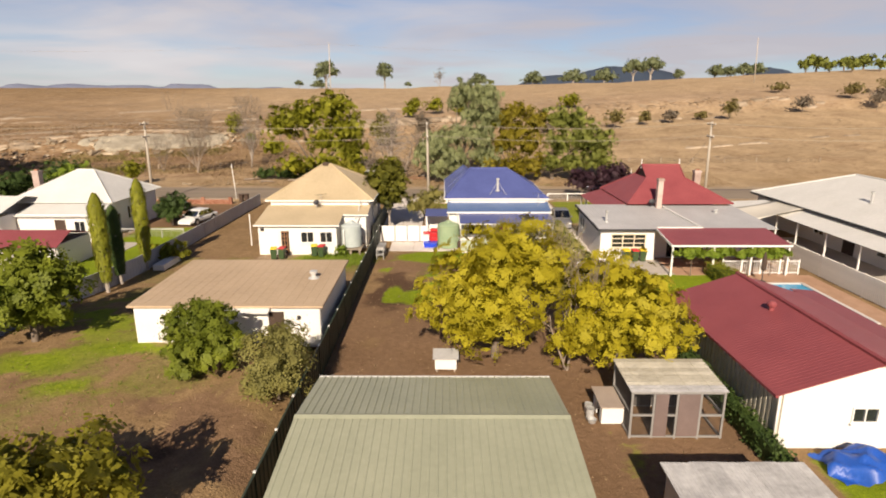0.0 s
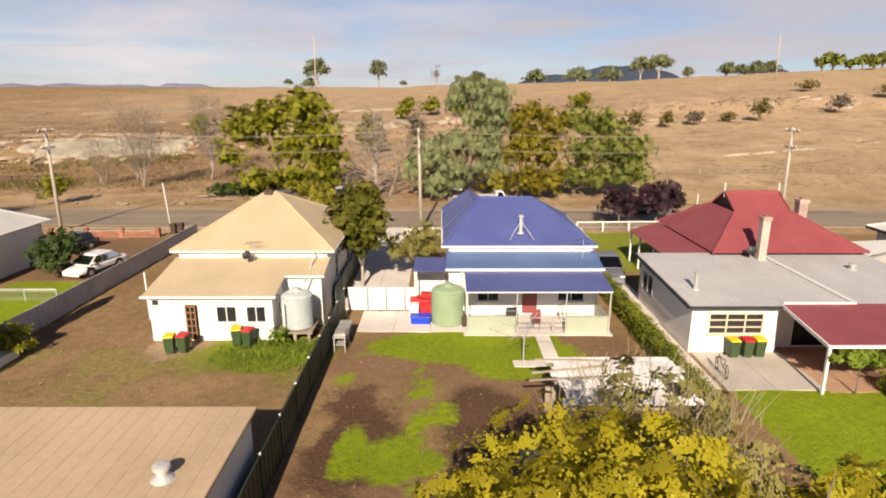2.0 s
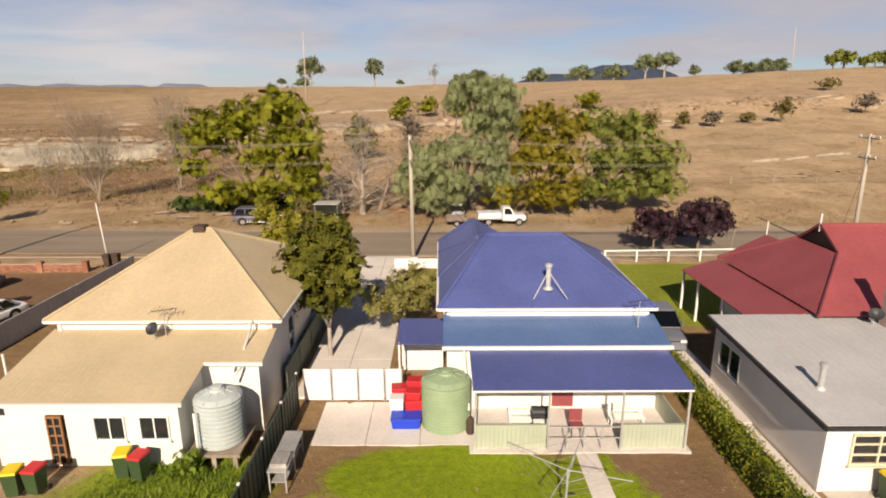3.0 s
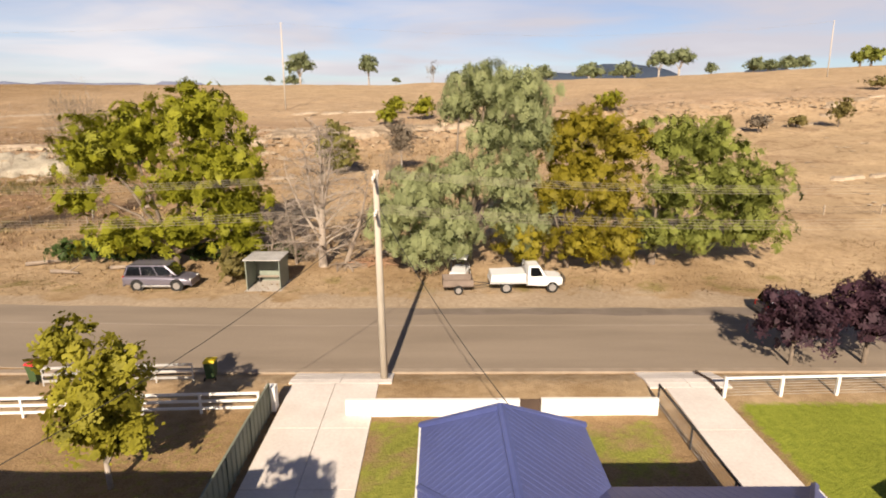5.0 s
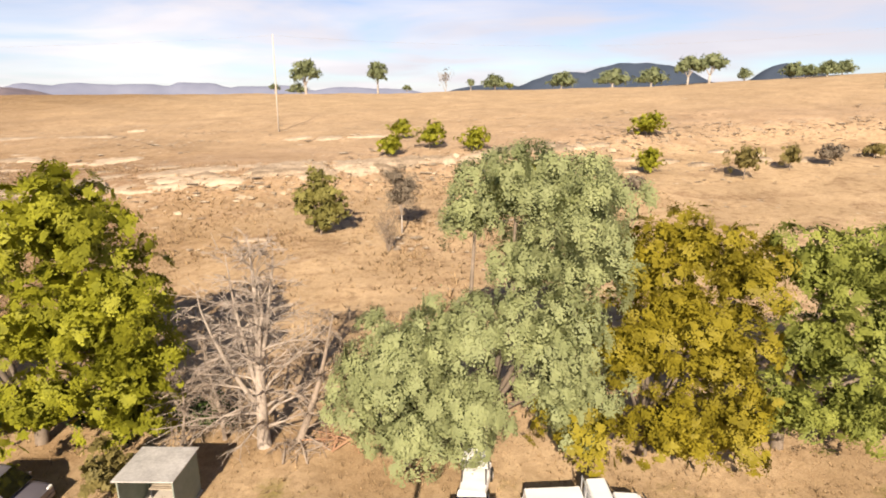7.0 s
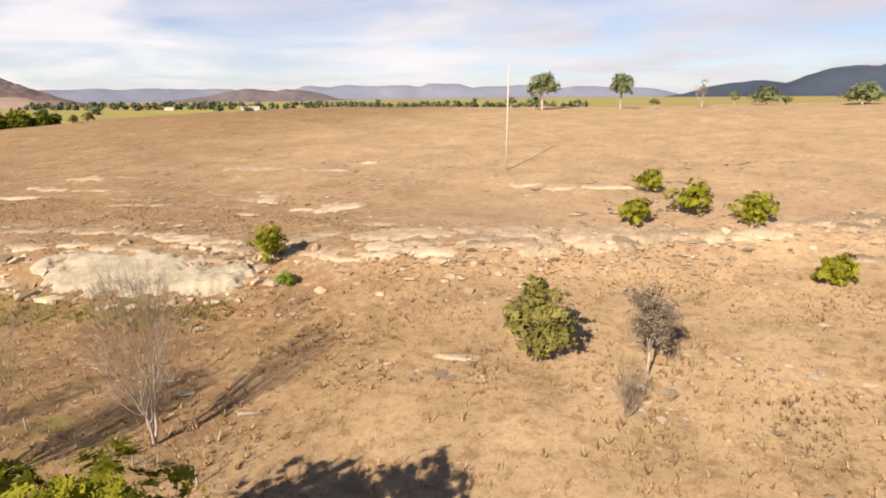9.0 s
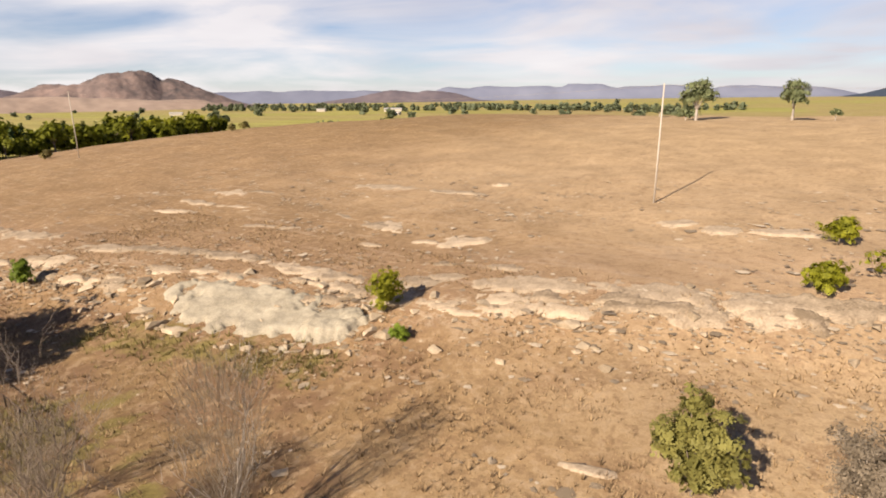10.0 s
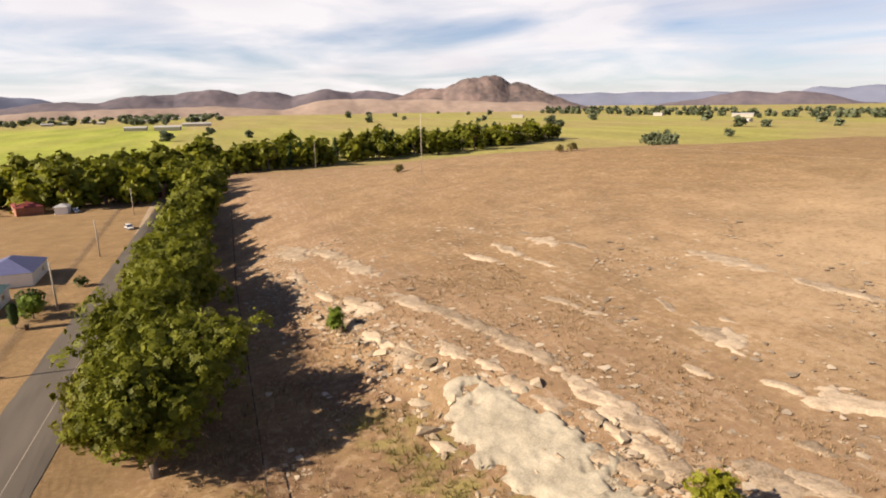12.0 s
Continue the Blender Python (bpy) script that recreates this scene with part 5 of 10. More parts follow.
for i, (hx, hy, hr, hh) in enumerate(((-9.7, 166.0, 2.0, 1.9), (-9.5, 183.6, 2.1, 2.0), (-3.2, 171.0, 2.9, 2.6), (4.5, 169.3, 2.5, 2.3), (12.0, 157.4, 2.0, 1.7), (37.8, 182.0, 3.6, 2.6), (31.8, 161.3, 2.3, 2.2))):
    plant("hill_bush", hx, hy, [(0, 0, hh * 0.85, hr * 0.9, hr * 0.85, hh * 0.7), (hr * 0.3, 0.2, hh * 1.4, hr * 0.6, hr * 0.6, hh * 0.45)], LEAF_GREEN, "low spreading green bush on the stony slope", "bush", 260, 28, 0.13, 0.26, 0.09, seed=80 + i, group="green bushes on the slope")
for i, (hx, hy, hr, hh) in enumerate(((25.5, 148.0, 1.6, 2.0), (45.2, 157.6, 2.8, 4.6), (55.0, 163.0, 1.5, 3.6), (62.7, 165.2, 2.2, 3.2), (73.6, 170.8, 1.8, 2.2), (80.8, 169.2, 2.3, 5.4), (106.3, 177.6, 3.0, 4.6), (112.4, 203.0, 3.4, 3.2), (130.0, 192.0, 4.0, 5.0), (133.0, 184.0, 4.0, 6.0), (145, 196, 4.0, 5.0), (152, 205, 4.5, 5.5), (165, 200, 5, 6.5))):
    plant("hill_bush", hx, hy, [(0, 0, hh * 0.6, hr, hr * 0.9, hh * 0.42), (hr * 0.3, 0.2, hh * 0.85, hr * 0.6, hr * 0.6, hh * 0.22)], LEAF_OLIVE if i % 3 else LEAF_TWIG, "grey olive bush on the dry slope" if i % 3 else "half-bare grey bush on the dry slope", "bush", 130, 24, 0.15, 0.32, 0.1, seed=100 + i, group="bushes on the dry slope", shell=0.35)
plant("hill_bush", -268, 185.8, [(0, 0, 1.8, 1.8, 1.7, 1.7)], LEAF_OLIVE, "small dark bush on the brow", "bush", 80, 24, 0.2, 0.4, 0.1, seed=120)


for i, (hx, hy, hr) in enumerate(((-241.0, 250.8, 1.9), (-237.4, 254.8, 2.1), (-269.0, 185.5, 1.8))):
    plant("hill_bush", hx, hy, [(0, 0, hr * 0.8, hr, hr * 0.9, hr * 0.75), (hr * 0.3, 0, hr * 1.3, hr * 0.6, hr * 0.6, hr * 0.5)], LEAF_OLIVE, "dark round bush on the brow of the slope", "bush", 110, 22, 0.2, 0.35, 0.1, seed=160 + i, group="bushes on the brow")

# one model of each far tree, then copies
def grove(name, model_lobes, leaf, label, spots, seed, clumps=150, per=18, size=0.34, spread=0.7, thick=0.35, group="", bark=None, category="tree", shell=0.45):
    r = random.Random(seed)
    first = None
    for (x, y, k) in spots:
        if first is None:
            first = plant(name, x, y, model_lobes, leaf, label, category, clumps, per, size, spread, thick, bark, seed, shell, group=group)
            first.scale = (k, k, k)
        else:
            c = copy_thing(first, pose(x, y, gz(x, y), 0, 0, r.uniform(0, 360)))
            c.scale = (k * r.uniform(0.85, 1.15), k * r.uniform(0.85, 1.15), k)


GUM_FORM = [(0, 0, 6.4, 2.6, 2.6, 2.0), (2.2, 0.4, 5.4, 2.0, 2.0, 1.6), (-2.0, -0.4, 5.0, 2.0, 2.0, 1.7), (0.6, 0.8, 7.8, 1.7, 1.7, 1.3)]
ROUND_FORM = [(0, 0, 3.2, 2.6, 2.5, 2.2), (1.4, 0.6, 4.2, 1.9, 1.9, 1.5), (-1.5, 0.2, 3.6, 1.8, 1.8, 1.5)]
POPLAR_FORM = [(0, 0, 3.0, 1.1, 1.1, 2.2), (0, 0, 6.2, 1.15, 1.15, 2.2), (0, 0, 9.2, 0.8, 0.8, 1.9)]
LOW_GUM = [(0, 0, 2.9, 3.4, 3.0, 2.1), (3.2, 0.4, 2.9, 2.6, 2.4, 1.8), (-3.0, -0.3, 2.5, 2.6, 2.4, 1.8), (0.8, 0.6, 5.0, 2.4, 2.2, 1.4), (-1.6, 0.3, 4.4, 1.9, 1.9, 1.4)]
grove("skyline_tree", GUM_FORM, LEAF_SKY_HAZE, "lone gum tree standing on the brow of the hill", [(-69.0, 351.0, 1.75), (-35.0, 352.0, 1.6)], 131, 330, 16, 0.26, 0.5, group="trees on the brow", bark=PALE_BARK)
grove("skyline_tree", LOW_GUM, LEAF_SKY_HAZE, "spreading grey gum tree along the brow of the hill", [(-73.5, 353, 0.85), (20, 350, 1.1), (51, 350, 1.25), (74, 348, 1.3), (92, 349, 1.35), (136, 352, 0.9), (156, 350, 1.15), (164, 352, 0.95), (172, 349, 1.1), (181, 353, 1.05)], 132, 330, 14, 0.28, 0.55, group="trees on the brow", bark=PALE_BARK)
grove("skyline_tree", GUM_FORM, LEAF_SKY_HAZE, "tall hazy gum tree on the brow of the hill", [(108, 347, 1.45), (119, 350, 1.5), (9, 356, 0.6), (-22, 362, 0.5), (-90, 372, 0.6)], 143, 260, 14, 0.3, 0.55, group="trees on the brow", bark=PALE_BARK)
bare_tree("leafless_tree", -3.0, 350, 11.0, "thin leafless tree on the brow of the hill", 144, PALE_BARK, depth=3, fork=4, stems=3, thick=0.16, twigs=60)
grove("skyline_tree", ROUND_FORM, LEAF_MID, "low rounded tree along the brow of the hill", [(205 + 9 * i, 345 + 6 * math.sin(i * 2.1), 1.35 + 0.3 * math.sin(i * 1.7)) for i in range(11)] + [(190 + 14 * i, 300 + 5 * math.sin(i), 1.0) for i in range(8)] + [(27, 352, 0.6)], 133, 130, 12, 0.4, 0.5, group="trees on the brow")
rg = random.Random(7)
row = [(x + rg.uniform(-2, 2), 98.3 + 0.02 * max(0, -x - 100) + 2.0 * math.sin(x * 0.13) + rg.uniform(-1.5, 1.5), rg.uniform(1.7, 2.25)) for x in range(-265, -88, 8)]
row += [(-83.0, 99.6, 1.5), (-90.0, 96.5, 1.3), (-96.0, 103.5, 1.9)]
ROW_FORM = [(0, 0, 3.6, 2.8, 2.6, 2.0), (1.8, 0.8, 5.2, 2.0, 2.0, 1.5), (-2.0, -0.6, 4.8, 1.9, 1.9, 1.5), (0.2, -1.6, 2.2, 2.3, 1.7, 1.4)]
grove("verge_tree", ROW_FORM, LEAF_ROW, "dense green tree in the row along the street", [p for p in row if p[0] > -150], 134, 900, 26, 0.105, 0.22, 0.3, group="row of street trees", shell=0.6)
grove("verge_tree", ROW_FORM, LEAF_ROW, "dense green tree far along the street", [p for p in row if p[0] <= -150], 145, 420, 16, 0.22, 0.3, 0.3, group="row of street trees", shell=0.6)
grove("verge_tree", [(0, 0, 3.0, 2.5, 2.4, 1.9), (1.6, 0.8, 4.2, 1.8, 1.8, 1.4), (-1.7, -0.6, 4.0, 1.8, 1.8, 1.3)], LEAF_VERGE, "yellow-green tree in the row along the street", [(x + rg.uniform(-2, 5), 94.6 + 0.03 * max(0, -x - 100) + 1.2 * math.sin(x), rg.uniform(1.3, 1.8)) for x in range(-250, -86, 9)], 135, 620, 22, 0.12, 0.24, 0.25, group="row of street trees", shell=0.6)
BUSHY_FORM = [(0, 0, 1.9, 2.9, 2.8, 1.9), (1.4, 0.6, 3.6, 2.0, 2.0, 1.6), (-1.5, 0.2, 3.0, 1.9, 1.9, 1.5), (0.2, -0.8, 4.4, 1.6, 1.6, 1.2)]
spots = []
for i in range(60):
    spots.append((rg.uniform(-318, -268), rg.uniform(-40, 84), rg.uniform(1.5, 2.5)))
for i in range(120):
    spots.append((rg.uniform(-430, -304), rg.uniform(-200, 74), rg.uniform(1.6, 3.0)))
for i in range(110):
    k = i / 109
    spots.append((-440 - 210 * k + rg.uniform(-20, 20), 60 + 450 * k + rg.uniform(-20, 20), rg.uniform(2.2, 3.7)))
for i in range(30):
    spots.append((rg.uniform(-420, -290), rg.uniform(92, 112), rg.uniform(1.6, 2.6)))
grove("river_tree", BUSHY_FORM, LEAF_ROW, "dark leafy tree in the belt beyond the hill", spots[::2], 136, 90, 6, 0.68, 0.45, 0.3, group="tree belt below the hill")
grove("river_tree", BUSHY_FORM, LEAF_GREEN, "green tree in the belt beyond the hill", spots[1::4], 137, 90, 6, 0.68, 0.45, 0.3, group="tree belt below the hill")
grove("river_tree", GUM_FORM, LEAF_ROW, "tall green tree in the belt beyond the hill", [(p, q, k * 0.8) for p, q, k in spots[3::4]], 141, 90, 6, 0.68, 0.45, 0.3, group="tree belt below the hill")
grove("poplar_tree", POPLAR_FORM, LEAF_DARK, "slim poplar in the belt beyond the hill", [(-470 - 3.9 * i, 160 + 6.2 * i + rg.uniform(-8, 8), rg.uniform(1.2, 2.1)) for i in range(0, 46)], 138, 80, 8, 0.5, 0.4, 0.25, group="poplars below the hill")
grove("thicket_tree", BUSHY_FORM, LEAF_FAR_HAZE, "olive tree in a thicket beyond the brow", [(-455 - 9 * i + rg.uniform(-9, 9), 505 + 7 * i + rg.uniform(-12, 12), rg.uniform(1.7, 2.6)) for i in range(9)] + [(-560, 700, 1.8), (-600, 640, 1.7), (-700, 930, 2.2), (-712, 940, 2.0)], 146, 90, 8, 0.6, 0.45, 0.3, group="thicket beyond the brow")
far_spots = []
for i in range(150):
    a, d = radians(rg.uniform(15, 88)), rg.uniform(900, 2600)
    far_spots.append((-d * math.sin(a), d * math.cos(a), rg.uniform(1.6, 3.2)))
grove("plain_tree", BUSHY_FORM, LEAF_FAR_HAZE, "far dark tree on the plain", far_spots[:45], 139, 36, 4, 1.4, 0.6, 0.4, group="trees on the plain")
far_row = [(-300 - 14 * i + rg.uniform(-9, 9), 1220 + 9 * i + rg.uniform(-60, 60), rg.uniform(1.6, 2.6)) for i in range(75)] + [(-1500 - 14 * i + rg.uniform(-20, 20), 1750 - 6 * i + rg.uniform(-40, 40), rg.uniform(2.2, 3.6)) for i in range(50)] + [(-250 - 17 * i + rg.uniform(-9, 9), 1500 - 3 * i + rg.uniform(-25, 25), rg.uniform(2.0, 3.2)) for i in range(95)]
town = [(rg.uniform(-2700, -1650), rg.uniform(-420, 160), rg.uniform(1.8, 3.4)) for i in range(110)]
grove("plain_tree", BUSHY_FORM, LEAF_FAR_HAZE, "far dark tree among farm buildings on the plain", town, 142, 36, 4, 1.4, 0.6, 0.4, group="trees among far farms")
grove("plain_tree", BUSHY_FORM, LEAF_FAR_HAZE, "far dark tree in a long belt on the plain", far_row, 140, 36, 4, 1.4, 0.6, 0.4, group="tree belts on the plain")


# ---- houses ----
def wall(house, along, at, a, b, z0, z1, mat, openings=(), thick=0.14, name="wall"):
    """A wall with its openings cut through. along: 'x' or 'y'; at: the other coordinate of its outer face's middle."""
    s = Shape()
    us = sorted({a, b, *[o[0] for o in openings], *[o[1] for o in openings]})
    zs = sorted({z0, z1, *[o[2] for o in openings], *[o[3] for o in openings]})
    for u0, u1 in zip(us, us[1:]):
        for w0, w1 in zip(zs, zs[1:]):
            if any(o[0] <= u0 and u1 <= o[1] and o[2] <= w0 and w1 <= o[3] for o in openings):
                continue
            if along == "x":
                s.box(u0, u1, at - thick / 2, at + thick / 2, w0, w1)
            else:
                s.box(at - thick / 2, at + thick / 2, u0, u1, w0, w1)
    return s.make(name, mat, house)


def window(house, along, at, out, u0, u1, z0, z1, nx=2, nz=1, mat=None, bar=0.05, name="window", sill=True):
    """A window set in its opening: a frame with bars and panes. out: -1 or 1, the side that looks outdoors."""
    mat = mat or WHITE_TRIM

    def put(s, a0, a1, d0, d1, w0, w1):
        lo, hi = at + min(out * d0, out * d1), at + max(out * d0, out * d1)
        return s.box(a0, a1, lo, hi, w0, w1) if along == "x" else s.box(lo, hi, a0, a1, w0, w1)
    s = Shape()
    put(s, u0, u1, -0.02, 0.10, z1 - bar, z1)
    put(s, u0, u1, -0.02, 0.10, z0, z0 + bar)
    put(s, u0, u0 + bar, -0.02, 0.095, z0 + bar, z1 - bar)
    put(s, u1 - bar, u1, -0.02, 0.095, z0 + bar, z1 - bar)
    for i in range(1, nx):
        c = u0 + (u1 - u0) * i / nx
        put(s, c - bar / 2, c + bar / 2, 0.0, 0.085, z0 + bar, z1 - bar)
    for i in range(1, nz):
        c = z0 + (z1 - z0) * i / nz
        put(s, u0 + bar, u1 - bar, 0.0, 0.08, c - bar * 0.4, c + bar * 0.4)
    w = s.make(name, mat, house)
    for i in range(nx):
        a0, a1 = u0 + (u1 - u0) * i / nx + bar / 2, u0 + (u1 - u0) * (i + 1) / nx - bar / 2
        put(Shape(), a0, a1, 0.02, 0.03, z0 + bar, z1 - bar).make("pane", GLASS, w).visible_shadow = False
    if sill:
        put(Shape(), u0 - 0.05, u1 + 0.05, 0.09, 0.17, z0 - 0.05, z0).make("sill", mat, w)
    return w


def raked_wall(house, x0, x1, y0, y1, z0, z1, mat):
    """A side wall whose top rises with the roof above it."""
    vs = [(x, y, z) for x in (x0, x1) for y, z in ((y0, 0), (y1, 0), (y1, z1), (y0, z0))]
    return Shape().add(vs, [(3, 2, 1, 0), (4, 5, 6, 7), (0, 1, 5, 4), (1, 2, 6, 5), (2, 3, 7, 6), (3, 0, 4, 7)]).make("side_wall", mat, house)


def ridge_cap(s, a, b, r=0.09):
    s.tube([a, b], r, 6)


def gutter(s, a, b, size=0.11):
    s.beam(a, b, size, size)


def pipe(house, pts, r, mat, name):
    return Shape().tube(pts, r, 8).make(name, mat, house, shade=True)


def dish_aerial(x, y, z, label):
    t = thing("satellite_dish", (x, y, z), label, "satellite dish")
    Shape().rings(x, y, [(0.02, z - 0.1), (0.02, z + 0.45)], 8).make("mast", ZINC, t)
    s = Shape()
    n, o = 16, 0
    c, d = Vector((x, y - 0.08, z + 0.55)), Vector((-0.3, -0.75, 0.6)).normalized()
    u = d.cross(Vector((0, 0, 1))).normalized()
    v = u.cross(d)
    for ring, deep in ((0.0, 0.10), (0.16, 0.07), (0.30, 0.0)):
        for j in range(n):
            a = 2 * math.pi * j / n
            s.v.append(tuple(c - d * deep + ring * (math.cos(a) * u + math.sin(a) * v * 0.9)))
    for i in range(2):
        for j in range(n):
            s.f.append((i * n + j, i * n + (j + 1) % n, (i + 1) * n + (j + 1) % n, (i + 1) * n + j))
    s.make("dish", DARK_STEEL, t, shade=True)
    Shape().tube([c - v * 0.25, c + d * 0.4], 0.012, 6).make("feed_arm", DARK_STEEL, t)
    return t


def tv_aerial(x, y, z, label):
    t = thing("roof_aerial", (x, y, z), label, "aerial")
    Shape().tube([(x, y, z - 0.1), (x, y, z + 1.1)], 0.02, 6).make("mast", ZINC, t)
    s = Shape().tube([(x - 0.5, y, z + 1.05), (x + 0.5, y + 0.1, z + 1.15)], 0.014, 5)
    for i in range(6):
        c = x - 0.45 + 0.18 * i
        s.tube([(c, y - 0.3 + 0.02 * i, z + 1.07), (c, y + 0.4 - 0.02 * i, z + 1.13)], 0.009, 4)
    s.make("rods", DARK_STEEL, t)
    return t


def flue(x, y, z, h, label, braced=False, r=0.09):
    t = thing("roof_flue", (x, y, z), label, "flue")
    Shape().rings(x, y, [(r, z - 0.1), (r, z + h), (r * 1.5, z + h), (r * 1.5, z + h + 0.12), (r * 0.7, z + h + 0.16)], 14).make("pipe", ZINC, t, shade=False)
    Shape().rings(x, y, [(r * 2.2, z - 0.03), (r * 1.2, z + 0.08)], 14).make("flashing", ZINC, t)
    if braced:
        for dx in (-1, 1):
            Shape().tube([(x, y, z + h * 0.8), (x + dx * 0.75, y - 0.7, z - 0.28)], 0.022, 6).make("brace", ZINC, t)
    return t


# house with the cream roof
A = thing("cream_roofed_house", (-11.5, 54, 0), "white weatherboard cottage with a cream steel hip roof", "house")
wall(A, "x", 47.55, -15.5, -8.95, 0, 2.62, WHITE_WALL, [(-13.75, -12.95, 0.05, 2.05), (-11.95, -10.85, 1.05, 2.0), (-10.35, -9.3, 1.05, 2.0)])
raked_wall(A, -15.5, -15.36, 47.62, 51.6, 2.64, 3.4, WHITE_WALL)
raked_wall(A, -9.09, -8.95, 47.62, 49.7, 2.64, 3.04, WHITE_WALL)
wall(A, "x", 49.75, -9.02, -6.75, 0, 3.0, WHITE_WALL)
raked_wall(A, -6.89, -6.75, 49.82, 51.75, 3.06, 3.42, WHITE_WALL)
wall(A, "y", -6.82, 51.75, 61.2, 0, 3.95, WHITE_WALL, [(54.0, 55.0, 1.3, 3.0), (58.5, 59.6, 1.3, 3.0)])
wall(A, "y", -15.45, 51.6, 61.2, 0, 3.95, WHITE_WALL, [(55, 56, 1.2, 2.8)])
wall(A, "x", 61.2, -15.52, -6.75, 0, 3.95, WHITE_WALL, [(-14.5, -13.2, 1, 2.8), (-11.6, -10.7, 0.1, 2.3), (-9.2, -8, 1, 2.8)])
wall(A, "x", 51.75, -15.38, -6.89, 3.4, 3.98, WHITE_WALL)
window(A, "x", 47.5, -1, -11.95, -10.85, 1.05, 2.0, 2)
window(A, "x", 47.5, -1, -10.35, -9.3, 1.05, 2.0, 2)
for w0, w1, a0, a1 in ((1.3, 3.0, 54.0, 55.0), (1.3, 3.0, 58.5, 59.6)):
    window(A, "y", -6.80, 1, a0, a1, w0, w1, 1, 2)
window(A, "y", -15.47, -1, 55, 56, 1.2, 2.8, 1, 2)
window(A, "x", 61.22, 1, -14.5, -13.2, 1, 2.8, 2, 2)
window(A, "x", 61.22, 1, -9.2, -8, 1, 2.8, 2, 2)
Shape().box(-11.6, -10.7, 61.16, 61.22, 0.1, 2.3).make("front_door", DARK_WOOD, A)
dr = window(A, "x", 47.5, -1, -13.6, -13.05, 0.1, 2.0, 2, 5, material("brown_door_wood", (0.30, 0.15, 0.07), 0.6), 0.06, "back_door", False)
Shape().box(-13.72, -13.6, 47.44, 47.52, 0.1, 2.05).make("open_shutter", WHITE_TRIM, A)
Shape().sheet([(-15.75, 47.25, 2.62), (-8.7, 47.25, 2.62), (-8.7, 51.75, 3.5), (-15.75, 51.75, 3.5)]).make("rear_roof", CREAM_ROOF, A)
Shape().sheet([(-8.7, 49.5, 3.06), (-6.55, 49.5, 3.06), (-6.55, 51.75, 3.5), (-8.7, 51.75, 3.5)]).make("rear_roof_step", CREAM_ROOF, A)
apex0, apex1 = (-11.75, 57.0, 6.55), (-10.95, 57.0, 6.55)
e0, e1, e2, e3 = (-15.95, 51.45, 3.98), (-6.3, 51.45, 3.98), (-6.3, 61.7, 3.98), (-15.95, 61.7, 3.98)
Shape().sheet([e0, e1, apex1, apex0]).sheet([e1, e2, apex1]).sheet([e2, e3, apex0, apex1]).sheet([e3, e0, apex0]).make("roof", CREAM_ROOF, A)
for p, q in ((e0, apex0), (e1, apex1), (e2, apex1), (e3, apex0), (apex0, apex1)):
    s = Shape()
    ridge_cap(s, p, q)
    s.make("ridge_capping", CREAM_ROOF, A)
s = Shape()
gutter(s, (-15.8, 47.2, 2.56), (-8.65, 47.2, 2.56))
gutter(s, (-8.75, 49.45, 3.0), (-6.5, 49.45, 3.0))
s.make("rear_gutter", WHITE_TRIM, A)
for p, q in ((e0, e1), (e1, e2), (e2, e3), (e3, e0)):
    s = Shape()
    gutter(s, Vector(p) - Vector((0, 0, 0.07)), Vector(q) - Vector((0, 0, 0.07)))
    s.make("gutter", WHITE_TRIM, A)
Shape().box(-11.75, -11.2, 56.7, 57.3, 6.35, 6.72).make("chimney_stump", DARK_WOOD, A)
Shape().box(-15.3, -15.0, 47.44, 47.47, 2.05, 2.3).make("vent_grille", DARK_STEEL, A)
tv_aerial(-10.9, 51.2, 3.4, "bent television aerial on the cream roof")
dish_aerial(-11.25, 50.9, 3.34, "dark satellite dish on the cream roof")
pipe(A, [(-7.4, 51.4, 3.95), (-7.5, 50.0, 3.0), (-7.7, 49.3, 2.75)], 0.045, WHITE_TRIM, "downpipe")

# long shed behind it
SH = thing("long_white_shed", (-10.8, 30.5, 0.8), "low white rendered shed with a flat cream roof", "shed")
wall(SH, "x", 27.6, -15.5, -6.15, 0.6, 2.82, WHITE_WALL, [(-8.75, -7.95, 0.8, 2.5)])
wall(SH, "x", 35.2, -15.5, -6.15, 0.4, 2.82, WHITE_WALL)
wall(SH, "y", -15.43, 27.67, 35.13, 0.4, 2.82, WHITE_WALL)
wall(SH, "y", -6.2, 27.67, 35.13, 0.4, 2.82, WHITE_WALL)
Shape().sheet([(-15.75, 27.35, 2.86), (-5.95, 27.35, 2.86), (-5.95, 35.4, 2.98), (-15.75, 35.4, 2.98)], 0.5, 0.012, 0.05, 0.1).make("roof", SHED_ROOF, SH)
Shape().slab([(-10.4, 27.0, 2.62), (-8.6, 27.0, 2.62), (-8.6, 27.54, 2.76), (-10.4, 27.54, 2.76)], 0.05).make("door_hood", WHITE_TRIM, SH)
Shape().box(-8.75, -7.95, 27.62, 27.66, 0.8, 2.5).make("door", DARK_WOOD, SH)
Shape().box(-7.3, -7.1, 27.5, 27.535, 2.1, 2.3).make("wall_vent", DARK_STEEL, SH)
t = flue(-7.35, 31.8, 2.95, 0.28, "short round vent on the flat shed roof", r=0.15)

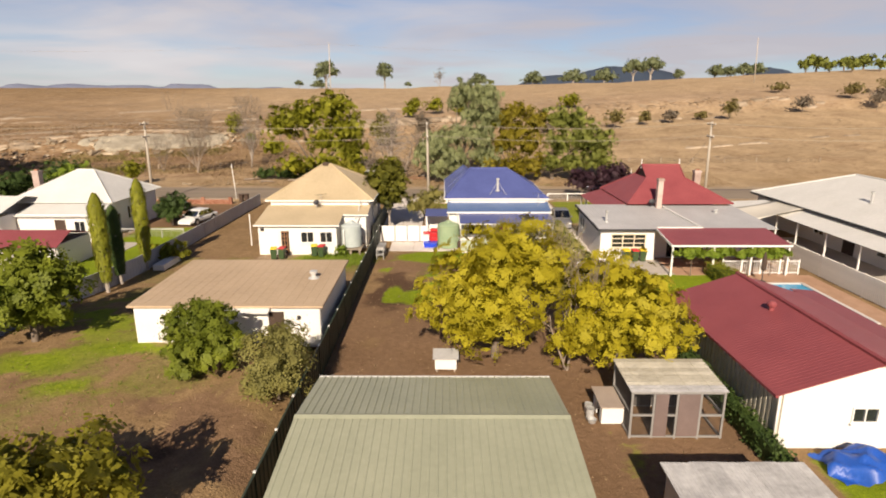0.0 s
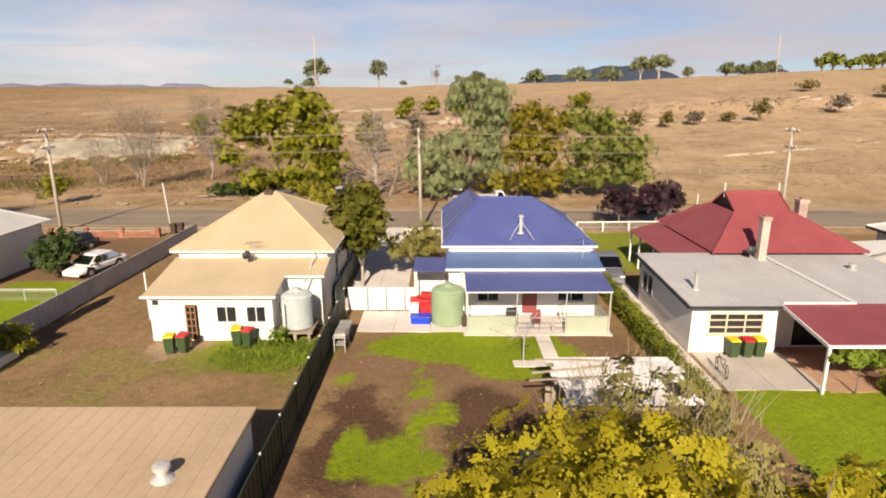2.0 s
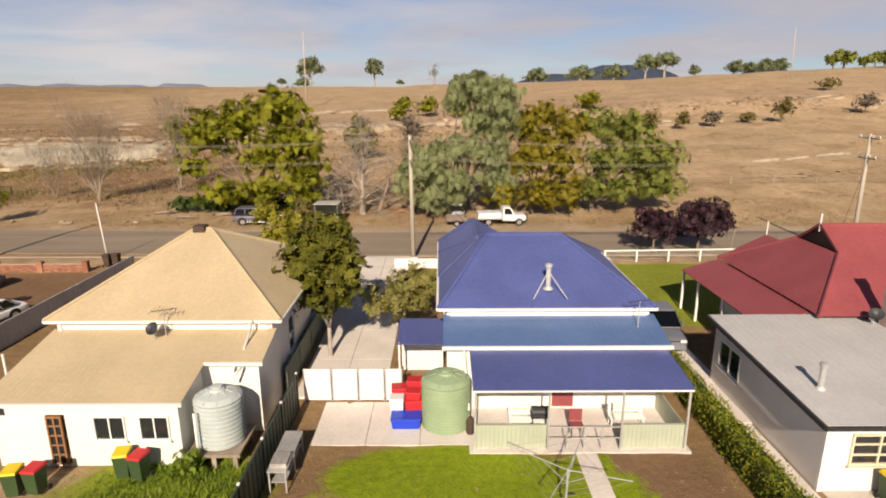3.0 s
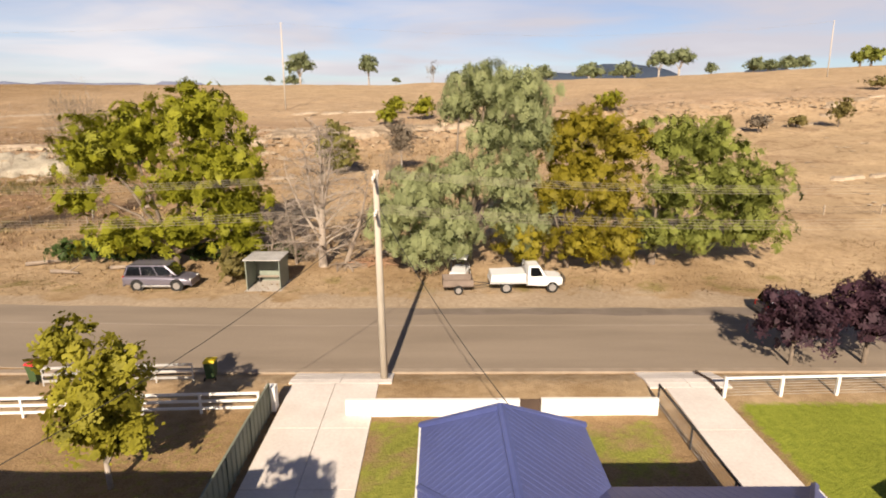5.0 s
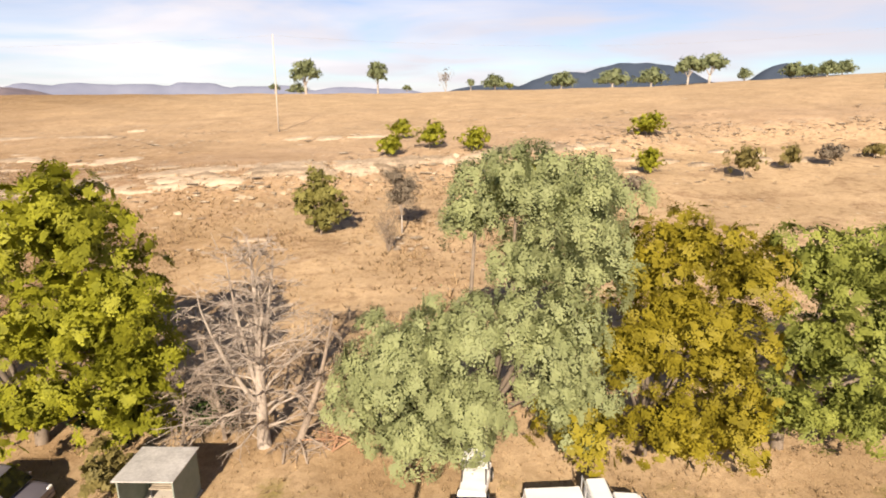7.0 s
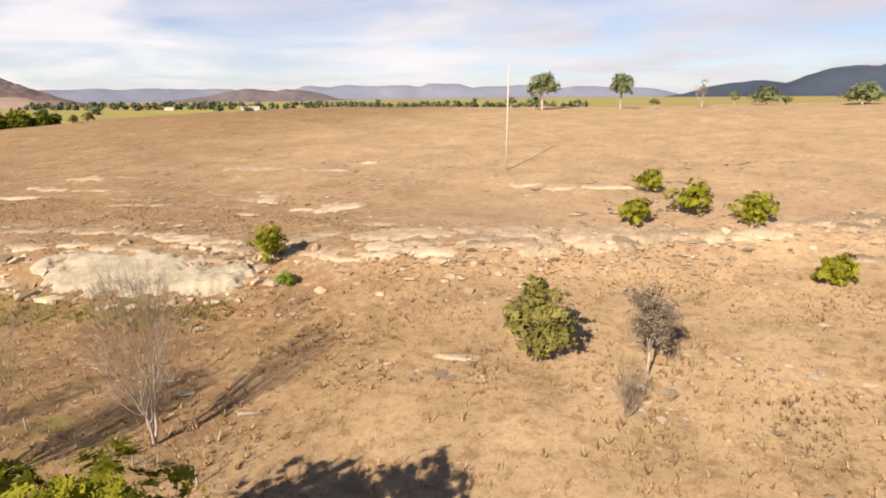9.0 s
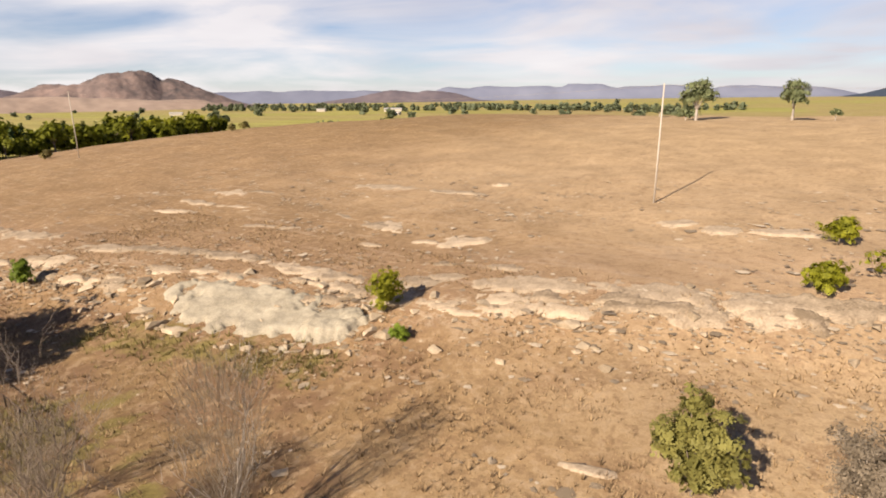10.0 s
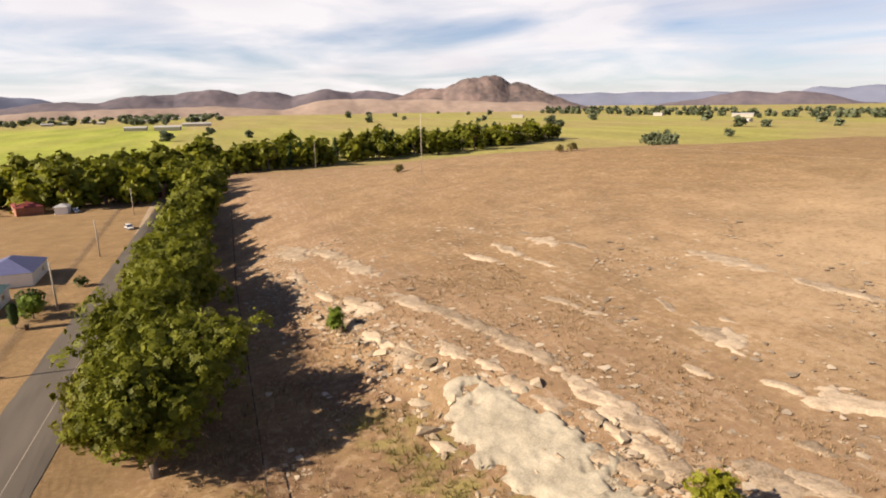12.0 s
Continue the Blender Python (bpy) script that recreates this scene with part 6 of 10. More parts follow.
# house with the blue roof
B = thing("blue_roofed_house", (5, 57, 0), "white weatherboard cottage with a blue steel roof", "house")
wall(B, "x", 51.3, 0.5, 9.4, 0, 3.0, WHITE_WALL, [(4.9, 5.8, 0.1, 2.15), (2.2, 3.5, 0.9, 2.0), (7.0, 8.6, 0.9, 2.0)])
raked_wall(B, 0.5, 0.64, 51.37, 53.15, 3.02, 3.42, WHITE_WALL)
raked_wall(B, 9.26, 9.4, 51.37, 53.15, 3.02, 3.42, WHITE_WALL)
wall(B, "y", 0.57, 53.15, 63.0, 0, 3.85, WHITE_WALL, [(55, 56.2, 1.0, 2.6), (59, 60.2, 1.0, 2.6)])
wall(B, "y", 9.33, 53.15, 62.0, 0, 3.85, WHITE_WALL, [(55, 56.2, 1.0, 2.6), (58.5, 59.7, 1.0, 2.6)])
wall(B, "x", 62.0, 4.4, 9.4, 0, 3.85, WHITE_WALL, [(5.2, 6.2, 0.1, 2.3), (7.2, 8.4, 0.9, 2.6)])
wall(B, "x", 63.0, 0.5, 4.45, 0, 3.85, WHITE_WALL, [(1.7, 3.1, 0.9, 2.6)])
wall(B, "y", 4.38, 62.07, 62.93, 0, 3.85, WHITE_WALL)
wall(B, "x", 53.15, 0.64, 9.26, 3.4, 3.85, WHITE_WALL)
Shape().box(4.9, 5.8, 51.28, 51.34, 0.1, 2.15).make("back_door", RED_ROOF, B, "dark red back door")
for a0, a1, n in ((2.2, 3.5, 2), (7.0, 8.6, 2)):
    window(B, "x", 51.27, -1, a0, a1, 0.9, 2.0, n)
for yy in (55, 59):
    window(B, "y", 0.55, -1, yy, yy + 1.2, 1.0, 2.6, 1, 2)
for yy in (55, 58.5):
    window(B, "y", 9.35, 1, yy, yy + 1.2, 1.0, 2.6, 1, 2)
window(B, "x", 62.02, 1, 7.2, 8.4, 0.9, 2.6, 2)
window(B, "x", 63.02, 1, 1.7, 3.1, 0.9, 2.6, 2)
Shape().box(5.2, 6.2, 61.96, 62.0, 0.1, 2.3).make("front_door", DARK_WOOD, B)
Shape().sheet([(0.35, 50.95, 3.02), (9.6, 50.95, 3.02), (9.6, 53.2, 3.5), (0.35, 53.2, 3.5)]).make("middle_roof", SHEEN_BLUE, B, "blue lean-to roof with a reflection painted in as lighter blue")
Shape().sheet([(1.4, 48.1, 2.6), (9.4, 48.1, 2.6), (9.4, 51.05, 2.9), (1.4, 51.05, 2.9)]).make("verandah_roof", BLUE_ROOF, B)
r0, r1 = (2.6, 57.5, 6.1), (6.2, 57.5, 6.1)
b0, b1, b2, b3 = (0.15, 53.0, 3.88), (9.65, 53.0, 3.88), (9.65, 62.3, 3.88), (0.15, 62.3, 3.88)
g0, g1, gt, gb = (0.1, 65.0, 3.88), (4.75, 65.0, 3.88), (2.1, 62.8, 5.75), (2.1, 57.9, 5.85)
s = Shape().sheet([b0, b1, r1, r0]).sheet([b1, b2, r1]).sheet([b2, b3, r0, r1]).sheet([b3, b0, r0])
s.sheet([(4.75, 64.9, 3.88), (4.75, 59.2, 3.88), gb, gt]).sheet([(0.1, 57.5, 3.88), (0.1, 64.9, 3.88), gt, gb]).sheet([g1, g0, gt])
s.make("roof", BLUE_ROOF, B)
wall(B, "x", 64.6, 0.5, 4.4, 0, 3.8, WHITE_WALL, [(1.6, 3.2, 0.9, 2.5)], name="front_wall")
wall(B, "y", 0.57, 63.07, 64.53, 0, 3.8, WHITE_WALL, name="front_wall")
wall(B, "y", 4.33, 63.07, 64.53, 0, 3.8, WHITE_WALL, name="front_wall")
window(B, "x", 64.62, 1, 1.6, 3.2, 0.9, 2.5, 2)
for p, q in ((b0, r0), (b1, r1), (b2, r1), (b3, r0), (r0, r1), (gt, gb), (g0, gt), (g1, gt)):
    s = Shape()
    ridge_cap(s, p, q, 0.1)
    s.make("ridge_capping", BLUE_ROOF, B)
for p, q in ((b0, b1), (b1, b2), ((0.1, 65, 3.88), (4.75, 65, 3.88)), ((0.1, 53, 3.88), (0.1, 65, 3.88))):
    s = Shape()
    gutter(s, Vector(p) - Vector((0, 0.05, 0.07)), Vector(q) - Vector((0, 0.05, 0.07)))
    s.make("gutter", WHITE_TRIM, B)
s = Shape()
gutter(s, (0.3, 50.9, 2.95), (9.65, 50.9, 2.95), 0.13)
s.make("middle_gutter", WHITE_TRIM, B)
for px in (1.5, 4.2, 6.9, 9.3):
    Shape().box(px - 0.035, px + 0.035, 48.2, 48.27, 0.05, 2.55).make("verandah_post", ZINC, B)
Shape().box(1.4, 9.4, 48.16, 48.24, 2.46, 2.56).make("verandah_beam", WHITE_TRIM, B)
for c0, c1 in ((1.5, 4.15), (6.95, 9.3)):
    s = Shape().sheet([(c0, 48.33, 0.05), (c1, 48.33, 0.05), (c1, 48.33, 1.0), (c0, 48.33, 1.0)], 0.16, 0.02, 0.03)
    Shape().box(c0, c1, 48.28, 48.40, 1.0, 1.05).make("sill_rail", PALE_GREEN, B)
    s.make("low_sheet_wall", PALE_GREEN, B, "pale green ribbed sheet half wall")
s = Shape().box(9.25, 9.29, 48.4, 51.2, 0.05, 1.0)
s.make("low_side_wall", PALE_GREEN, B)
s = Shape()
for zz in (0.55, 1.0):
    s.box(4.25, 6.85, 48.22, 48.26, zz - 0.02, zz + 0.02)
for px in (4.9, 5.55, 6.2):
    s.box(px - 0.02, px + 0.02, 48.22, 48.26, 0.1, 1.0)
s.make("verandah_rail", ZINC, B)
Shape().box(1.3, 9.5, 48.05, 51.25, -0.25, 0.06).make("verandah_floor", WHITE_CONCRETE, B)
Shape().sheet([(-1.7, 52.9, 2.25), (0.4, 52.9, 2.25), (0.4, 55.4, 2.45), (-1.7, 55.4, 2.45)]).make("side_awning", BLUE_ROOF, B)
for px, py in ((-1.6, 53.0), (-1.6, 55.3)):
    Shape().box(px - 0.04, px + 0.04, py - 0.04, py + 0.04, 0, 2.26).make("awning_post", WHITE_TRIM, B)
Shape().box(-1.55, 0.35, 54.9, 54.98, 0.0, 1.9).make("awning_screen", WHITE_WALL, B)
flue(5.05, 53.95, 4.45, 1.0, "galvanised flue with two braces on the blue roof", True, 0.11)
tv_aerial(8.6, 52.2, 3.35, "small aerial on stays at the edge of the blue roof")
for bx, by, bz in ((3.6, 49.6, 0.06), (7.6, 49.8, 0.06)):
    t = thing("garden_bench", (bx, by, bz), "white slatted bench on the verandah", "bench", "verandah benches")
    s = Shape()
    for i in range(4):
        s.box(bx - 0.7, bx + 0.7, by - 0.2 + i * 0.11, by - 0.12 + i * 0.11, bz + 0.42, bz + 0.46)
    s.make("seat", WHITE_TRIM, t)
    s = Shape()
    for i in range(3):
        s.box(bx - 0.7, bx + 0.7, by + 0.24, by + 0.28, bz + 0.52 + i * 0.13, bz + 0.61 + i * 0.13)
    s.make("backrest", WHITE_TRIM, t)
    for dx in (-0.62, 0.62):
        for dy in (-0.16, 0.24):
            Shape().box(bx + dx - 0.03, bx + dx + 0.03, by + dy - 0.03, by + dy + 0.03, bz, bz + (0.42 if dy < 0 else 0.86)).make("leg", WHITE_TRIM, t)

t = thing("barbecue", (4.1, 49.5, 0.06), "black hooded barbecue on the verandah", "barbecue")
Shape().box(3.75, 4.45, 49.25, 49.75, 0.72, 0.86).make("tray", DARK_STEEL, t, bevel=0.02)
Shape().tube([(3.78, 49.5, 0.9), (4.42, 49.5, 0.9)], 0.22, 14).make("hood", DARK_STEEL, t)
for dx in (3.8, 4.4):
    for dy in (49.3, 49.7):
        Shape().box(dx - 0.02, dx + 0.02, dy - 0.02, dy + 0.02, 0.06, 0.72).make("leg", DARK_STEEL, t)
t = thing("red_chair", (5.5, 49.3, 0.06), "dark red folding chair on the verandah", "chair")
Shape().box(5.25, 5.75, 49.05, 49.5, 0.44, 0.48).make("seat", RED_ROOF, t)
Shape().box(5.25, 5.75, 49.5, 49.54, 0.5, 1.0).make("backrest", RED_ROOF, t)
for dx in (5.28, 5.72):
    for dy in (49.08, 49.5):
        Shape().box(dx - 0.015, dx + 0.015, dy - 0.015, dy + 0.015, 0.06, 0.46).make("leg", DARK_STEEL, t)

# house with grey and red roofs
C = thing("red_roofed_house", (19, 53, 0), "grey and white house with red hip roof and grey rear", "house")
wall(C, "x", 45.95, 12.75, 17.2, 0, 2.62, WHITE_WALL, [(13.6, 16.4, 1.05, 2.2)])
wall(C, "y", 12.82, 46.02, 53.6, 0, 2.62, GREY_WALL, [(51.4, 53.2, 1.05, 2.3)])
wall(C, "x", 46.6, 17.2, 26.6, 0, 2.65, GREY_WALL, [(18.4, 20.2, 0.1, 2.1), (22, 24, 0.9, 2.0)])
wall(C, "y", 17.13, 46.02, 46.53, 0, 2.62, WHITE_WALL)
wall(C, "y", 26.5, 46.67, 63.0, 0, 2.62, GREY_WALL, [(48.5, 49.6, 1.0, 2.1)])
wall(C, "y", 17.4, 54.0, 62.6, 0, 3.0, GREY_WALL, [(56, 57.2, 0.9, 2.3), (59, 60, 0.1, 2.2)])
wall(C, "x", 62.7, 17.4, 26.5, 0, 3.0, GREY_WALL, [(18, 19.6, 0.9, 2.3), (21, 22, 0.1, 2.2)])
wall(C, "x", 53.7, 12.75, 17.47, 0, 2.8, GREY_WALL)
window(C, "x", 45.9, -1, 13.6, 16.4, 1.05, 2.2, 3, 3, material("cream_window_timber", (0.70, 0.60, 0.44), 0.6), 0.07)
Shape().box(13.62, 16.38, 46.0, 46.03, 1.07, 2.18).make("blind", material("tan_blind", (0.42, 0.30, 0.20), 0.9), C, "tan blind behind the window")
window(C, "y", 12.8, -1, 51.4, 53.2, 1.05, 2.3, 2)
Shape().box(18.4, 20.2, 46.58, 46.62, 0.1, 2.1).make("sliding_door", GLASS, C)
window(C, "x", 46.58, -1, 22, 24, 0.9, 2.0, 2)
window(C, "y", 17.38, -1, 56, 57.2, 0.9, 2.3, 1, 2)
Shape().box(17.37, 17.41, 59, 60, 0.1, 2.2).make("side_door", DARK_WOOD, C)
window(C, "x", 62.72, 1, 18, 19.6, 0.9, 2.3, 2, 2)
Shape().box(21, 22, 62.66, 62.7, 0.1, 2.2).make("front_door", DARK_WOOD, C)
window(C, "y", 26.52, 1, 48.5, 49.6, 1.0, 2.1, 2)
Shape().sheet([(12.5, 45.6, 2.66), (26.9, 45.6, 2.66), (26.9, 54.1, 3.1), (12.5, 54.1, 3.1)], 0.35, 0.015).make("rear_roof", GREY_ROOF, C)
s = Shape()
gutter(s, (12.4, 45.5, 2.6), (17.3, 45.5, 2.6), 0.12)
s.beam((12.42, 45.5, 2.6), (12.42, 54.1, 3.04), 0.1, 0.16)
s.make("fascia", DARK_STEEL, C, "dark fascia and gutter")
s = Shape()
s.beam((17.2, 45.75, 2.75), (20.8, 45.75, 2.75), 0.12, 0.1)
s.beam((20.8, 45.7, 2.75), (20.1, 53.8, 3.17), 0.12, 0.1)
s.make("flashing_strip", WHITE_TRIM, C, "white flashing strips across the grey roof")
Shape().sheet([(16.8, 41.5, 2.4), (25.6, 41.5, 2.4), (25.9, 45.75, 2.72), (17.1, 45.75, 2.72)]).make("verandah_roof", RED_ROOF, C)
s = Shape()
gutter(s, (16.75, 41.45, 2.33), (25.65, 41.45, 2.33), 0.12)
s.beam((16.78, 41.5, 2.34), (17.08, 45.7, 2.66), 0.06, 0.16)
s.make("verandah_fascia", WHITE_TRIM, C)
for px in (16.95, 20.0, 22.8, 25.5):
    Shape().box(px - 0.06, px + 0.06, 41.55, 41.67, 0, 2.34).make("verandah_post", WHITE_TRIM, C)
c0, c1, c2, c3 = (17.1, 53.4, 3.28), (26.9, 53.4, 3.28), (26.9, 63.2, 3.28), (17.1, 63.2, 3.28)
k0, k1 = (20.0, 58.3, 6.35), (23.2, 58.3, 6.35)
# the hips stop below the ridge ends, which close with small upright gables
g0, g1, g2, g3 = (19.75, 56.6, 5.28), (23.45, 56.6, 5.28), (23.45, 60.0, 5.28), (19.75, 60.0, 5.28)
m0, m1 = (19.75, 58.3, 6.35), (23.45, 58.3, 6.35)
Shape().sheet([c0, c1, g1, g0]).sheet([g0, g1, m1, m0]).sheet([c1, c2, g2, g1]).sheet([c2, c3, g3, g2]).sheet([g2, g3, m0, m1]).sheet([c3, c0, g0, g3]).make("roof", RED_ROOF, C)
Shape().sheet([(14.95, 63.2, 2.5), (14.95, 54.2, 2.5), (17.15, 54.2, 3.17), (17.15, 63.2, 3.17)]).make("side_verandah_roof", RED_ROOF, C)
for py in (55.0, 58.0, 61.0, 63.1):
    Shape().box(15.05, 15.17, py - 0.06, py + 0.06, 0, 2.5).make("side_post", WHITE_TRIM, C)
for p, q in ((c0, g0), (c1, g1), (c2, g2), (c3, g3), (m0, m1)):
    s = Shape()
    ridge_cap(s, p, q, 0.1)
    s.make("ridge_capping", RED_ROOF, C)
for kx, out in ((19.9, -1), (23.3, 1)):
    s = Shape()
    s.add([(kx, 56.75, 5.3), (kx, 59.85, 5.3), (kx, 58.3, 6.25), (kx - out * 0.05, 56.75, 5.3), (kx - out * 0.05, 59.85, 5.3), (kx - out * 0.05, 58.3, 6.25)], [(0, 1, 2), (5, 4, 3), (0, 3, 4, 1), (1, 4, 5, 2), (2, 5, 3, 0)])
    s.make("gablet", DARK_WOOD, C, "dark triangular vent at the ridge end")
    for py in (56.6, 60.0):
        Shape().beam((kx + out * 0.17, py, 5.3), (kx + out * 0.17, 58.3, 6.38), 0.05, 0.13).make("bargeboard", RED_ROOF, C)
    Shape().box(kx + out * 0.17 - 0.03, kx + out * 0.17 + 0.03, 58.27, 58.33, 6.0, 6.95).make("finial", WHITE_TRIM, C)
# low gable over the front steps
Shape().sheet([(18.6, 61.2, 3.1), (18.6, 65.0, 3.1), (20.9, 65.0, 4.25), (20.9, 61.2, 4.25)][::-1]).sheet([(23.2, 65.0, 3.1), (23.2, 61.2, 3.1), (20.9, 61.2, 4.25), (20.9, 65.0, 4.25)][::-1]).make("front_gable_roof", RED_ROOF, C)
Shape().box(20.87, 20.93, 64.95, 65.01, 3.9, 5.1).make("finial", WHITE_TRIM, C)
for px in (18.8, 23.0):
    Shape().box(px - 0.06, px + 0.06, 64.7, 64.82, 0, 3.1).make("front_post", WHITE_TRIM, C)


def chimney(x, y, z0, z1, w, label):
    t = thing("brick_chimney", (x, y, z0), label, "chimney")
    s = Shape()
    z, rows = z0 - 0.2, []
    while z < z1 - 0.3:
        rows += [(w / 2, z), (w / 2, z + 0.078), (w / 2 - 0.012, z + 0.078), (w / 2 - 0.012, z + 0.09)]
        z += 0.09
    vs = [(x + h * i, y + h * j, q) for h, q in rows for i, j in ((-1, -1), (1, -1), (1, 1), (-1, 1))]
    fs = [(4 * k + i, 4 * k + (i + 1) % 4, 4 * k + 4 + (i + 1) % 4, 4 * k + 4 + i) for k in range(len(rows) - 1) for i in range(4)]
    s.add(vs, fs)
    s.make("shaft", BRICK_PALE, t)
    Shape().box(x - w / 2 - 0.05, x + w / 2 + 0.05, y - w / 2 - 0.05, y + w / 2 + 0.05, z, z + 0.22).make("cap", BRICK_PALE, t)
    Shape().box(x - w / 4, x + w / 4, y - w / 4, y + w / 4, z + 0.2, z1 + 0.06).make("pot", RED_BRICK, t)


chimney(19.75, 52.85, 3.0, 5.75, 0.46, "tall pale brick chimney rising beside the grey roof")
chimney(25.6, 58.9, 4.0, 5.8, 0.6, "short brick chimney on the red roof")
flue(13.65, 47.8, 2.77, 0.85, "galvanised stove flue on the grey roof", False, 0.10)
dish_aerial(19.15, 52.9, 3.06, "dark satellite dish beside the chimney")
flue(24.2, 51.0, 2.95, 0.2, "low white vent on the grey roof", r=0.14)

# white house on the far side of the pool
D = thing("white_roofed_house", (38, 50, 0), "white house with a broad white steel roof and a back verandah", "house")
wall(D, "y", 33.9, 38.0, 62, 0, 2.95, WHITE_WALL, [(50.5, 52, 0.9, 2.1), (46.5, 48, 0.1, 2.1), (42, 44, 0.9, 2.1)])
wall(D, "x", 62, 33.83, 46, 0, 2.95, WHITE_WALL)
wall(D, "x", 38, 33.83, 46, 0, 2.95, WHITE_WALL)
wall(D, "y", 46, 38.07, 61.93, 0, 2.95, WHITE_WALL)
window(D, "y", 33.88, -1, 50.5, 52, 0.9, 2.1, 2)
window(D, "y", 33.88, -1, 42, 44, 0.9, 2.1, 2)
Shape().box(33.86, 33.9, 46.5, 48, 0.1, 2.1).make("back_door", DARK_WOOD, D)
d0, d1, d2, d3 = (33.3, 37.4, 3.0), (33.3, 62.6, 3.0), (46.7, 62.6, 3.0), (46.7, 37.4, 3.0)
m0, m1 = (40.0, 44.0, 5.6), (40.0, 56.5, 5.6)
Shape().sheet([d1, d0, m0, m1]).sheet([d2, d1, m1]).sheet([d3, d2, m1, m0]).sheet([d0, d3, m0]).make("roof", WHITE_ROOF, D)
for p, q in ((d0, m0), (d1, m1), (d2, m1), (d3, m0), (m0, m1)):
    s = Shape()
    ridge_cap(s, p, q, 0.1)
    s.make("ridge_capping", WHITE_ROOF, D)
s = Shape()
s.beam(Vector(d0) - Vector((0.05, 0, 0.1)), Vector(d1) - Vector((0.05, 0, 0.1)), 0.1, 0.2)
s.make("fascia", DARK_STEEL, D)
Shape().sheet([(30.9, 53.5, 2.3), (30.9, 37.4, 2.3), (33.8, 37.4, 2.72), (33.8, 53.5, 2.72)]).make("verandah_roof", WHITE_ROOF, D)
for py in (38, 42, 46, 50, 53.2):
    Shape().box(31.0, 31.12, py - 0.06, py + 0.06, 0, 2.3).make("verandah_post", WHITE_TRIM, D)
Shape().box(30.9, 33.8, 37.6, 53.4, -0.2, 0.1).make("verandah_floor", CONCRETE, D)
Shape().sheet([(28.6, 59.6, 2.4), (28.6, 55.2, 2.4), (33.4, 55.2, 2.6), (33.4, 59.6, 2.6)]).make("side_roof", WHITE_ROOF, D)
for px, py in ((28.7, 55.3), (28.7, 59.5)):
    Shape().box(px - 0.05, px + 0.05, py - 0.05, py + 0.05, 0, 2.4).make("side_post", WHITE_TRIM, D)
flue(36.4, 49.0, 4.2, 0.8, "galvanised flue on the white roof", r=0.1)
t = thing("shade_sail", (30, 53.5, 2.6), "cream shade sail stretched between two houses", "shade sail")
s = Shape()
n = 8
cor = [Vector((27.2, 54.4, 2.7)), Vector((27.4, 50.3, 2.35)), Vector((33.6, 53.2, 2.9)), Vector((33.4, 58.0, 2.75))]
for i in range(n + 1):
    for j in range(n + 1):
        a, b = i / n, j / n
        p = cor[0].lerp(cor[3], a).lerp(cor[1].lerp(cor[2], a), b)
        p = p.lerp((cor[0] + cor[1] + cor[2] + cor[3]) / 4, 0.12 * (math.sin(math.pi * a) * (abs(b - 0.5) * 2) ** 3 + math.sin(math.pi * b) * (abs(a - 0.5) * 2) ** 3))
        s.v.append((p.x, p.y, p.z - 0.25 * math.sin(math.pi * a) * math.sin(math.pi * b)))
for i in range(n):
    for j in range(n):
        s.f.append((i * (n + 1) + j, (i + 1) * (n + 1) + j, (i + 1) * (n + 1) + j + 1, i * (n + 1) + j + 1))
ob = s.make("cloth", SAIL, t, shade=True)
mod = ob.modifiers.new("thickness", "SOLIDIFY")
mod.thickness = 0.02
for p in (cor[1], cor[0]):
    Shape().tube([(p.x - 0.1, p.y, 0), (p.x - 0.1, p.y, p.z + 0.1)], 0.05, 8).make("post", ZINC, t)

# white house beyond the grey fence
L = thing("white_hip_house", (-36, 57, 0), "white cottage with a pale steel hip roof and lower wings", "house")
wall(L, "y", -31.9, 51.8, 63.5, 0, 3.1, WHITE_WALL, [(57.5, 58.7, 1, 2.3)])
wall(L, "x", 51.8, -41, -31.83, 0, 2.6, WHITE_WALL, [(-35.4, -34.4, 0.1, 2.1), (-33.6, -32.6, 1, 2)])
wall(L, "x", 63.5, -41, -31.83, 0, 3.1, WHITE_WALL)
wall(L, "y", -41, 51.87, 63.43, 0, 3.1, WHITE_WALL)
window(L, "y", -31.88, 1, 57.5, 58.7, 1, 2.3, 2)
Shape().box(-35.4, -34.4, 51.78, 51.82, 0.1, 2.1).make("door", DARK_WOOD, L)
window(L, "x", 51.75, -1, -33.6, -32.6, 1, 2, 2)
l0, l1, l2, l3 = (-41.6, 54.3, 3.2), (-31.4, 54.3, 3.2), (-31.4, 64.1, 3.2), (-41.6, 64.1, 3.2)
t0, t1 = (-37.2, 59.2, 5.75), (-35.6, 59.2, 5.75)
Shape().sheet([l0, l1, t1, t0]).sheet([l1, l2, t1]).sheet([l2, l3, t0, t1]).sheet([l3, l0, t0]).make("roof", WHITE_ROOF, L)
Shape().sheet([(-39.0, 51.4, 2.45), (-31.4, 51.4, 2.45), (-31.4, 54.4, 3.1), (-39.0, 54.4, 3.1)]).make("rear_roof", WHITE_ROOF, L)
for p, q in ((l0, t0), (l1, t1), (l2, t1), (l3, t0), (t0, t1)):
    s = Shape()
    ridge_cap(s, p, q, 0.09)
    s.make("ridge_capping", WHITE_ROOF, L)
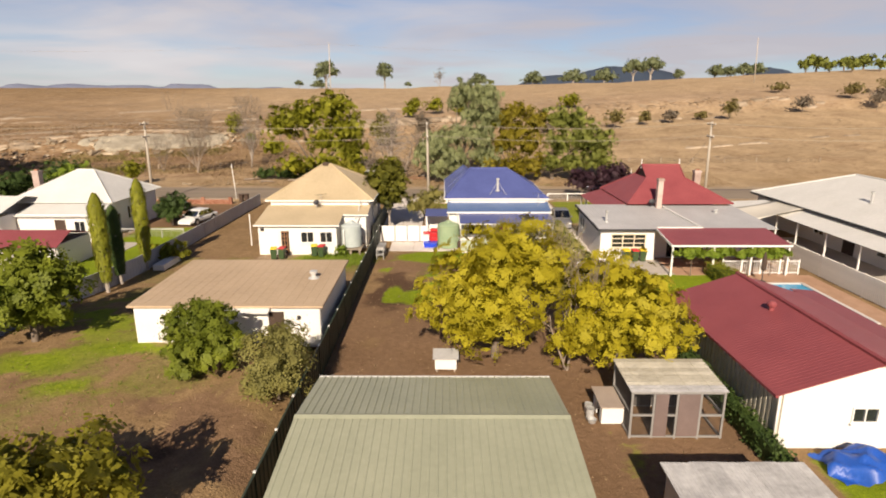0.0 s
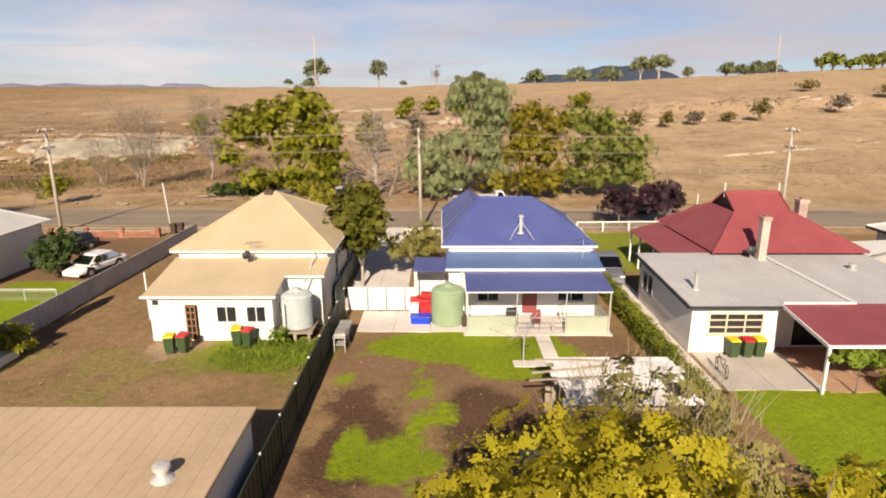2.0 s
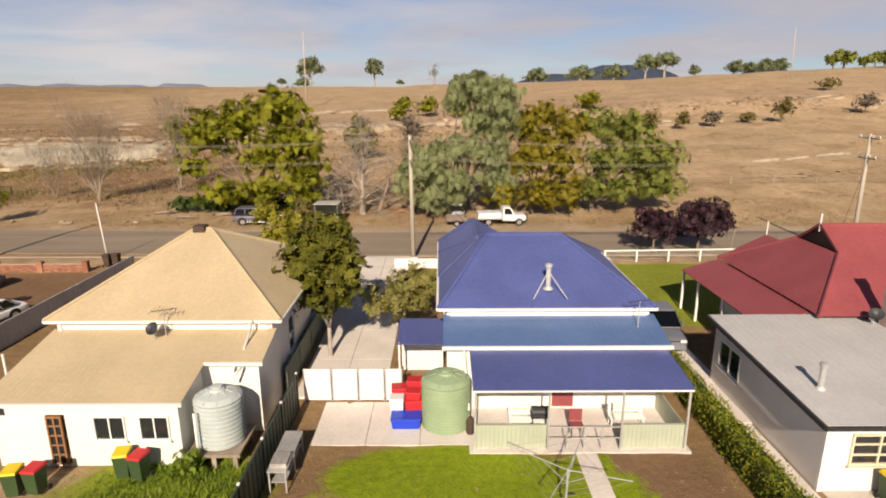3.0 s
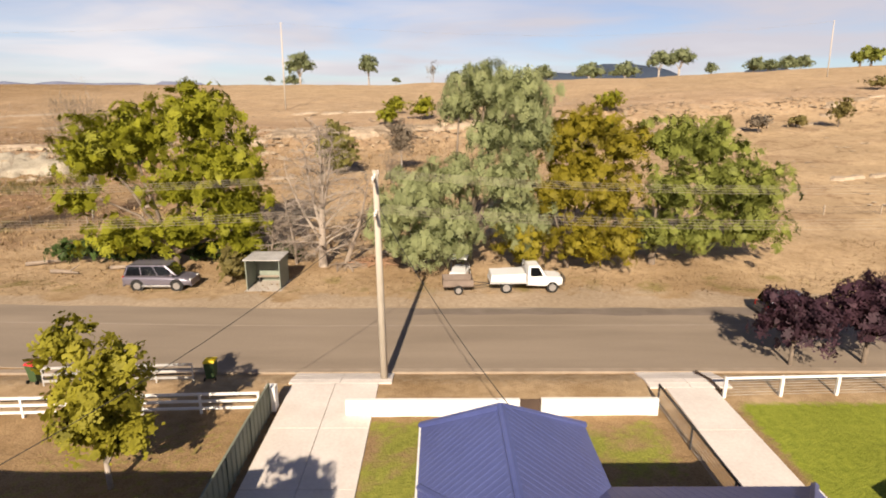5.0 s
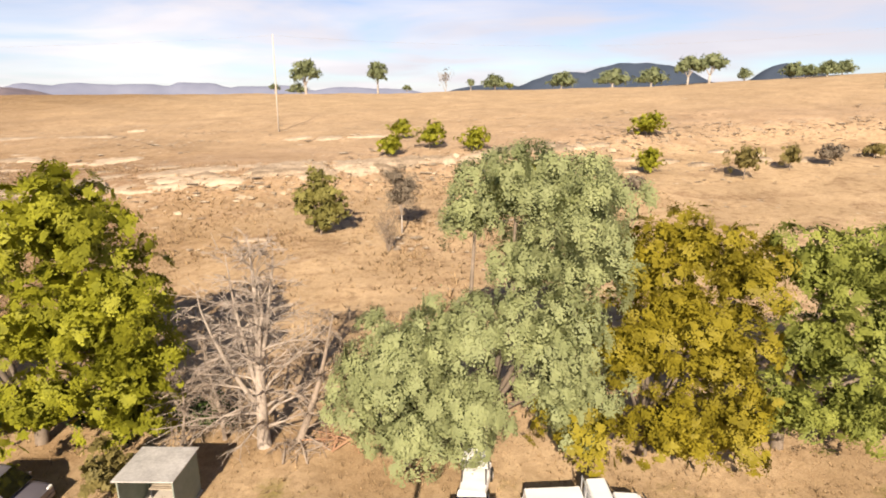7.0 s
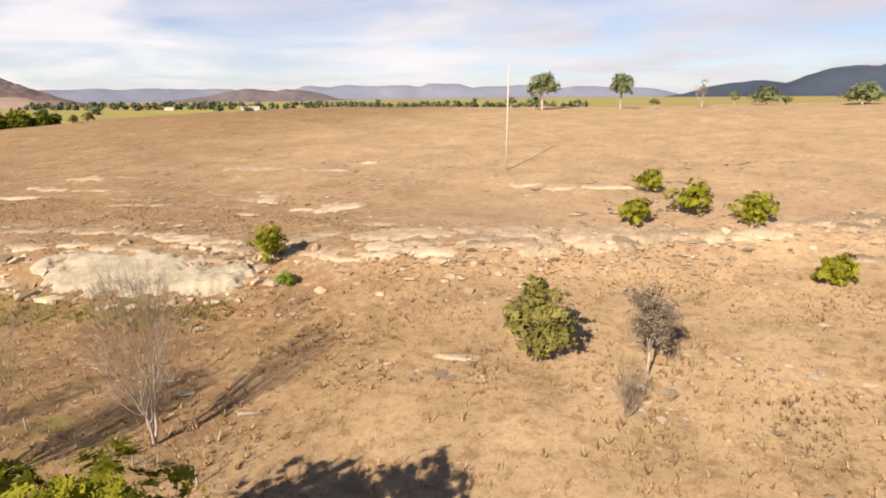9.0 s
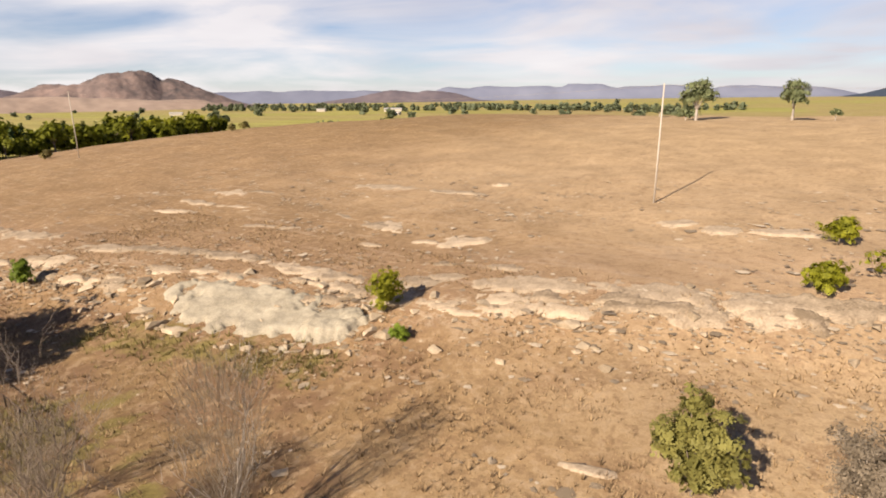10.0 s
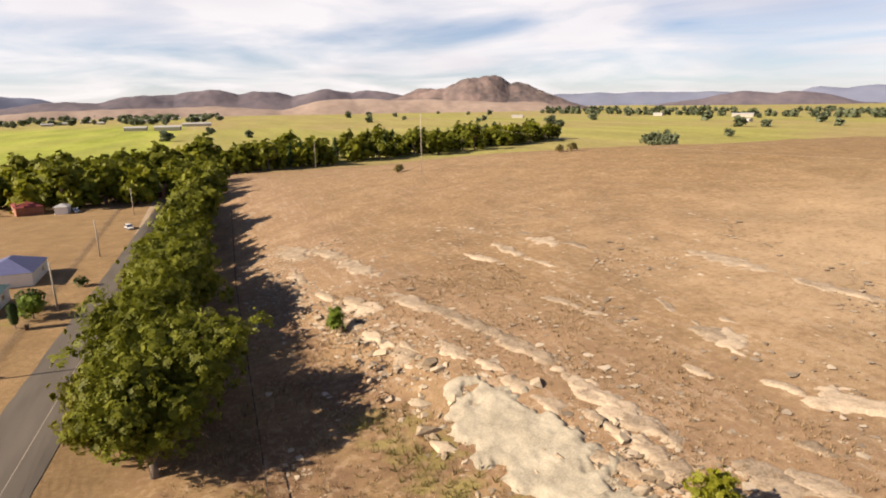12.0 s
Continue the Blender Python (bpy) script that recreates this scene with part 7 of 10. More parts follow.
Shape().sheet([(-52, 49.0, 2.7), (-38.9, 49.0, 2.7), (-38.9, 53.5, 4.0), (-52, 53.5, 4.0)]).sheet([(-38.9, 58.5, 2.9), (-52, 58.5, 2.9), (-52, 53.5, 4.0), (-38.9, 53.5, 4.0)]).make("wing_roof", WHITE_ROOF, L)
Shape().sheet([(-52, 46.6, 2.2), (-36.2, 46.6, 2.2), (-38.9, 49.1, 2.75), (-52, 49.1, 2.75)]).make("wing_verandah_roof", WHITE_ROOF, L)
wall(L, "x", 49.2, -52, -38.95, 0, 2.65, WHITE_WALL, [(-41.5, -40.4, 0.1, 2.1)])
wall(L, "y", -38.95, 49.27, 51.73, 0, 2.7, WHITE_WALL)
for px in (-36.6, -40.5, -44.5, -48.5):
    Shape().box(px - 0.05, px + 0.05, 46.7, 46.8, 0, 2.2).make("verandah_post", WHITE_TRIM, L)
chimney(-44.5, 63.5, 2.5, 5.2, 0.7, "brick chimney behind the pale roof")
t = thing("red_roofed_shed", (-32.5, 44, 0), "small shed with a low red steel roof", "shed")
wall(t, "x", 42.6, -36.5, -29.4, 0, 2.0, GREY_WALL)
wall(t, "y", -29.4, 42.67, 46.9, 0, 2.0, GREY_WALL)
wall(t, "x", 46.9, -36.5, -29.4, 0, 2.0, GREY_WALL)
wall(t, "y", -36.5, 42.67, 46.83, 0, 2.0, GREY_WALL)
Shape().sheet([(-36.9, 42.2, 2.0), (-29.0, 42.2, 2.0), (-29.4, 44.8, 2.75), (-36.9, 44.8, 2.75)]).sheet([(-29.0, 47.3, 2.0), (-36.9, 47.3, 2.0), (-36.9, 44.8, 2.75), (-29.4, 44.8, 2.75)]).make("roof", RED_ROOF, t)

# garage with the red roof
G = thing("red_roofed_garage", (16, 24.5, 0), "cream garage with ribbed side walls and a red gable roof", "garage")
cream = material("cream_ribbed_steel", (0.56, 0.52, 0.42), 0.55, var=0.08)
Shape().box(12.65, 12.72, 19.75, 30.2, 0, 2.4).make("side_wall", cream, G)
rib_mesh = Shape().box(-0.025, 0.025, -0.07, 0.07, 0, 2.38).make("rib", cream, None)
rib_mesh.parent, rib_mesh.location = G, (12.625 - G.location.x, 19.97 - G.location.y, -G.location.z)
for i in range(1, 32):
    o = new("rib", rib_mesh.data)
    o.parent, o.location = G, (12.625 - G.location.x, 19.97 + 0.32 * i - G.location.y, -G.location.z)
wall(G, "x", 19.75, 12.73, 19.6, 0, 2.4, WHITE_WALL, [(15.35, 16.35, 1.1, 1.75)])
wall(G, "x", 30.2, 12.73, 19.6, 0, 2.4, WHITE_WALL)
wall(G, "y", 19.6, 19.75, 30.2, 0, 2.4, WHITE_WALL)
window(G, "x", 19.7, -1, 15.35, 16.35, 1.1, 1.75, 2)
for yy in (19.75, 30.2):
    Shape().add([(12.7, yy - 0.06, 2.4), (19.6, yy - 0.06, 2.4), (16.1, yy - 0.06, 3.55), (12.7, yy + 0.06, 2.4), (19.6, yy + 0.06, 2.4), (16.1, yy + 0.06, 3.55)], [(0, 1, 2), (5, 4, 3), (0, 2, 5, 3), (1, 4, 5, 2), (0, 3, 4, 1)]).make("gable_wall", WHITE_WALL, G)
Shape().sheet([(12.35, 30.5, 2.38), (12.35, 19.4, 2.38), (16.1, 19.4, 3.62), (16.1, 30.5, 3.62)], 0.2, 0.005, 0.05).sheet([(19.9, 19.4, 2.38), (19.9, 30.5, 2.38), (16.1, 30.5, 3.62), (16.1, 19.4, 3.62)], 0.2, 0.005, 0.05).make("roof", RED_ROOF, G)
s = Shape()
ridge_cap(s, (16.1, 19.38, 3.63), (16.1, 30.52, 3.63), 0.12)
s.make("ridge_capping", RED_ROOF, G)
s = Shape()
gutter(s, (12.3, 19.4, 2.32), (12.3, 30.5, 2.32))
s.make("gutter", RED_ROOF, G)
pipe(G, [(12.6, 19.7, 2.3), (12.6, 19.7, 0)], 0.045, WHITE_TRIM, "downpipe")
t = thing("roof_ventilator", (15.3, 25.6, 3.4), "small red roof ventilator on the garage", "ventilator")
Shape().rings(15.3, 25.6, [(0.12, 3.3), (0.12, 3.5), (0.2, 3.55), (0.22, 3.68), (0.1, 3.8)], 12).make("cowl", RED_ROOF, t)

# low carport on the pool side of the garage
t = thing("red_roofed_carport", (21, 26, 0), "low lean-to with a dark red steel roof beside the garage", "carport")
Shape().sheet([(19.95, 19.6, 2.28), (21.85, 19.6, 1.9), (21.85, 32.6, 1.9), (19.95, 31.9, 2.28)], 0.2, 0.005, 0.05).make("roof", RED_ROOF, t)
for yy in (20.0, 24.0, 28.0, 32.2):
    Shape().box(21.7, 21.78, yy - 0.04, yy + 0.04, -0.1, 1.88).make("post", WHITE_TRIM, t)
Shape().beam((21.74, 19.7, 1.84), (21.74, 32.4, 1.84), 0.05, 0.1).make("beam", WHITE_TRIM, t)

# green-roofed shed under the first view
S = thing("green_roofed_shed", (-0.2, 14, 0), "steel shed with a pale green ribbed gable roof", "shed")
sheet_green = material("green_wall_sheet", (0.40, 0.43, 0.34), 0.55, var=0.08)
wall(S, "x", 19.5, -4.2, 3.75, 0, 2.85, sheet_green)
wall(S, "x", 8.3, -4.2, 3.75, 0, 2.85, sheet_green)
wall(S, "y", -4.2, 8.3, 19.5, 0, 2.85, sheet_green)
wall(S, "y", 3.75, 8.3, 19.5, 0, 2.85, sheet_green)
Shape().sheet([(4.0, 19.75, 2.92), (-4.5, 19.75, 2.92), (-4.5, 16.2, 3.42), (4.0, 16.2, 3.42)], 0.24, 0.03, 0.06).make("far_roof", GREEN_ROOF, S)
Shape().sheet([(-4.5, 8.0, 2.5), (4.0, 8.0, 2.5), (4.0, 16.2, 3.42), (-4.5, 16.2, 3.42)], 0.24, 0.02, 0.06).make("near_roof", GREEN_ROOF, S)
Shape().add([(-4.5, 16.35, 3.42), (4.0, 16.35, 3.42), (4.0, 16.2, 3.47), (-4.5, 16.2, 3.47), (-4.5, 16.05, 3.42), (4.0, 16.05, 3.42)], [(0, 1, 2, 3), (3, 2, 5, 4), (4, 5, 1, 0), (0, 3, 4), (1, 5, 2)]).make("ridge_capping", GREEN_ROOF, S)
s = Shape()
s.beam((-4.5, 19.78, 2.88), (4.0, 19.78, 2.88), 0.1, 0.1)
s.make("gutter", WHITE_TRIM, S)

T = thing("tin_shed", (8.8, 12.5, 0), "old shed with a patched galvanised flat roof", "shed")
wall(T, "x", 15.3, 6.8, 10.9, 0, 2.2, ZINC)
wall(T, "x", 9.6, 6.8, 10.9, 0, 2.2, ZINC)
wall(T, "y", 6.85, 9.67, 15.23, 0, 2.2, ZINC)
wall(T, "y", 10.85, 9.67, 15.23, 0, 2.2, ZINC)
r = random.Random(3)
for i in range(5):
    x0 = 6.6 + i * 0.86
    Shape().sheet([(x0, 9.4, 2.2 + 0.012 * (i % 2)), (x0 + 0.9, 9.4, 2.2 + 0.012 * (i % 2)), (x0 + 0.9, 15.5 + r.uniform(-0.05, 0.05), 2.3 + 0.012 * (i % 2)), (x0, 15.5, 2.3 + 0.012 * (i % 2))], 0.11, 0.012, 0.04, 0.012).make("roof_sheet", TIN_WHITE, T)


# ---- fences and paving ----
def flat_pad(name, x0, x1, y0, y1, mat, label, category="paving", top=0.04, cuts=(1, 1), kind="structure"):
    """Concrete poured in bays, with open joints between them."""
    nx, ny = cuts
    root = thing(name, ((x0 + x1) / 2, (y0 + y1) / 2, gz((x0 + x1) / 2, (y0 + y1) / 2)), label, category, kind=kind)
    for i in range(nx):
        for j in range(ny):
            a0, a1 = x0 + (x1 - x0) * i / nx + 0.012, x0 + (x1 - x0) * (i + 1) / nx - 0.012
            b0, b1 = y0 + (y1 - y0) * j / ny + 0.012, y0 + (y1 - y0) * (j + 1) / ny - 0.012
            z = [gz(a, b) + top for a, b in ((a0, b0), (a1, b0), (a1, b1), (a0, b1))]
            s = Shape().add([(a0, b0, z[0]), (a1, b0, z[1]), (a1, b1, z[2]), (a0, b1, z[3]), (a0, b0, z[0] - 0.3), (a1, b0, z[1] - 0.3), (a1, b1, z[2] - 0.3), (a0, b1, z[3] - 0.3)],
                            [(0, 1, 2, 3), (0, 4, 5, 1), (1, 5, 6, 2), (2, 6, 7, 3), (3, 7, 4, 0)])
            s.make("slab", mat, root)
    return root


flat_pad("driveway", -6.2, -2.2, 52.2, 74.7, WHITE_CONCRETE, "pale concrete driveway beside the blue-roofed house", cuts=(2, 6), top=0.07)
flat_pad("drive_apron", -6.4, -1.6, 74.7, 76.3, WHITE_CONCRETE, "sloping concrete apron from the drive to the street", cuts=(2, 4), top=0.07)
flat_pad("driveway", 10.9, 13.1, 50.0, 74.2, WHITE_CONCRETE, "pale concrete driveway beside the hedge", cuts=(1, 7), top=0.07)
flat_pad("drive_apron", 10.2, 14.0, 74.2, 76.4, WHITE_CONCRETE, "flared concrete apron where the drive meets the street", cuts=(2, 5), top=0.07)
flat_pad("patio", -4.7, 1.5, 48.6, 51.8, WHITE_CONCRETE, "pale concrete patio beside the water tank", cuts=(3, 1))
flat_pad("garden_path", 5.2, 6.0, 44.4, 48.1, WHITE_CONCRETE, "narrow concrete garden path", cuts=(1, 3), top=0.035)
flat_pad("hoist_pad", 3.6, 5.2, 44.25, 44.95, WHITE_CONCRETE, "small concrete pad under the clothes hoist", cuts=(2, 1))
flat_pad("rear_patio", 12.9, 17.4, 41.9, 46.0, CONCRETE, "concrete patio behind the grey house", cuts=(2, 2))
flat_pad("verandah_paving", 17.4, 26.4, 41.7, 46.5, PAVER, "brown paving under the red verandah", cuts=(9, 5), top=0.03)
flat_pad("side_path", 11.45, 12.7, 42.0, 50.0, WHITE_CONCRETE, "concrete side path along the grey wall", cuts=(1, 4))
flat_pad("front_path", 3.9, 4.8, 65.2, 72.0, CONCRETE, "concrete path from the front gate", cuts=(1, 4))
flat_pad("slab_floor", 2.8, 7.0, 36.5, 37.4, CONCRETE, "broken concrete strip beside the timber shelter", cuts=(3, 1), top=0.03)
flat_pad("side_yard_paving", -30, -27.6, 47.0, 51.6, CONCRETE, "grey paving behind the white cottage", cuts=(1, 2))

# pool terrace
root = thing("pool_paving", (24, 37, 0), "orange paving round the swimming pool", "paving", kind="structure")
for x0, x1, y0, y1 in ((20.9, 27.3, 39.6, 41.6), (20.9, 22.1, 30.9, 39.6), (25.6, 27.3, 30.9, 39.6)):
    Shape().box(x0, x1, y0, y1, -0.2, 0.05).make("slab", PAVER, root)
pool = thing("swimming_pool", (23.85, 36, 0), "blue swimming pool with a pale coping", "pool")
s = Shape().box(22.1, 25.6, 32.0, 39.6, -1.2, -1.1)
s.make("basin_floor", POOL_TILE, pool)
Shape().box(22.12, 25.58, 32.02, 39.58, -1.1, 0.02).make("water", material("pool_water_surface", (0.03, 0.30, 0.58), 0.08, var=0.12, scale=1.2, fine=5, bump=0.3, other=(0.06, 0.42, 0.68), spec=0.5), pool, "bright blue water")
for x0, x1, y0, y1 in ((22.0, 22.25, 32.0, 39.6), (25.45, 25.7, 32.0, 39.6), (22.0, 25.7, 39.5, 39.75)):
    Shape().box(x0, x1, y0, y1, 0.03, 0.09).make("coping", WHITE_CONCRETE, pool)
t = thing("pool_umbrella", (22.9, 38.9, 0.05), "folded dark pool umbrella on a stand", "umbrella")
Shape().rings(22.9, 40.0, [(0.25, 0.05), (0.25, 0.12), (0.03, 0.14), (0.03, 2.2)], 12).make("pole", DARK_STEEL, t)
Shape().rings(22.9, 40.0, [(0.12, 0.9), (0.2, 1.1), (0.14, 1.8), (0.04, 2.25)], 9).make("folded_cloth", DARK_WOOD, t)


def picket_fence(a, b, h, mat, label, gap=0.12, name="picket_fence", post=2.4, wide=0.05):
    a, b = Vector((*a, 0)), Vector((*b, 0))
    n = max(1, round((b - a).length / post))
    d = (b - a).normalized()
    t = thing(name, (a.x, a.y, gz(a.x, a.y)), label, "fence")
    for i in range(n + 1):
        p = a.lerp(b, i / n)
        z = gz(p.x, p.y)
        Shape().box(p.x - 0.04, p.x + 0.04, p.y - 0.04, p.y + 0.04, z - 0.2, z + h + 0.06).make("post", mat, t)
    for zz in (0.15, h - 0.1):
        s = Shape()
        s.beam((a.x, a.y, gz(a.x, a.y) + zz), (b.x, b.y, gz(b.x, b.y) + zz), 0.035, 0.05)
        s.make("rail", mat, t)
    k = int((b - a).length / gap)
    mesh = None
    for i in range(k):
        p = a.lerp(b, (i + 0.5) / k)
        z = gz(p.x, p.y)
        if mesh is None:
            first = Shape().box(-wide / 2, wide / 2, -wide / 2, wide / 2, 0.05, h)
            mesh = bpy.data.meshes.new("picket")
            mesh.from_pydata(first.v, [], first.f)
            mesh.materials.append(mat)
        o = new("picket", mesh)
        o.parent = t
        o.location = (p.x - a.x, p.y - a.y, z - gz(a.x, a.y))
    return t


def sheet_fence(a, b, h, mat, label, name="steel_fence", bay=2.4, cap=None, base=0.0):
    """Ribbed steel sheets between posts, with a capping rail."""
    a, b = Vector((*a, 0)), Vector((*b, 0))
    n = max(1, round((b - a).length / bay))
    d = (b - a).normalized()
    side = Vector((-d.y, d.x, 0))
    t = thing(name, (a.x, a.y, gz(a.x, a.y)), label, "fence")
    for i in range(n):
        p, q = a.lerp(b, i / n), a.lerp(b, (i + 1) / n)
        zp, zq = gz(p.x, p.y), gz(q.x, q.y)
        s = Shape()
        k = 12
        for j in range(2 * k + 2):
            f = min(1.0, max(0.0, ((j + 1) // 2 + (0.12 if j % 2 == 0 else -0.12)) / k))
            u = p.lerp(q, f)
            off = side * (0.025 if (j // 2) % 2 else -0.01)
            zu = zp + (zq - zp) * f
            s.v += [tuple(u + o + Vector((0, 0, zu + e))) for o, e in ((off, base), (off, h), (off - side * 0.012, h), (off - side * 0.012, base))]
        for j in range(2 * k + 1):
            c = 4 * j
            s.f += [(c + e, c + 4 + e, c + 4 + (e + 1) % 4, c + (e + 1) % 4) for e in range(4)]
        s.make("fence_sheet", mat, t)
        s = Shape()
        s.beam((p.x, p.y, zp + h + 0.02), (q.x, q.y, zq + h + 0.02), 0.07, 0.05)
        s.make("top_rail", mat, t)
    for i in range(n + 1):
        p = a.lerp(b, i / n)
        z = gz(p.x, p.y)
        post = Shape().box(p.x - 0.035, p.x + 0.035, p.y - 0.035, p.y + 0.035, z - 0.2, z + h + 0.03).make("post", mat, t)
        if cap:
            Shape().box(p.x - 0.045, p.x + 0.045, p.y - 0.045, p.y + 0.045, z + h + 0.05, z + h + 0.1).make("post_cap", cap, post)
    return t


sheet_fence((-5.75, 4.0), (-5.75, 51.2), 1.65, FENCE_GREEN, "long dark green ribbed steel fence between two yards", cap=PLASTIC_WHITE)
for g0, g1 in ((-5.62, -4.5), (-4.4, -3.36), (-3.26, -2.22), (-2.12, -1.45)):
    t = thing("drive_gate", (g0, 51.95, 0), "white ribbed steel gate panel across the drive", "gate", "drive gates")
    Shape().sheet([(g0 + 0.03, 51.93, 0.1), (g1 - 0.03, 51.93, 0.1), (g1 - 0.03, 51.93, 1.48), (g0 + 0.03, 51.93, 1.48)], 0.14, 0.012, 0.05, 0.012).make("panel", WHITE_TRIM, t)
    for z in (0.1, 1.5):
        Shape().box(g0, g1, 51.92, 51.97, z - 0.025, z + 0.025).make("rail", WHITE_TRIM, t)
    for px in (g0, g1):
        Shape().box(px - 0.03, px + 0.03, 51.91, 51.98, 0.02, 1.54).make("stile", FENCE_GREY, t)
sheet_fence((-6.5, 52.4), (-6.5, 72.2), 1.35, material("grey_green_fence", (0.20, 0.22, 0.17), 0.6, var=0.1), "grey-green steel fence along the concrete drive")
sheet_fence((-22.9, 30.0), (-22.7, 71.0), 1.3, FENCE_GREY, "long pale grey steel fence between two yards")
# the shaded stretch has its shade put into a darker, bluer colour
sheet_fence((-23.1, 8.0), (-23.1, 30.0), 1.3, material("shade_blue_fence", (0.16, 0.20, 0.30), 0.6), "steel fence in shade, coloured a darker blue-grey for it")
picket_fence((20.9, 41.9), (26.6, 41.9), 1.15, WHITE_TRIM, "white pool fence with upright bars", 0.14, "pool_fence", 1.6, 0.03)
picket_fence((27.9, 46.0), (27.9, 30.0), 1.6, material("weathered_white_paling", (0.76, 0.73, 0.68), 0.8), "tall weathered white paling fence", 0.17, "paling_fence", 2.4, 0.10)
picket_fence((12.0, 8.0), (12.0, 17.4), 1.1, DARK_WOOD, "dark timber paling fence", 0.16, "paling_fence", 2.4, 0.10)


def rail_fence(a, b, h, rails, mat, label, post=2.4, name="rail_fence", wire=None, thick=0.09):
    a, b = Vector((*a, 0)), Vector((*b, 0))
    n = max(1, round((b - a).length / post))
    t = thing(name, (a.x, a.y, gz(a.x, a.y)), label, "fence")
    for i in range(n + 1):
        p = a.lerp(b, i / n)
        z = gz(p.x, p.y)
        Shape().box(p.x - thick / 2, p.x + thick / 2, p.y - thick / 2, p.y + thick / 2, z - 0.3, z + h).make("post", mat, t)
    for i in range(n):
        p, q = a.lerp(b, i / n), a.lerp(b, (i + 1) / n)
        zp, zq = gz(p.x, p.y), gz(q.x, q.y)
        for k in range(rails):
            f = h - 0.06 - k * (h - 0.3) / max(1, rails - 1) if rails > 1 else h - 0.06
            Shape().beam((p.x, p.y, zp + f), (q.x, q.y, zq + f), 0.05, 0.11 if rails < 5 else 0.03).make("rail", mat, t)
    if wire:
        for k in range(6):
            f = 0.12 + k * (h - 0.2) / 6
            line = [a.lerp(b, i / n) for i in range(n + 1)]
            Shape().tube([(p.x, p.y, gz(p.x, p.y) + f) for p in line], 0.008, 4).make("wire", wire, t)
    return t


rail_fence((13.2, 73.4), (26.0, 73.9), 1.0, 1, WHITE_TRIM, "white timber rail fence with wire infill", 2.4, "rail_fence", ZINC, 0.12)
rail_fence((-21.5, 71.7), (-7.0, 72.3), 0.95, 3, WHITE_TRIM, "white three-rail timber fence", 2.4)
rail_fence((10.0, 72.7), (10.3, 60.0), 1.05, 1, DARK_STEEL, "wire mesh fence on steel posts beside the drive", 3.0, "mesh_fence", ZINC, 0.06)
rail_fence((13.1, 76.0), (13.2, 73.4), 0.25, 1, DARK_WOOD, "low dark garden edging beside the drive", 1.3, "garden_edging")
rail_fence((-17.6, 74.6), (-10.9, 75.0), 0.95, 3, ZINC, "low galvanised pipe railing on the verge", 1.6, "pipe_railing", None, 0.05)
rail_fence((-252, 114.0), (-150, 110.9), 1.3, 1, DARK_WOOD, "old dark post, rail and wire fence along the slope", 5.0, "farm_fence", DARK_STEEL, 0.18)
rail_fence((-149.9, 110.9), (-60, 110.2), 1.2, 1, DARK_WOOD, "old dark post, rail and wire fence along the slope", 4.0, "farm_fence", DARK_STEEL, 0.14)
rail_fence((-60, 110.2), (70, 109.0), 1.0, 0, TIMBER, "old post and wire farm fence below the slope", 6.0, "farm_fence", DARK_STEEL, 0.09)
rail_fence((-30.8, 53.6), (-24.6, 53.6), 0.9, 1, ZINC, "low wire fence across a side yard", 2.0, "wire_fence", ZINC, 0.05)

# walls to the street
t = thing("front_wall", (3.2, 72, 0), "low white rendered front wall with a brown gate", "wall")
Shape().box(-3.3, 3.95, 71.9, 72.1, -0.2, 0.75).make("wall_panel", WHITE_WALL, t, bevel=0.02)
Shape().box(4.85, 9.75, 71.95, 72.15, -0.2, 0.75).make("wall_panel", WHITE_WALL, t, bevel=0.02)
Shape().box(3.98, 4.82, 72.0, 72.05, 0.05, 0.72).make("gate", DARK_WOOD, t, "brown boarded gate")
t = thing("gate_pier", (-6.5, 72.6, 0), "white gate pier at the drive", "pier")
Shape().box(-6.75, -6.3, 72.3, 72.75, -0.2, 1.1).make("pier", WHITE_WALL, t, bevel=0.02)
BW = thing("brick_wall", (-31, 71.3, 0), "low red brick front wall with piers", "wall", kind="structure")
Shape().box(-36.5, -26.5, 71.25, 71.41, -0.2, 0.62).make("mortar_core", CONCRETE, BW)
brick = Shape().box(-0.112, 0.112, -0.05, 0.05, -0.036, 0.036)
bmesh_data = bpy.data.meshes.new("brick")
bmesh_data.from_pydata(brick.v, [], brick.f)
bmesh_data.materials.append(RED_BRICK)
for course in range(7):
    for i in range(42):
        o = new("brick", bmesh_data)
        o.parent = BW
        o.location = (-36.3 + i * 0.236 + (0.118 if course % 2 else 0) + 31, 71.2 + 0.07 - 71.3, 0.05 + course * 0.086)
for px in (-36.5, -33.2, -29.9, -26.5):
    Shape().box(px - 0.2, px + 0.2, 71.12, 71.52, -0.2, 0.85).make("pier", RED_BRICK, BW, bevel=0.01)


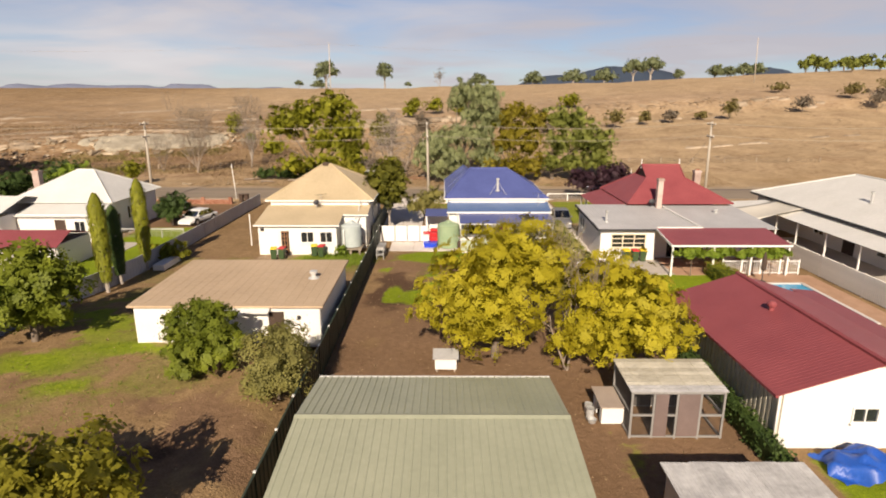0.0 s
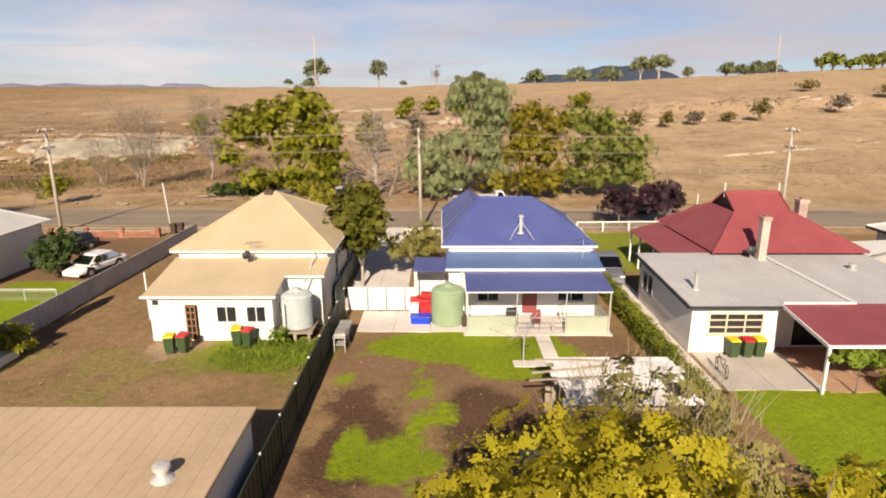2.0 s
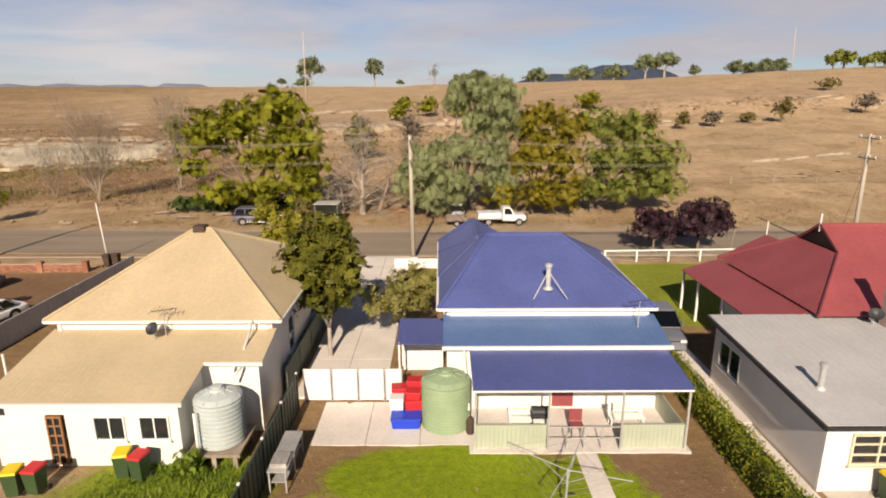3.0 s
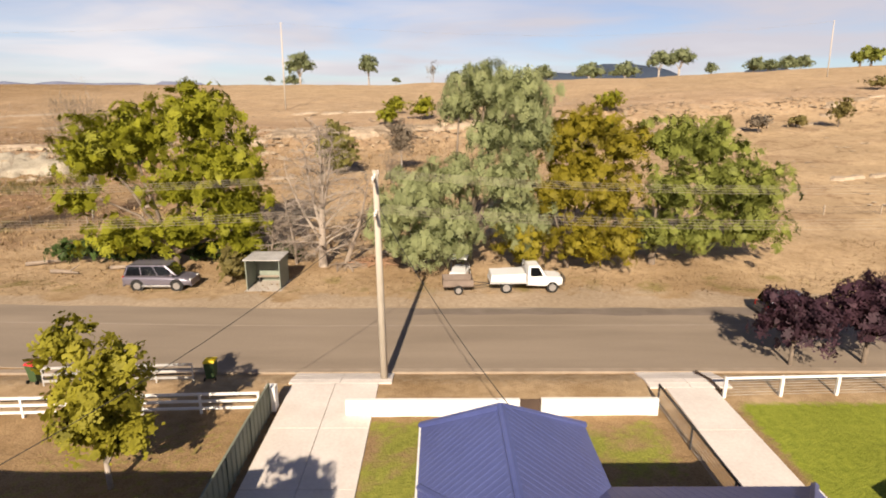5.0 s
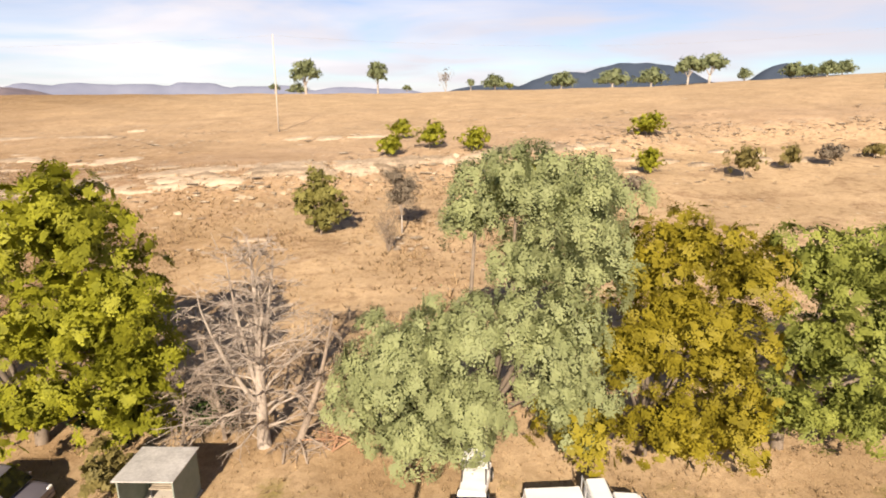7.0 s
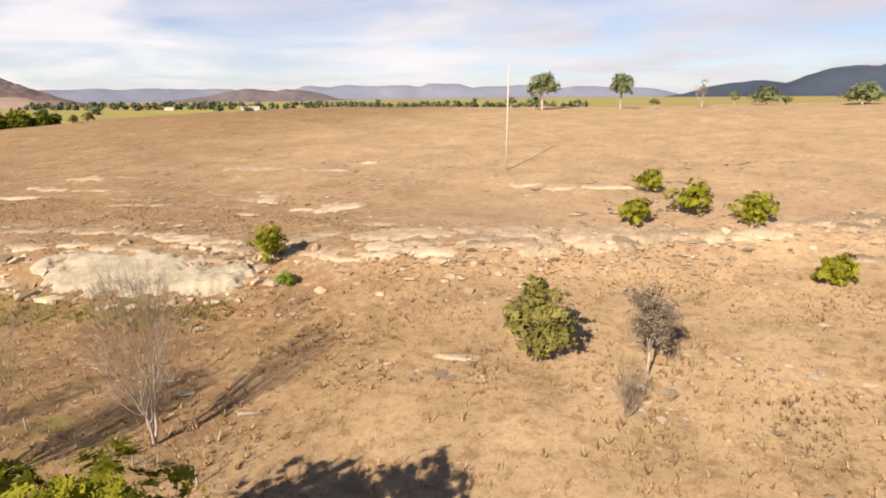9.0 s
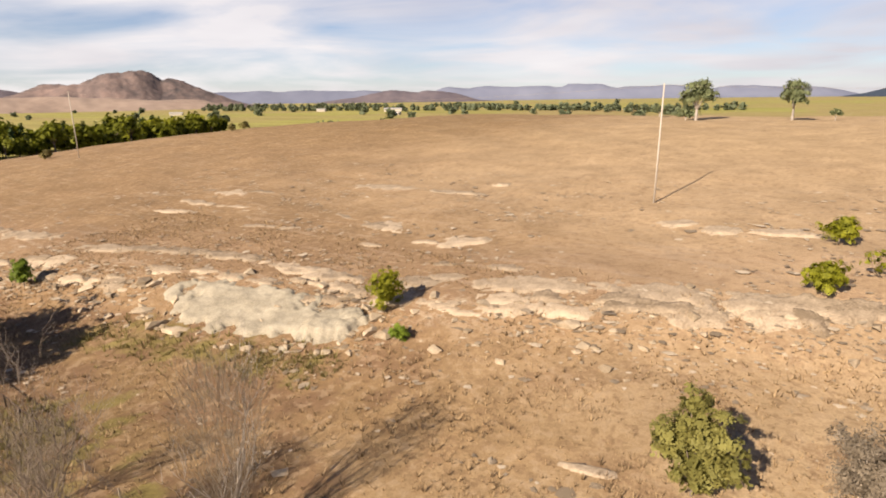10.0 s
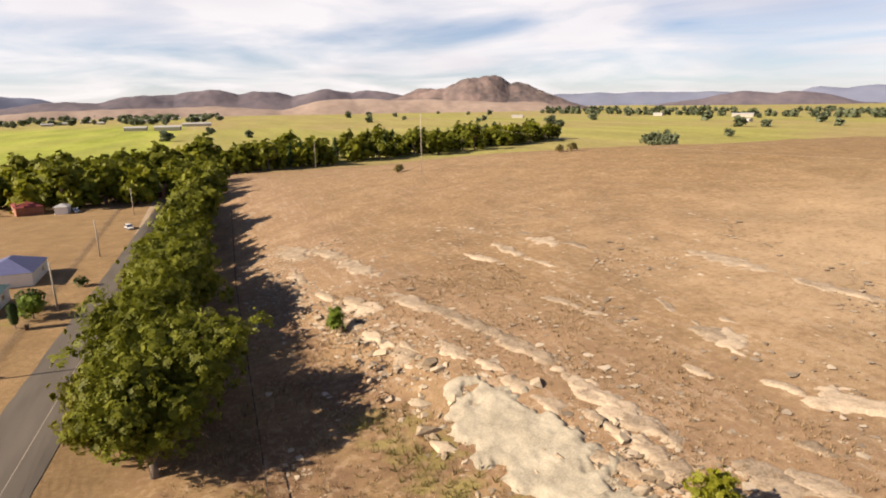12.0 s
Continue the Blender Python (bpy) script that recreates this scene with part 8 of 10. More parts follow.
# ---- wheelie bins, tanks and yard things ----
def wheelie_bin(x, y, turn, lid, label, body=None):
    t = thing("wheelie_bin", (0, 0, 0), label, "bin", "wheelie bins")
    s = Shape().add([(-0.22, -0.26, 0.08), (0.22, -0.26, 0.08), (0.22, 0.2, 0.08), (-0.22, 0.2, 0.08), (-0.28, -0.33, 0.95), (0.28, -0.33, 0.95), (0.28, 0.3, 0.95), (-0.28, 0.3, 0.95)],
                    [(3, 2, 1, 0), (4, 5, 6, 7), (0, 1, 5, 4), (1, 2, 6, 5), (2, 3, 7, 6), (3, 0, 4, 7)])
    s.make("tub", body or PLASTIC_GREEN, t, bevel=0.02)
    Shape().add([(-0.3, -0.37, 0.955), (0.3, -0.37, 0.955), (0.3, 0.34, 0.955), (-0.3, 0.34, 0.955), (-0.27, -0.32, 1.03), (0.27, -0.32, 1.03), (0.27, 0.3, 1.07), (-0.27, 0.3, 1.07)],
                [(3, 2, 1, 0), (4, 5, 6, 7), (0, 1, 5, 4), (1, 2, 6, 5), (2, 3, 7, 6), (3, 0, 4, 7)]).make("lid", lid, t, bevel=0.02)
    for dx in (-0.27, 0.27):
        Shape().tube([(dx - 0.03, 0.26, 0.1), (dx + 0.03, 0.26, 0.1)], 0.1, 12).make("wheel", RUBBER, t)
    Shape().tube([(-0.25, 0.4, 0.95), (0.25, 0.4, 0.95)], 0.018, 6).make("handle", body or PLASTIC_GREEN, t)
    t.matrix_basis = pose(x, y, gz(x, y) + 0.02, 0, 0, turn) @ Matrix.Diagonal((0.9, 0.9, 0.97, 1))
    return t


for bx, by, turn, lid, word in ((-13.85, 45.9, 8, PLASTIC_YELLOW, "yellow"), (-13.2, 46.0, -6, PLASTIC_RED, "red"), (-10.75, 46.85, 10, PLASTIC_YELLOW, "yellow"), (-10.1, 46.7, -12, PLASTIC_RED, "red"),
                               (14.75, 45.35, 3, PLASTIC_YELLOW, "yellow"), (15.45, 45.35, 0, PLASTIC_RED, "red"), (16.1, 45.4, -4, PLASTIC_YELLOW, "yellow"),
                               (-18.2, 75.0, 170, PLASTIC_RED, "red"), (-10.2, 75.4, 185, PLASTIC_YELLOW, "yellow")):
    wheelie_bin(bx, by, turn, lid, "dark green wheelie bin with a %s lid" % word)
for bx, by in ((-25.6, 72.6), (-25.0, 72.8), (-115.5, 76.2), (-98.0, 75.6), (-135, 76.4)):
    wheelie_bin(bx, by, 180, DARK_WOOD, "brown wheelie bin put out by the kerb", DARK_WOOD)


def water_tank(x, y, z, r, h, mat, label, ribs=14):
    t = thing("water_tank", (x, y, z), label, "water tank")
    prof = []
    for i in range(ribs):
        zz = z + 0.05 + (h - 0.1) * i / ribs
        prof += [(r, zz), (r, zz + (h / ribs) * 0.55), (r - 0.03, zz + (h / ribs) * 0.65), (r - 0.03, zz + (h / ribs) * 0.9)]
    prof += [(r, z + h), (r * 0.8, z + h + 0.14), (r * 0.35, z + h + 0.26), (r * 0.3, z + h + 0.34), (r * 0.05, z + h + 0.36)]
    Shape().rings(x, y, prof, 32).make("body", mat, t)
    s = Shape()
    for i in range(10):
        a = 2 * math.pi * i / 10
        s.beam((x + r * 0.95 * math.cos(a), y + r * 0.95 * math.sin(a), z + h + 0.05), (x + r * 0.38 * math.cos(a), y + r * 0.38 * math.sin(a), z + h + 0.27), 0.06, 0.04)
    s.make("roof_ribs", mat, t)
    Shape().rings(x, y, [(0.2, z + h + 0.35), (0.2, z + h + 0.42), (0.12, z + h + 0.44)], 14).make("hatch", mat, t)
    return t


water_tank(0.45, 50.1, 0.05, 0.98, 1.95, TANK_GREEN, "large pale green ribbed water tank on a concrete pad")
pipe(B, [(1.2, 51.0, 2.9), (1.25, 50.3, 1.9), (1.35, 49.6, 0.9)], 0.05, WHITE_TRIM, "tank_downpipe")
t = thing("tank_stand", (-7.8, 48.2, 0), "low timber stand under the grey tank", "stand")
Shape().box(-8.75, -6.85, 47.2, 49.2, 0.48, 0.6).make("deck", TIMBER, t)
for dx in (-8.55, -7.8, -7.05):
    for dy in (47.35, 49.05):
        Shape().box(dx - 0.08, dx + 0.08, dy - 0.08, dy + 0.08, -0.1, 0.48).make("post", TIMBER, t)
water_tank(-7.8, 48.2, 0.6, 0.85, 1.75, TANK_GREY, "pale blue-grey water tank on a timber stand", 10)
pipe(A, [(-7.3, 49.4, 2.9), (-7.6, 48.9, 2.6)], 0.05, WHITE_TRIM, "tank_inlet")
pipe(A, [(-8.3, 47.25, 2.2), (-8.3, 47.25, 0.1)], 0.05, WHITE_TRIM, "overflow_pipe")
plant("low_shrub", -8.5, 46.9, [(0, 0, 0.45, 0.5, 0.5, 0.5)], LEAF_LIME, "small bright bush beside the tank stand", "bush", 60, 24, 0.06, 0.12, 0.04, seed=201)


def crate(x, y, z, w, d, h, mat, label, turn=0):
    t = thing("storage_tub", (0, 0, 0), label, "tub", "stacked tubs")
    Shape().add([(-w * 0.46, -d * 0.46, 0), (w * 0.46, -d * 0.46, 0), (w * 0.46, d * 0.46, 0), (-w * 0.46, d * 0.46, 0), (-w / 2, -d / 2, h * 0.86), (w / 2, -d / 2, h * 0.86), (w / 2, d / 2, h * 0.86), (-w / 2, d / 2, h * 0.86)],
                [(3, 2, 1, 0), (4, 5, 6, 7), (0, 1, 5, 4), (1, 2, 6, 5), (2, 3, 7, 6), (3, 0, 4, 7)]).make("tub", mat, t, bevel=0.015)
    Shape().box(-w * 0.53, w * 0.53, -d * 0.53, d * 0.53, h * 0.865, h).make("lid", mat, t, bevel=0.02)
    t.matrix_basis = pose(x, y, z, 0, 0, turn)


crate(-1.15, 50.0, 0.05, 1.15, 0.75, 0.45, PLASTIC_BLUE, "bright blue plastic tub on the patio")
crate(-1.55, 50.55, 0.05, 0.55, 0.5, 0.95, PLASTIC_WHITE, "white plastic tub behind a blue one")
crate(-0.85, 50.6, 0.05, 0.75, 0.6, 0.85, PLASTIC_RED, "red plastic tub beside the tank", 5)
crate(-0.85, 50.6, 0.91, 0.62, 0.5, 0.35, PLASTIC_RED, "red plastic tub stacked on another", -6)
crate(-1.5, 51.25, 0.05, 0.6, 0.55, 1.05, PLASTIC_RED, "red plastic tub against the gate", 4)
crate(-0.85, 51.3, 0.05, 0.6, 0.5, 1.35, PLASTIC_RED, "tall red plastic tub against the gate", -3)
t = thing("gas_bottle", (1.4, 49.3, 0.06), "brown gas bottle beside the tank", "gas bottle")
Shape().rings(1.38, 49.35, [(0.14, 0.06), (0.16, 0.12), (0.16, 0.6), (0.1, 0.72), (0.05, 0.78)], 14).make("bottle", DARK_WOOD, t, shade=True)

t = thing("steel_bench", (-5.15, 47.0, 0), "long galvanised work bench beside the green fence", "work bench")
Shape().box(-5.5, -4.85, 45.9, 48.3, 0.8, 0.86).make("top", ZINC, t)
Shape().box(-5.42, -4.93, 46.0, 48.2, 0.35, 0.38).make("shelf", ZINC, t)
for dx in (-5.45, -4.9):
    for dy in (45.95, 47.1, 48.25):
        Shape().box(dx - 0.025, dx + 0.025, dy - 0.025, dy + 0.025, 0, 0.8).make("leg", ZINC, t)
Shape().box(-5.45, -4.9, 46.1, 46.8, 0.86, 1.0).make("sink", RUSTY, t)

t = thing("clothes_hoist", (4.1, 44.6, 0), "rotary clothes hoist with bare wire arms", "clothes hoist")
Shape().tube([(4.1, 44.6, -0.1), (4.1, 44.6, 1.85)], 0.035, 10).make("pole", ZINC, t)
Shape().box(4.1, 4.35, 44.57, 44.63, 0.95, 1.0).make("crank", DARK_STEEL, t)
tips = []
for i in range(4):
    a = math.pi / 4 + i * math.pi / 2 + 0.3
    tip = Vector((4.1 + 1.9 * math.cos(a), 44.6 + 1.9 * math.sin(a), 2.05))
    tips.append(tip)
    Shape().tube([(4.1, 44.6, 1.8), tip], 0.018, 6).make("arm", ZINC, t)
    Shape().tube([(4.1, 44.6, 1.35), Vector((4.1, 44.6, 1.8)).lerp(tip, 0.45)], 0.012, 6).make("strut", ZINC, t)
s = Shape()
for k in (0.35, 0.6, 0.8, 1.0):
    for i in range(4):
        p, q = Vector((4.1, 44.6, 1.8)).lerp(tips[i], k), Vector((4.1, 44.6, 1.8)).lerp(tips[(i + 1) % 4], k)
        s.tube([p, (p + q) / 2 - Vector((0, 0, 0.04)), q], 0.005, 4)
s.make("lines", WIRE, t)

t = thing("timber_shelter", (7.1, 39.2, 0), "rough timber shelter roofed with loose galvanised sheets", "shelter")
for px in (4.7, 7.0, 9.3):
    for py in (37.1, 40.1):
        Shape().box(px - 0.07, px + 0.07, py - 0.07, py + 0.07, -0.1, 2.1).make("post", TIMBER, t)
for py in (37.0, 38.6, 40.2):
    Shape().box(4.4, 9.6, py - 0.05, py + 0.05, 2.1, 2.22).make("beam", TIMBER, t)
r = random.Random(9)
for i in range(9):
    y0 = 36.75 + i * 0.40
    x0, x1 = 4.4 + r.uniform(-0.15, 0.25), 9.5 + r.uniform(-0.2, 0.2)
    s = Shape()
    z = 2.24 + (0.03 if i % 2 else 0.0) + 0.012 * i
    s.sheet([(x0, y0, z), (x0, y0 + 0.48, z + 0.01), (x1, y0 + 0.48 + r.uniform(-0.05, 0.05), z + 0.01), (x1, y0, z)], 0.12, 0.02, 0.05, 0.01)
    s.make("roof_sheet", TIN_WHITE, t)
for px, py, a in ((3.6, 39.0, 0.15), (3.9, 40.2, -0.1), (3.4, 38.4, 0.05)):
    Shape().beam((px, py, 2.36), (px + 3.0, py + a * 3, 2.44), 0.1, 0.05).make("loose_board", TIMBER, t)
Shape().box(8.5, 9.1, 37.1, 38.0, 2.40, 2.46).make("loose_tray", DARK_STEEL, t)
Shape().box(4.4, 9.6, 40.22, 40.3, 0, 1.1).make("back_rail", TIMBER, t)
t = thing("wheelbarrow", (9.2, 36.4, 0), "old wheelbarrow under the timber shelter", "wheelbarrow")
Shape().add([(8.8, 36.1, 0.35), (9.4, 36.1, 0.35), (9.4, 36.6, 0.35), (8.8, 36.6, 0.35), (8.6, 36.0, 0.65), (9.6, 36.0, 0.65), (9.6, 36.7, 0.65), (8.6, 36.7, 0.65)], [(3, 2, 1, 0), (0, 1, 5, 4), (1, 2, 6, 5), (2, 3, 7, 6), (3, 0, 4, 7)]).make("tray", PLASTIC_RED, t)
Shape().tube([(9.65, 36.3, 0.18), (9.65, 36.4, 0.18)], 0.18, 14).make("wheel", RUBBER, t)
for dy in (36.1, 36.6):
    Shape().tube([(9.7, 36.35, 0.2), (8.6, dy, 0.4), (8.0, dy, 0.55)], 0.02, 6).make("handle", TIMBER, t)

t = thing("bird_aviary", (9.1, 21.4, 0.1), "timber and wire aviary with a part-sheeted roof", "aviary")
post_mat = material("grey_painted_timber", (0.26, 0.25, 0.24), 0.8)
for px in (7.35, 8.2, 9.1, 10.0, 10.9):
    for py in (20.35, 22.7):
        Shape().box(px - 0.04, px + 0.04, py - 0.04, py + 0.04, -0.1, 2.0 if py < 21 else 2.15).make("post", post_mat, t)
for py, zz in ((20.35, 1.95), (22.7, 2.1), (20.35, 0.08), (22.7, 0.08), (20.35, 1.0)):
    Shape().box(7.3, 10.95, py - 0.035, py + 0.035, zz - 0.04, zz + 0.04).make("rail", post_mat, t)
for px in (7.35, 10.9):
    Shape().box(px - 0.03, px + 0.03, 20.35, 22.7, 0.04, 0.12).make("rail", post_mat, t)
    Shape().box(px - 0.03, px + 0.03, 20.35, 22.7, 1.0, 1.08).make("rail", post_mat, t)
for i in range(10):
    y0 = 20.25 + i * 0.26
    Shape().sheet([(7.25, y0, 2.04 + 0.016 * i), (11.0, y0, 2.04 + 0.016 * i), (11.0, y0 + 0.22, 2.06 + 0.016 * i), (7.25, y0 + 0.22, 2.06 + 0.016 * i)], 0.9, 0.02, 0.04, 0.012).make("roof_slat", TIN_WHITE if i < 2 else CREAM_TIN, t)
s = Shape()
for i in range(46):
    c = 7.35 + i * 0.078
    s.tube([(c, 20.35, 0.1), (c, 20.35, 1.95)], 0.003, 3)
for i in range(22):
    s.tube([(7.35, 20.35, 0.12 + i * 0.085), (10.9, 20.35, 0.12 + i * 0.085)], 0.003, 3)
s.make("wire_mesh", DARK_STEEL, t)
for c0, c1 in ((8.25, 8.75), (9.15, 9.95)):
    Shape().box(c0, c1, 20.30, 20.33, 0.1, 1.9).make("door_panel", material("brown_board", (0.17, 0.125, 0.115), 0.85), t)
# dark sheets put the shade inside the aviary into their colour
Shape().box(7.4, 10.85, 22.66, 22.69, 0.1, 1.9).make("back_sheet", DARK_INSIDE, t)
Shape().box(7.38, 7.41, 20.4, 22.6, 0.1, 1.9).make("side_mesh", DARK_INSIDE, t)

t = thing("dog_kennel", (6.95, 21.9, 0.05), "white box kennel with a flat pale brown lid", "kennel")
wall(t, "x", 21.3, 6.5, 7.45, 0.05, 0.82, WHITE_WALL, (), 0.04)
wall(t, "x", 22.6, 6.5, 7.45, 0.05, 0.9, WHITE_WALL, (), 0.04)
wall(t, "y", 6.52, 21.32, 22.58, 0.05, 0.82, WHITE_WALL, [(21.6, 22.1, 0.05, 0.6)], 0.04)
wall(t, "y", 7.43, 21.32, 22.58, 0.05, 0.82, WHITE_WALL, (), 0.04)
Shape().slab([(6.4, 21.15, 0.86), (7.55, 21.15, 0.86), (7.55, 22.75, 0.95), (6.4, 22.75, 0.95)], 0.05).make("lid", material("pale_brown_board", (0.38, 0.31, 0.26), 0.8, var=0.15), t, bevel=0.01)
for dx, dy, h in ((6.15, 21.75, 0.5), (6.2, 22.25, 0.42)):
    t = thing("small_drum", (dx, dy, 0.02), "small galvanised drum beside the kennel", "drum", "drums by the kennel")
    Shape().rings(dx, dy, [(0.16, 0.0), (0.17, 0.03), (0.16, h * 0.5), (0.17, h * 0.55), (0.16, h - 0.03), (0.17, h), (0.1, h - 0.02)], 14).make("barrel", ZINC, t)
t = thing("water_bowl", (6.2, 21.3, 0.05), "round metal bowl beside the kennel", "bowl")
Shape().rings(6.15, 21.4, [(0.15, 0.05), (0.2, 0.2), (0.17, 0.2), (0.13, 0.08)], 14).make("bowl", ZINC, t)
t = thing("white_hutch", (0.2, 26.2, 0.1), "small white box hutch on bare earth", "hutch")
Shape().box(-0.35, 0.7, 25.95, 26.6, 0.12, 0.75).make("box", WHITE_WALL, t, bevel=0.02)
Shape().slab([(-0.45, 25.8, 0.76), (0.8, 25.8, 0.76), (0.8, 26.7, 0.9), (-0.45, 26.7, 0.9)], 0.04).make("roof", GREY_ROOF, t)
for dx in (-0.25, 0.6):
    for dy in (26.0, 26.5):
        Shape().box(dx - 0.04, dx + 0.04, dy - 0.04, dy + 0.04, -0.05, 0.12).make("leg", TIMBER, t)

t = thing("tarpaulin_heap", (15, 18.4, 0), "blue tarpaulin draped over a heap", "tarpaulin")
s = Shape()
n = 22
for i in range(n + 1):
    for j in range(n + 1):
        a, b = i / n * 2 - 1, j / n * 2 - 1
        hgt = 0.75 * max(0, 1 - (a * a * 0.9 + b * b * 0.8)) ** 0.6 + 0.12 * math.sin(a * 7 + b * 4) * math.sin(b * 6) + 0.05 * math.sin(a * 17 + b * 11)
        s.v.append((15.1 + a * 1.3 + 0.15 * math.sin(b * 5), 18.3 + b * 0.9 + 0.12 * math.sin(a * 6), max(0.02, hgt)))
for i in range(n):
    for j in range(n):
        s.f.append((i * (n + 1) + j, (i + 1) * (n + 1) + j, (i + 1) * (n + 1) + j + 1, i * (n + 1) + j + 1))
s.make("sheet", TARP, t, shade=True)

t = thing("bicycle", (13.4, 43.6, 0.05), "black bicycle lying by the side path", "bicycle")
for dx in (-0.5, 0.5):
    s = Shape()
    pts = [(13.3 + 0.1 * math.cos(a), 43.4 + dx + 0.32 * math.cos(a), 0.4 + 0.32 * math.sin(a)) for a in [2 * math.pi * i / 16 for i in range(17)]]
    s.tube(pts, 0.02, 5, False)
    s.make("wheel", RUBBER, t)
s = Shape()
for p, q in (((13.3, 42.9, 0.4), (13.3, 43.3, 0.45)), ((13.3, 43.3, 0.45), (13.3, 43.75, 0.85)), ((13.3, 43.1, 0.85), (13.3, 43.75, 0.85)), ((13.3, 43.1, 0.9), (13.3, 43.3, 0.45)), ((13.3, 43.75, 0.95), (13.3, 43.9, 0.4))):
    s.tube([p, q], 0.018, 6)
s.make("frame", DARK_STEEL, t)
for px, py in ((-30.0, 49.0), (-29.2, 49.4)):
    t = thing("garden_chair", (px, py, 0.04), "white plastic garden chair", "chair", "garden chairs")
    Shape().box(px - 0.22, px + 0.22, py - 0.22, py + 0.22, 0.44, 0.48).make("seat", PLASTIC_WHITE, t)
    Shape().box(px - 0.22, px + 0.22, py + 0.2, py + 0.24, 0.5, 0.9).make("backrest", PLASTIC_WHITE, t)
    for dx in (-0.19, 0.19):
        for dy in (-0.19, 0.19):
            Shape().box(px + dx - 0.02, px + dx + 0.02, py + dy - 0.02, py + dy + 0.02, 0.04, 0.44).make("leg", PLASTIC_WHITE, t)
t = thing("white_post", (-17.8, 51.5, 0), "thin white post standing in the yard", "post")
Shape().tube([(-17.2, 50.6, -0.2), (-17.2, 50.6, 2.9)], 0.05, 8).make("post", WHITE_TRIM, t)
t = thing("planter_trough", (-22.0, 44.4, 0), "long white trough beside the fence", "trough")
Shape().box(-22.3, -21.4, 42.8, 45.6, 0, 0.45).make("trough", WHITE_WALL, t, bevel=0.03)


# ---- vehicles ----
def wheels(t, xs, half, r):
    for x in xs:
        for sgn in (-1, 1):
            y = sgn * half
            w = Shape().tube([(x, y - 0.11, r), (x, y + 0.11, r)], r, 22).make("wheel", RUBBER, t, bevel=0.02)
            Shape().tube([(x, y + sgn * 0.105, r), (x, y + sgn * 0.125, r)], r * 0.62, 16).make("rim", CHROME, w)


def hull(s, sections):
    """Skin over cross-sections: (x, half width, z bottom, z top, half width at the top)."""
    rows = []
    for x, w, z0, z1, wt in sections:
        rows.append([(x, -w * 0.94, z0), (x, -w, z0 + (z1 - z0) * 0.3), (x, -w, z0 + (z1 - z0) * 0.72), (x, -wt, z1), (x, wt, z1), (x, w, z0 + (z1 - z0) * 0.72), (x, w, z0 + (z1 - z0) * 0.3), (x, w * 0.94, z0)])
    k = len(rows[0])
    o = len(s.v)
    for row in rows:
        s.v += row
    for i in range(len(rows) - 1):
        for j in range(k):
            s.f.append((o + i * k + j, o + i * k + (j + 1) % k, o + (i + 1) * k + (j + 1) % k, o + (i + 1) * k + j))
    s.f.append(tuple(o + j for j in range(k)))
    s.f.append(tuple(o + (len(rows) - 1) * k + j for j in reversed(range(k))))
    return s


def glass_side(t, pts, w_at, sgn):
    s = Shape()
    out = [(x, sgn * (w_at(z) + 0.006), z) for x, z in pts]
    inn = [(x, sgn * (w_at(z) - 0.012), z) for x, z in pts]
    k = len(pts)
    s.add(out + inn, [tuple(range(k)), tuple(reversed(range(k, 2 * k)))] + [(i, (i + 1) % k, (i + 1) % k + k, i + k) for i in range(k)])
    return s.make("side_window", CAR_GLASS, t)


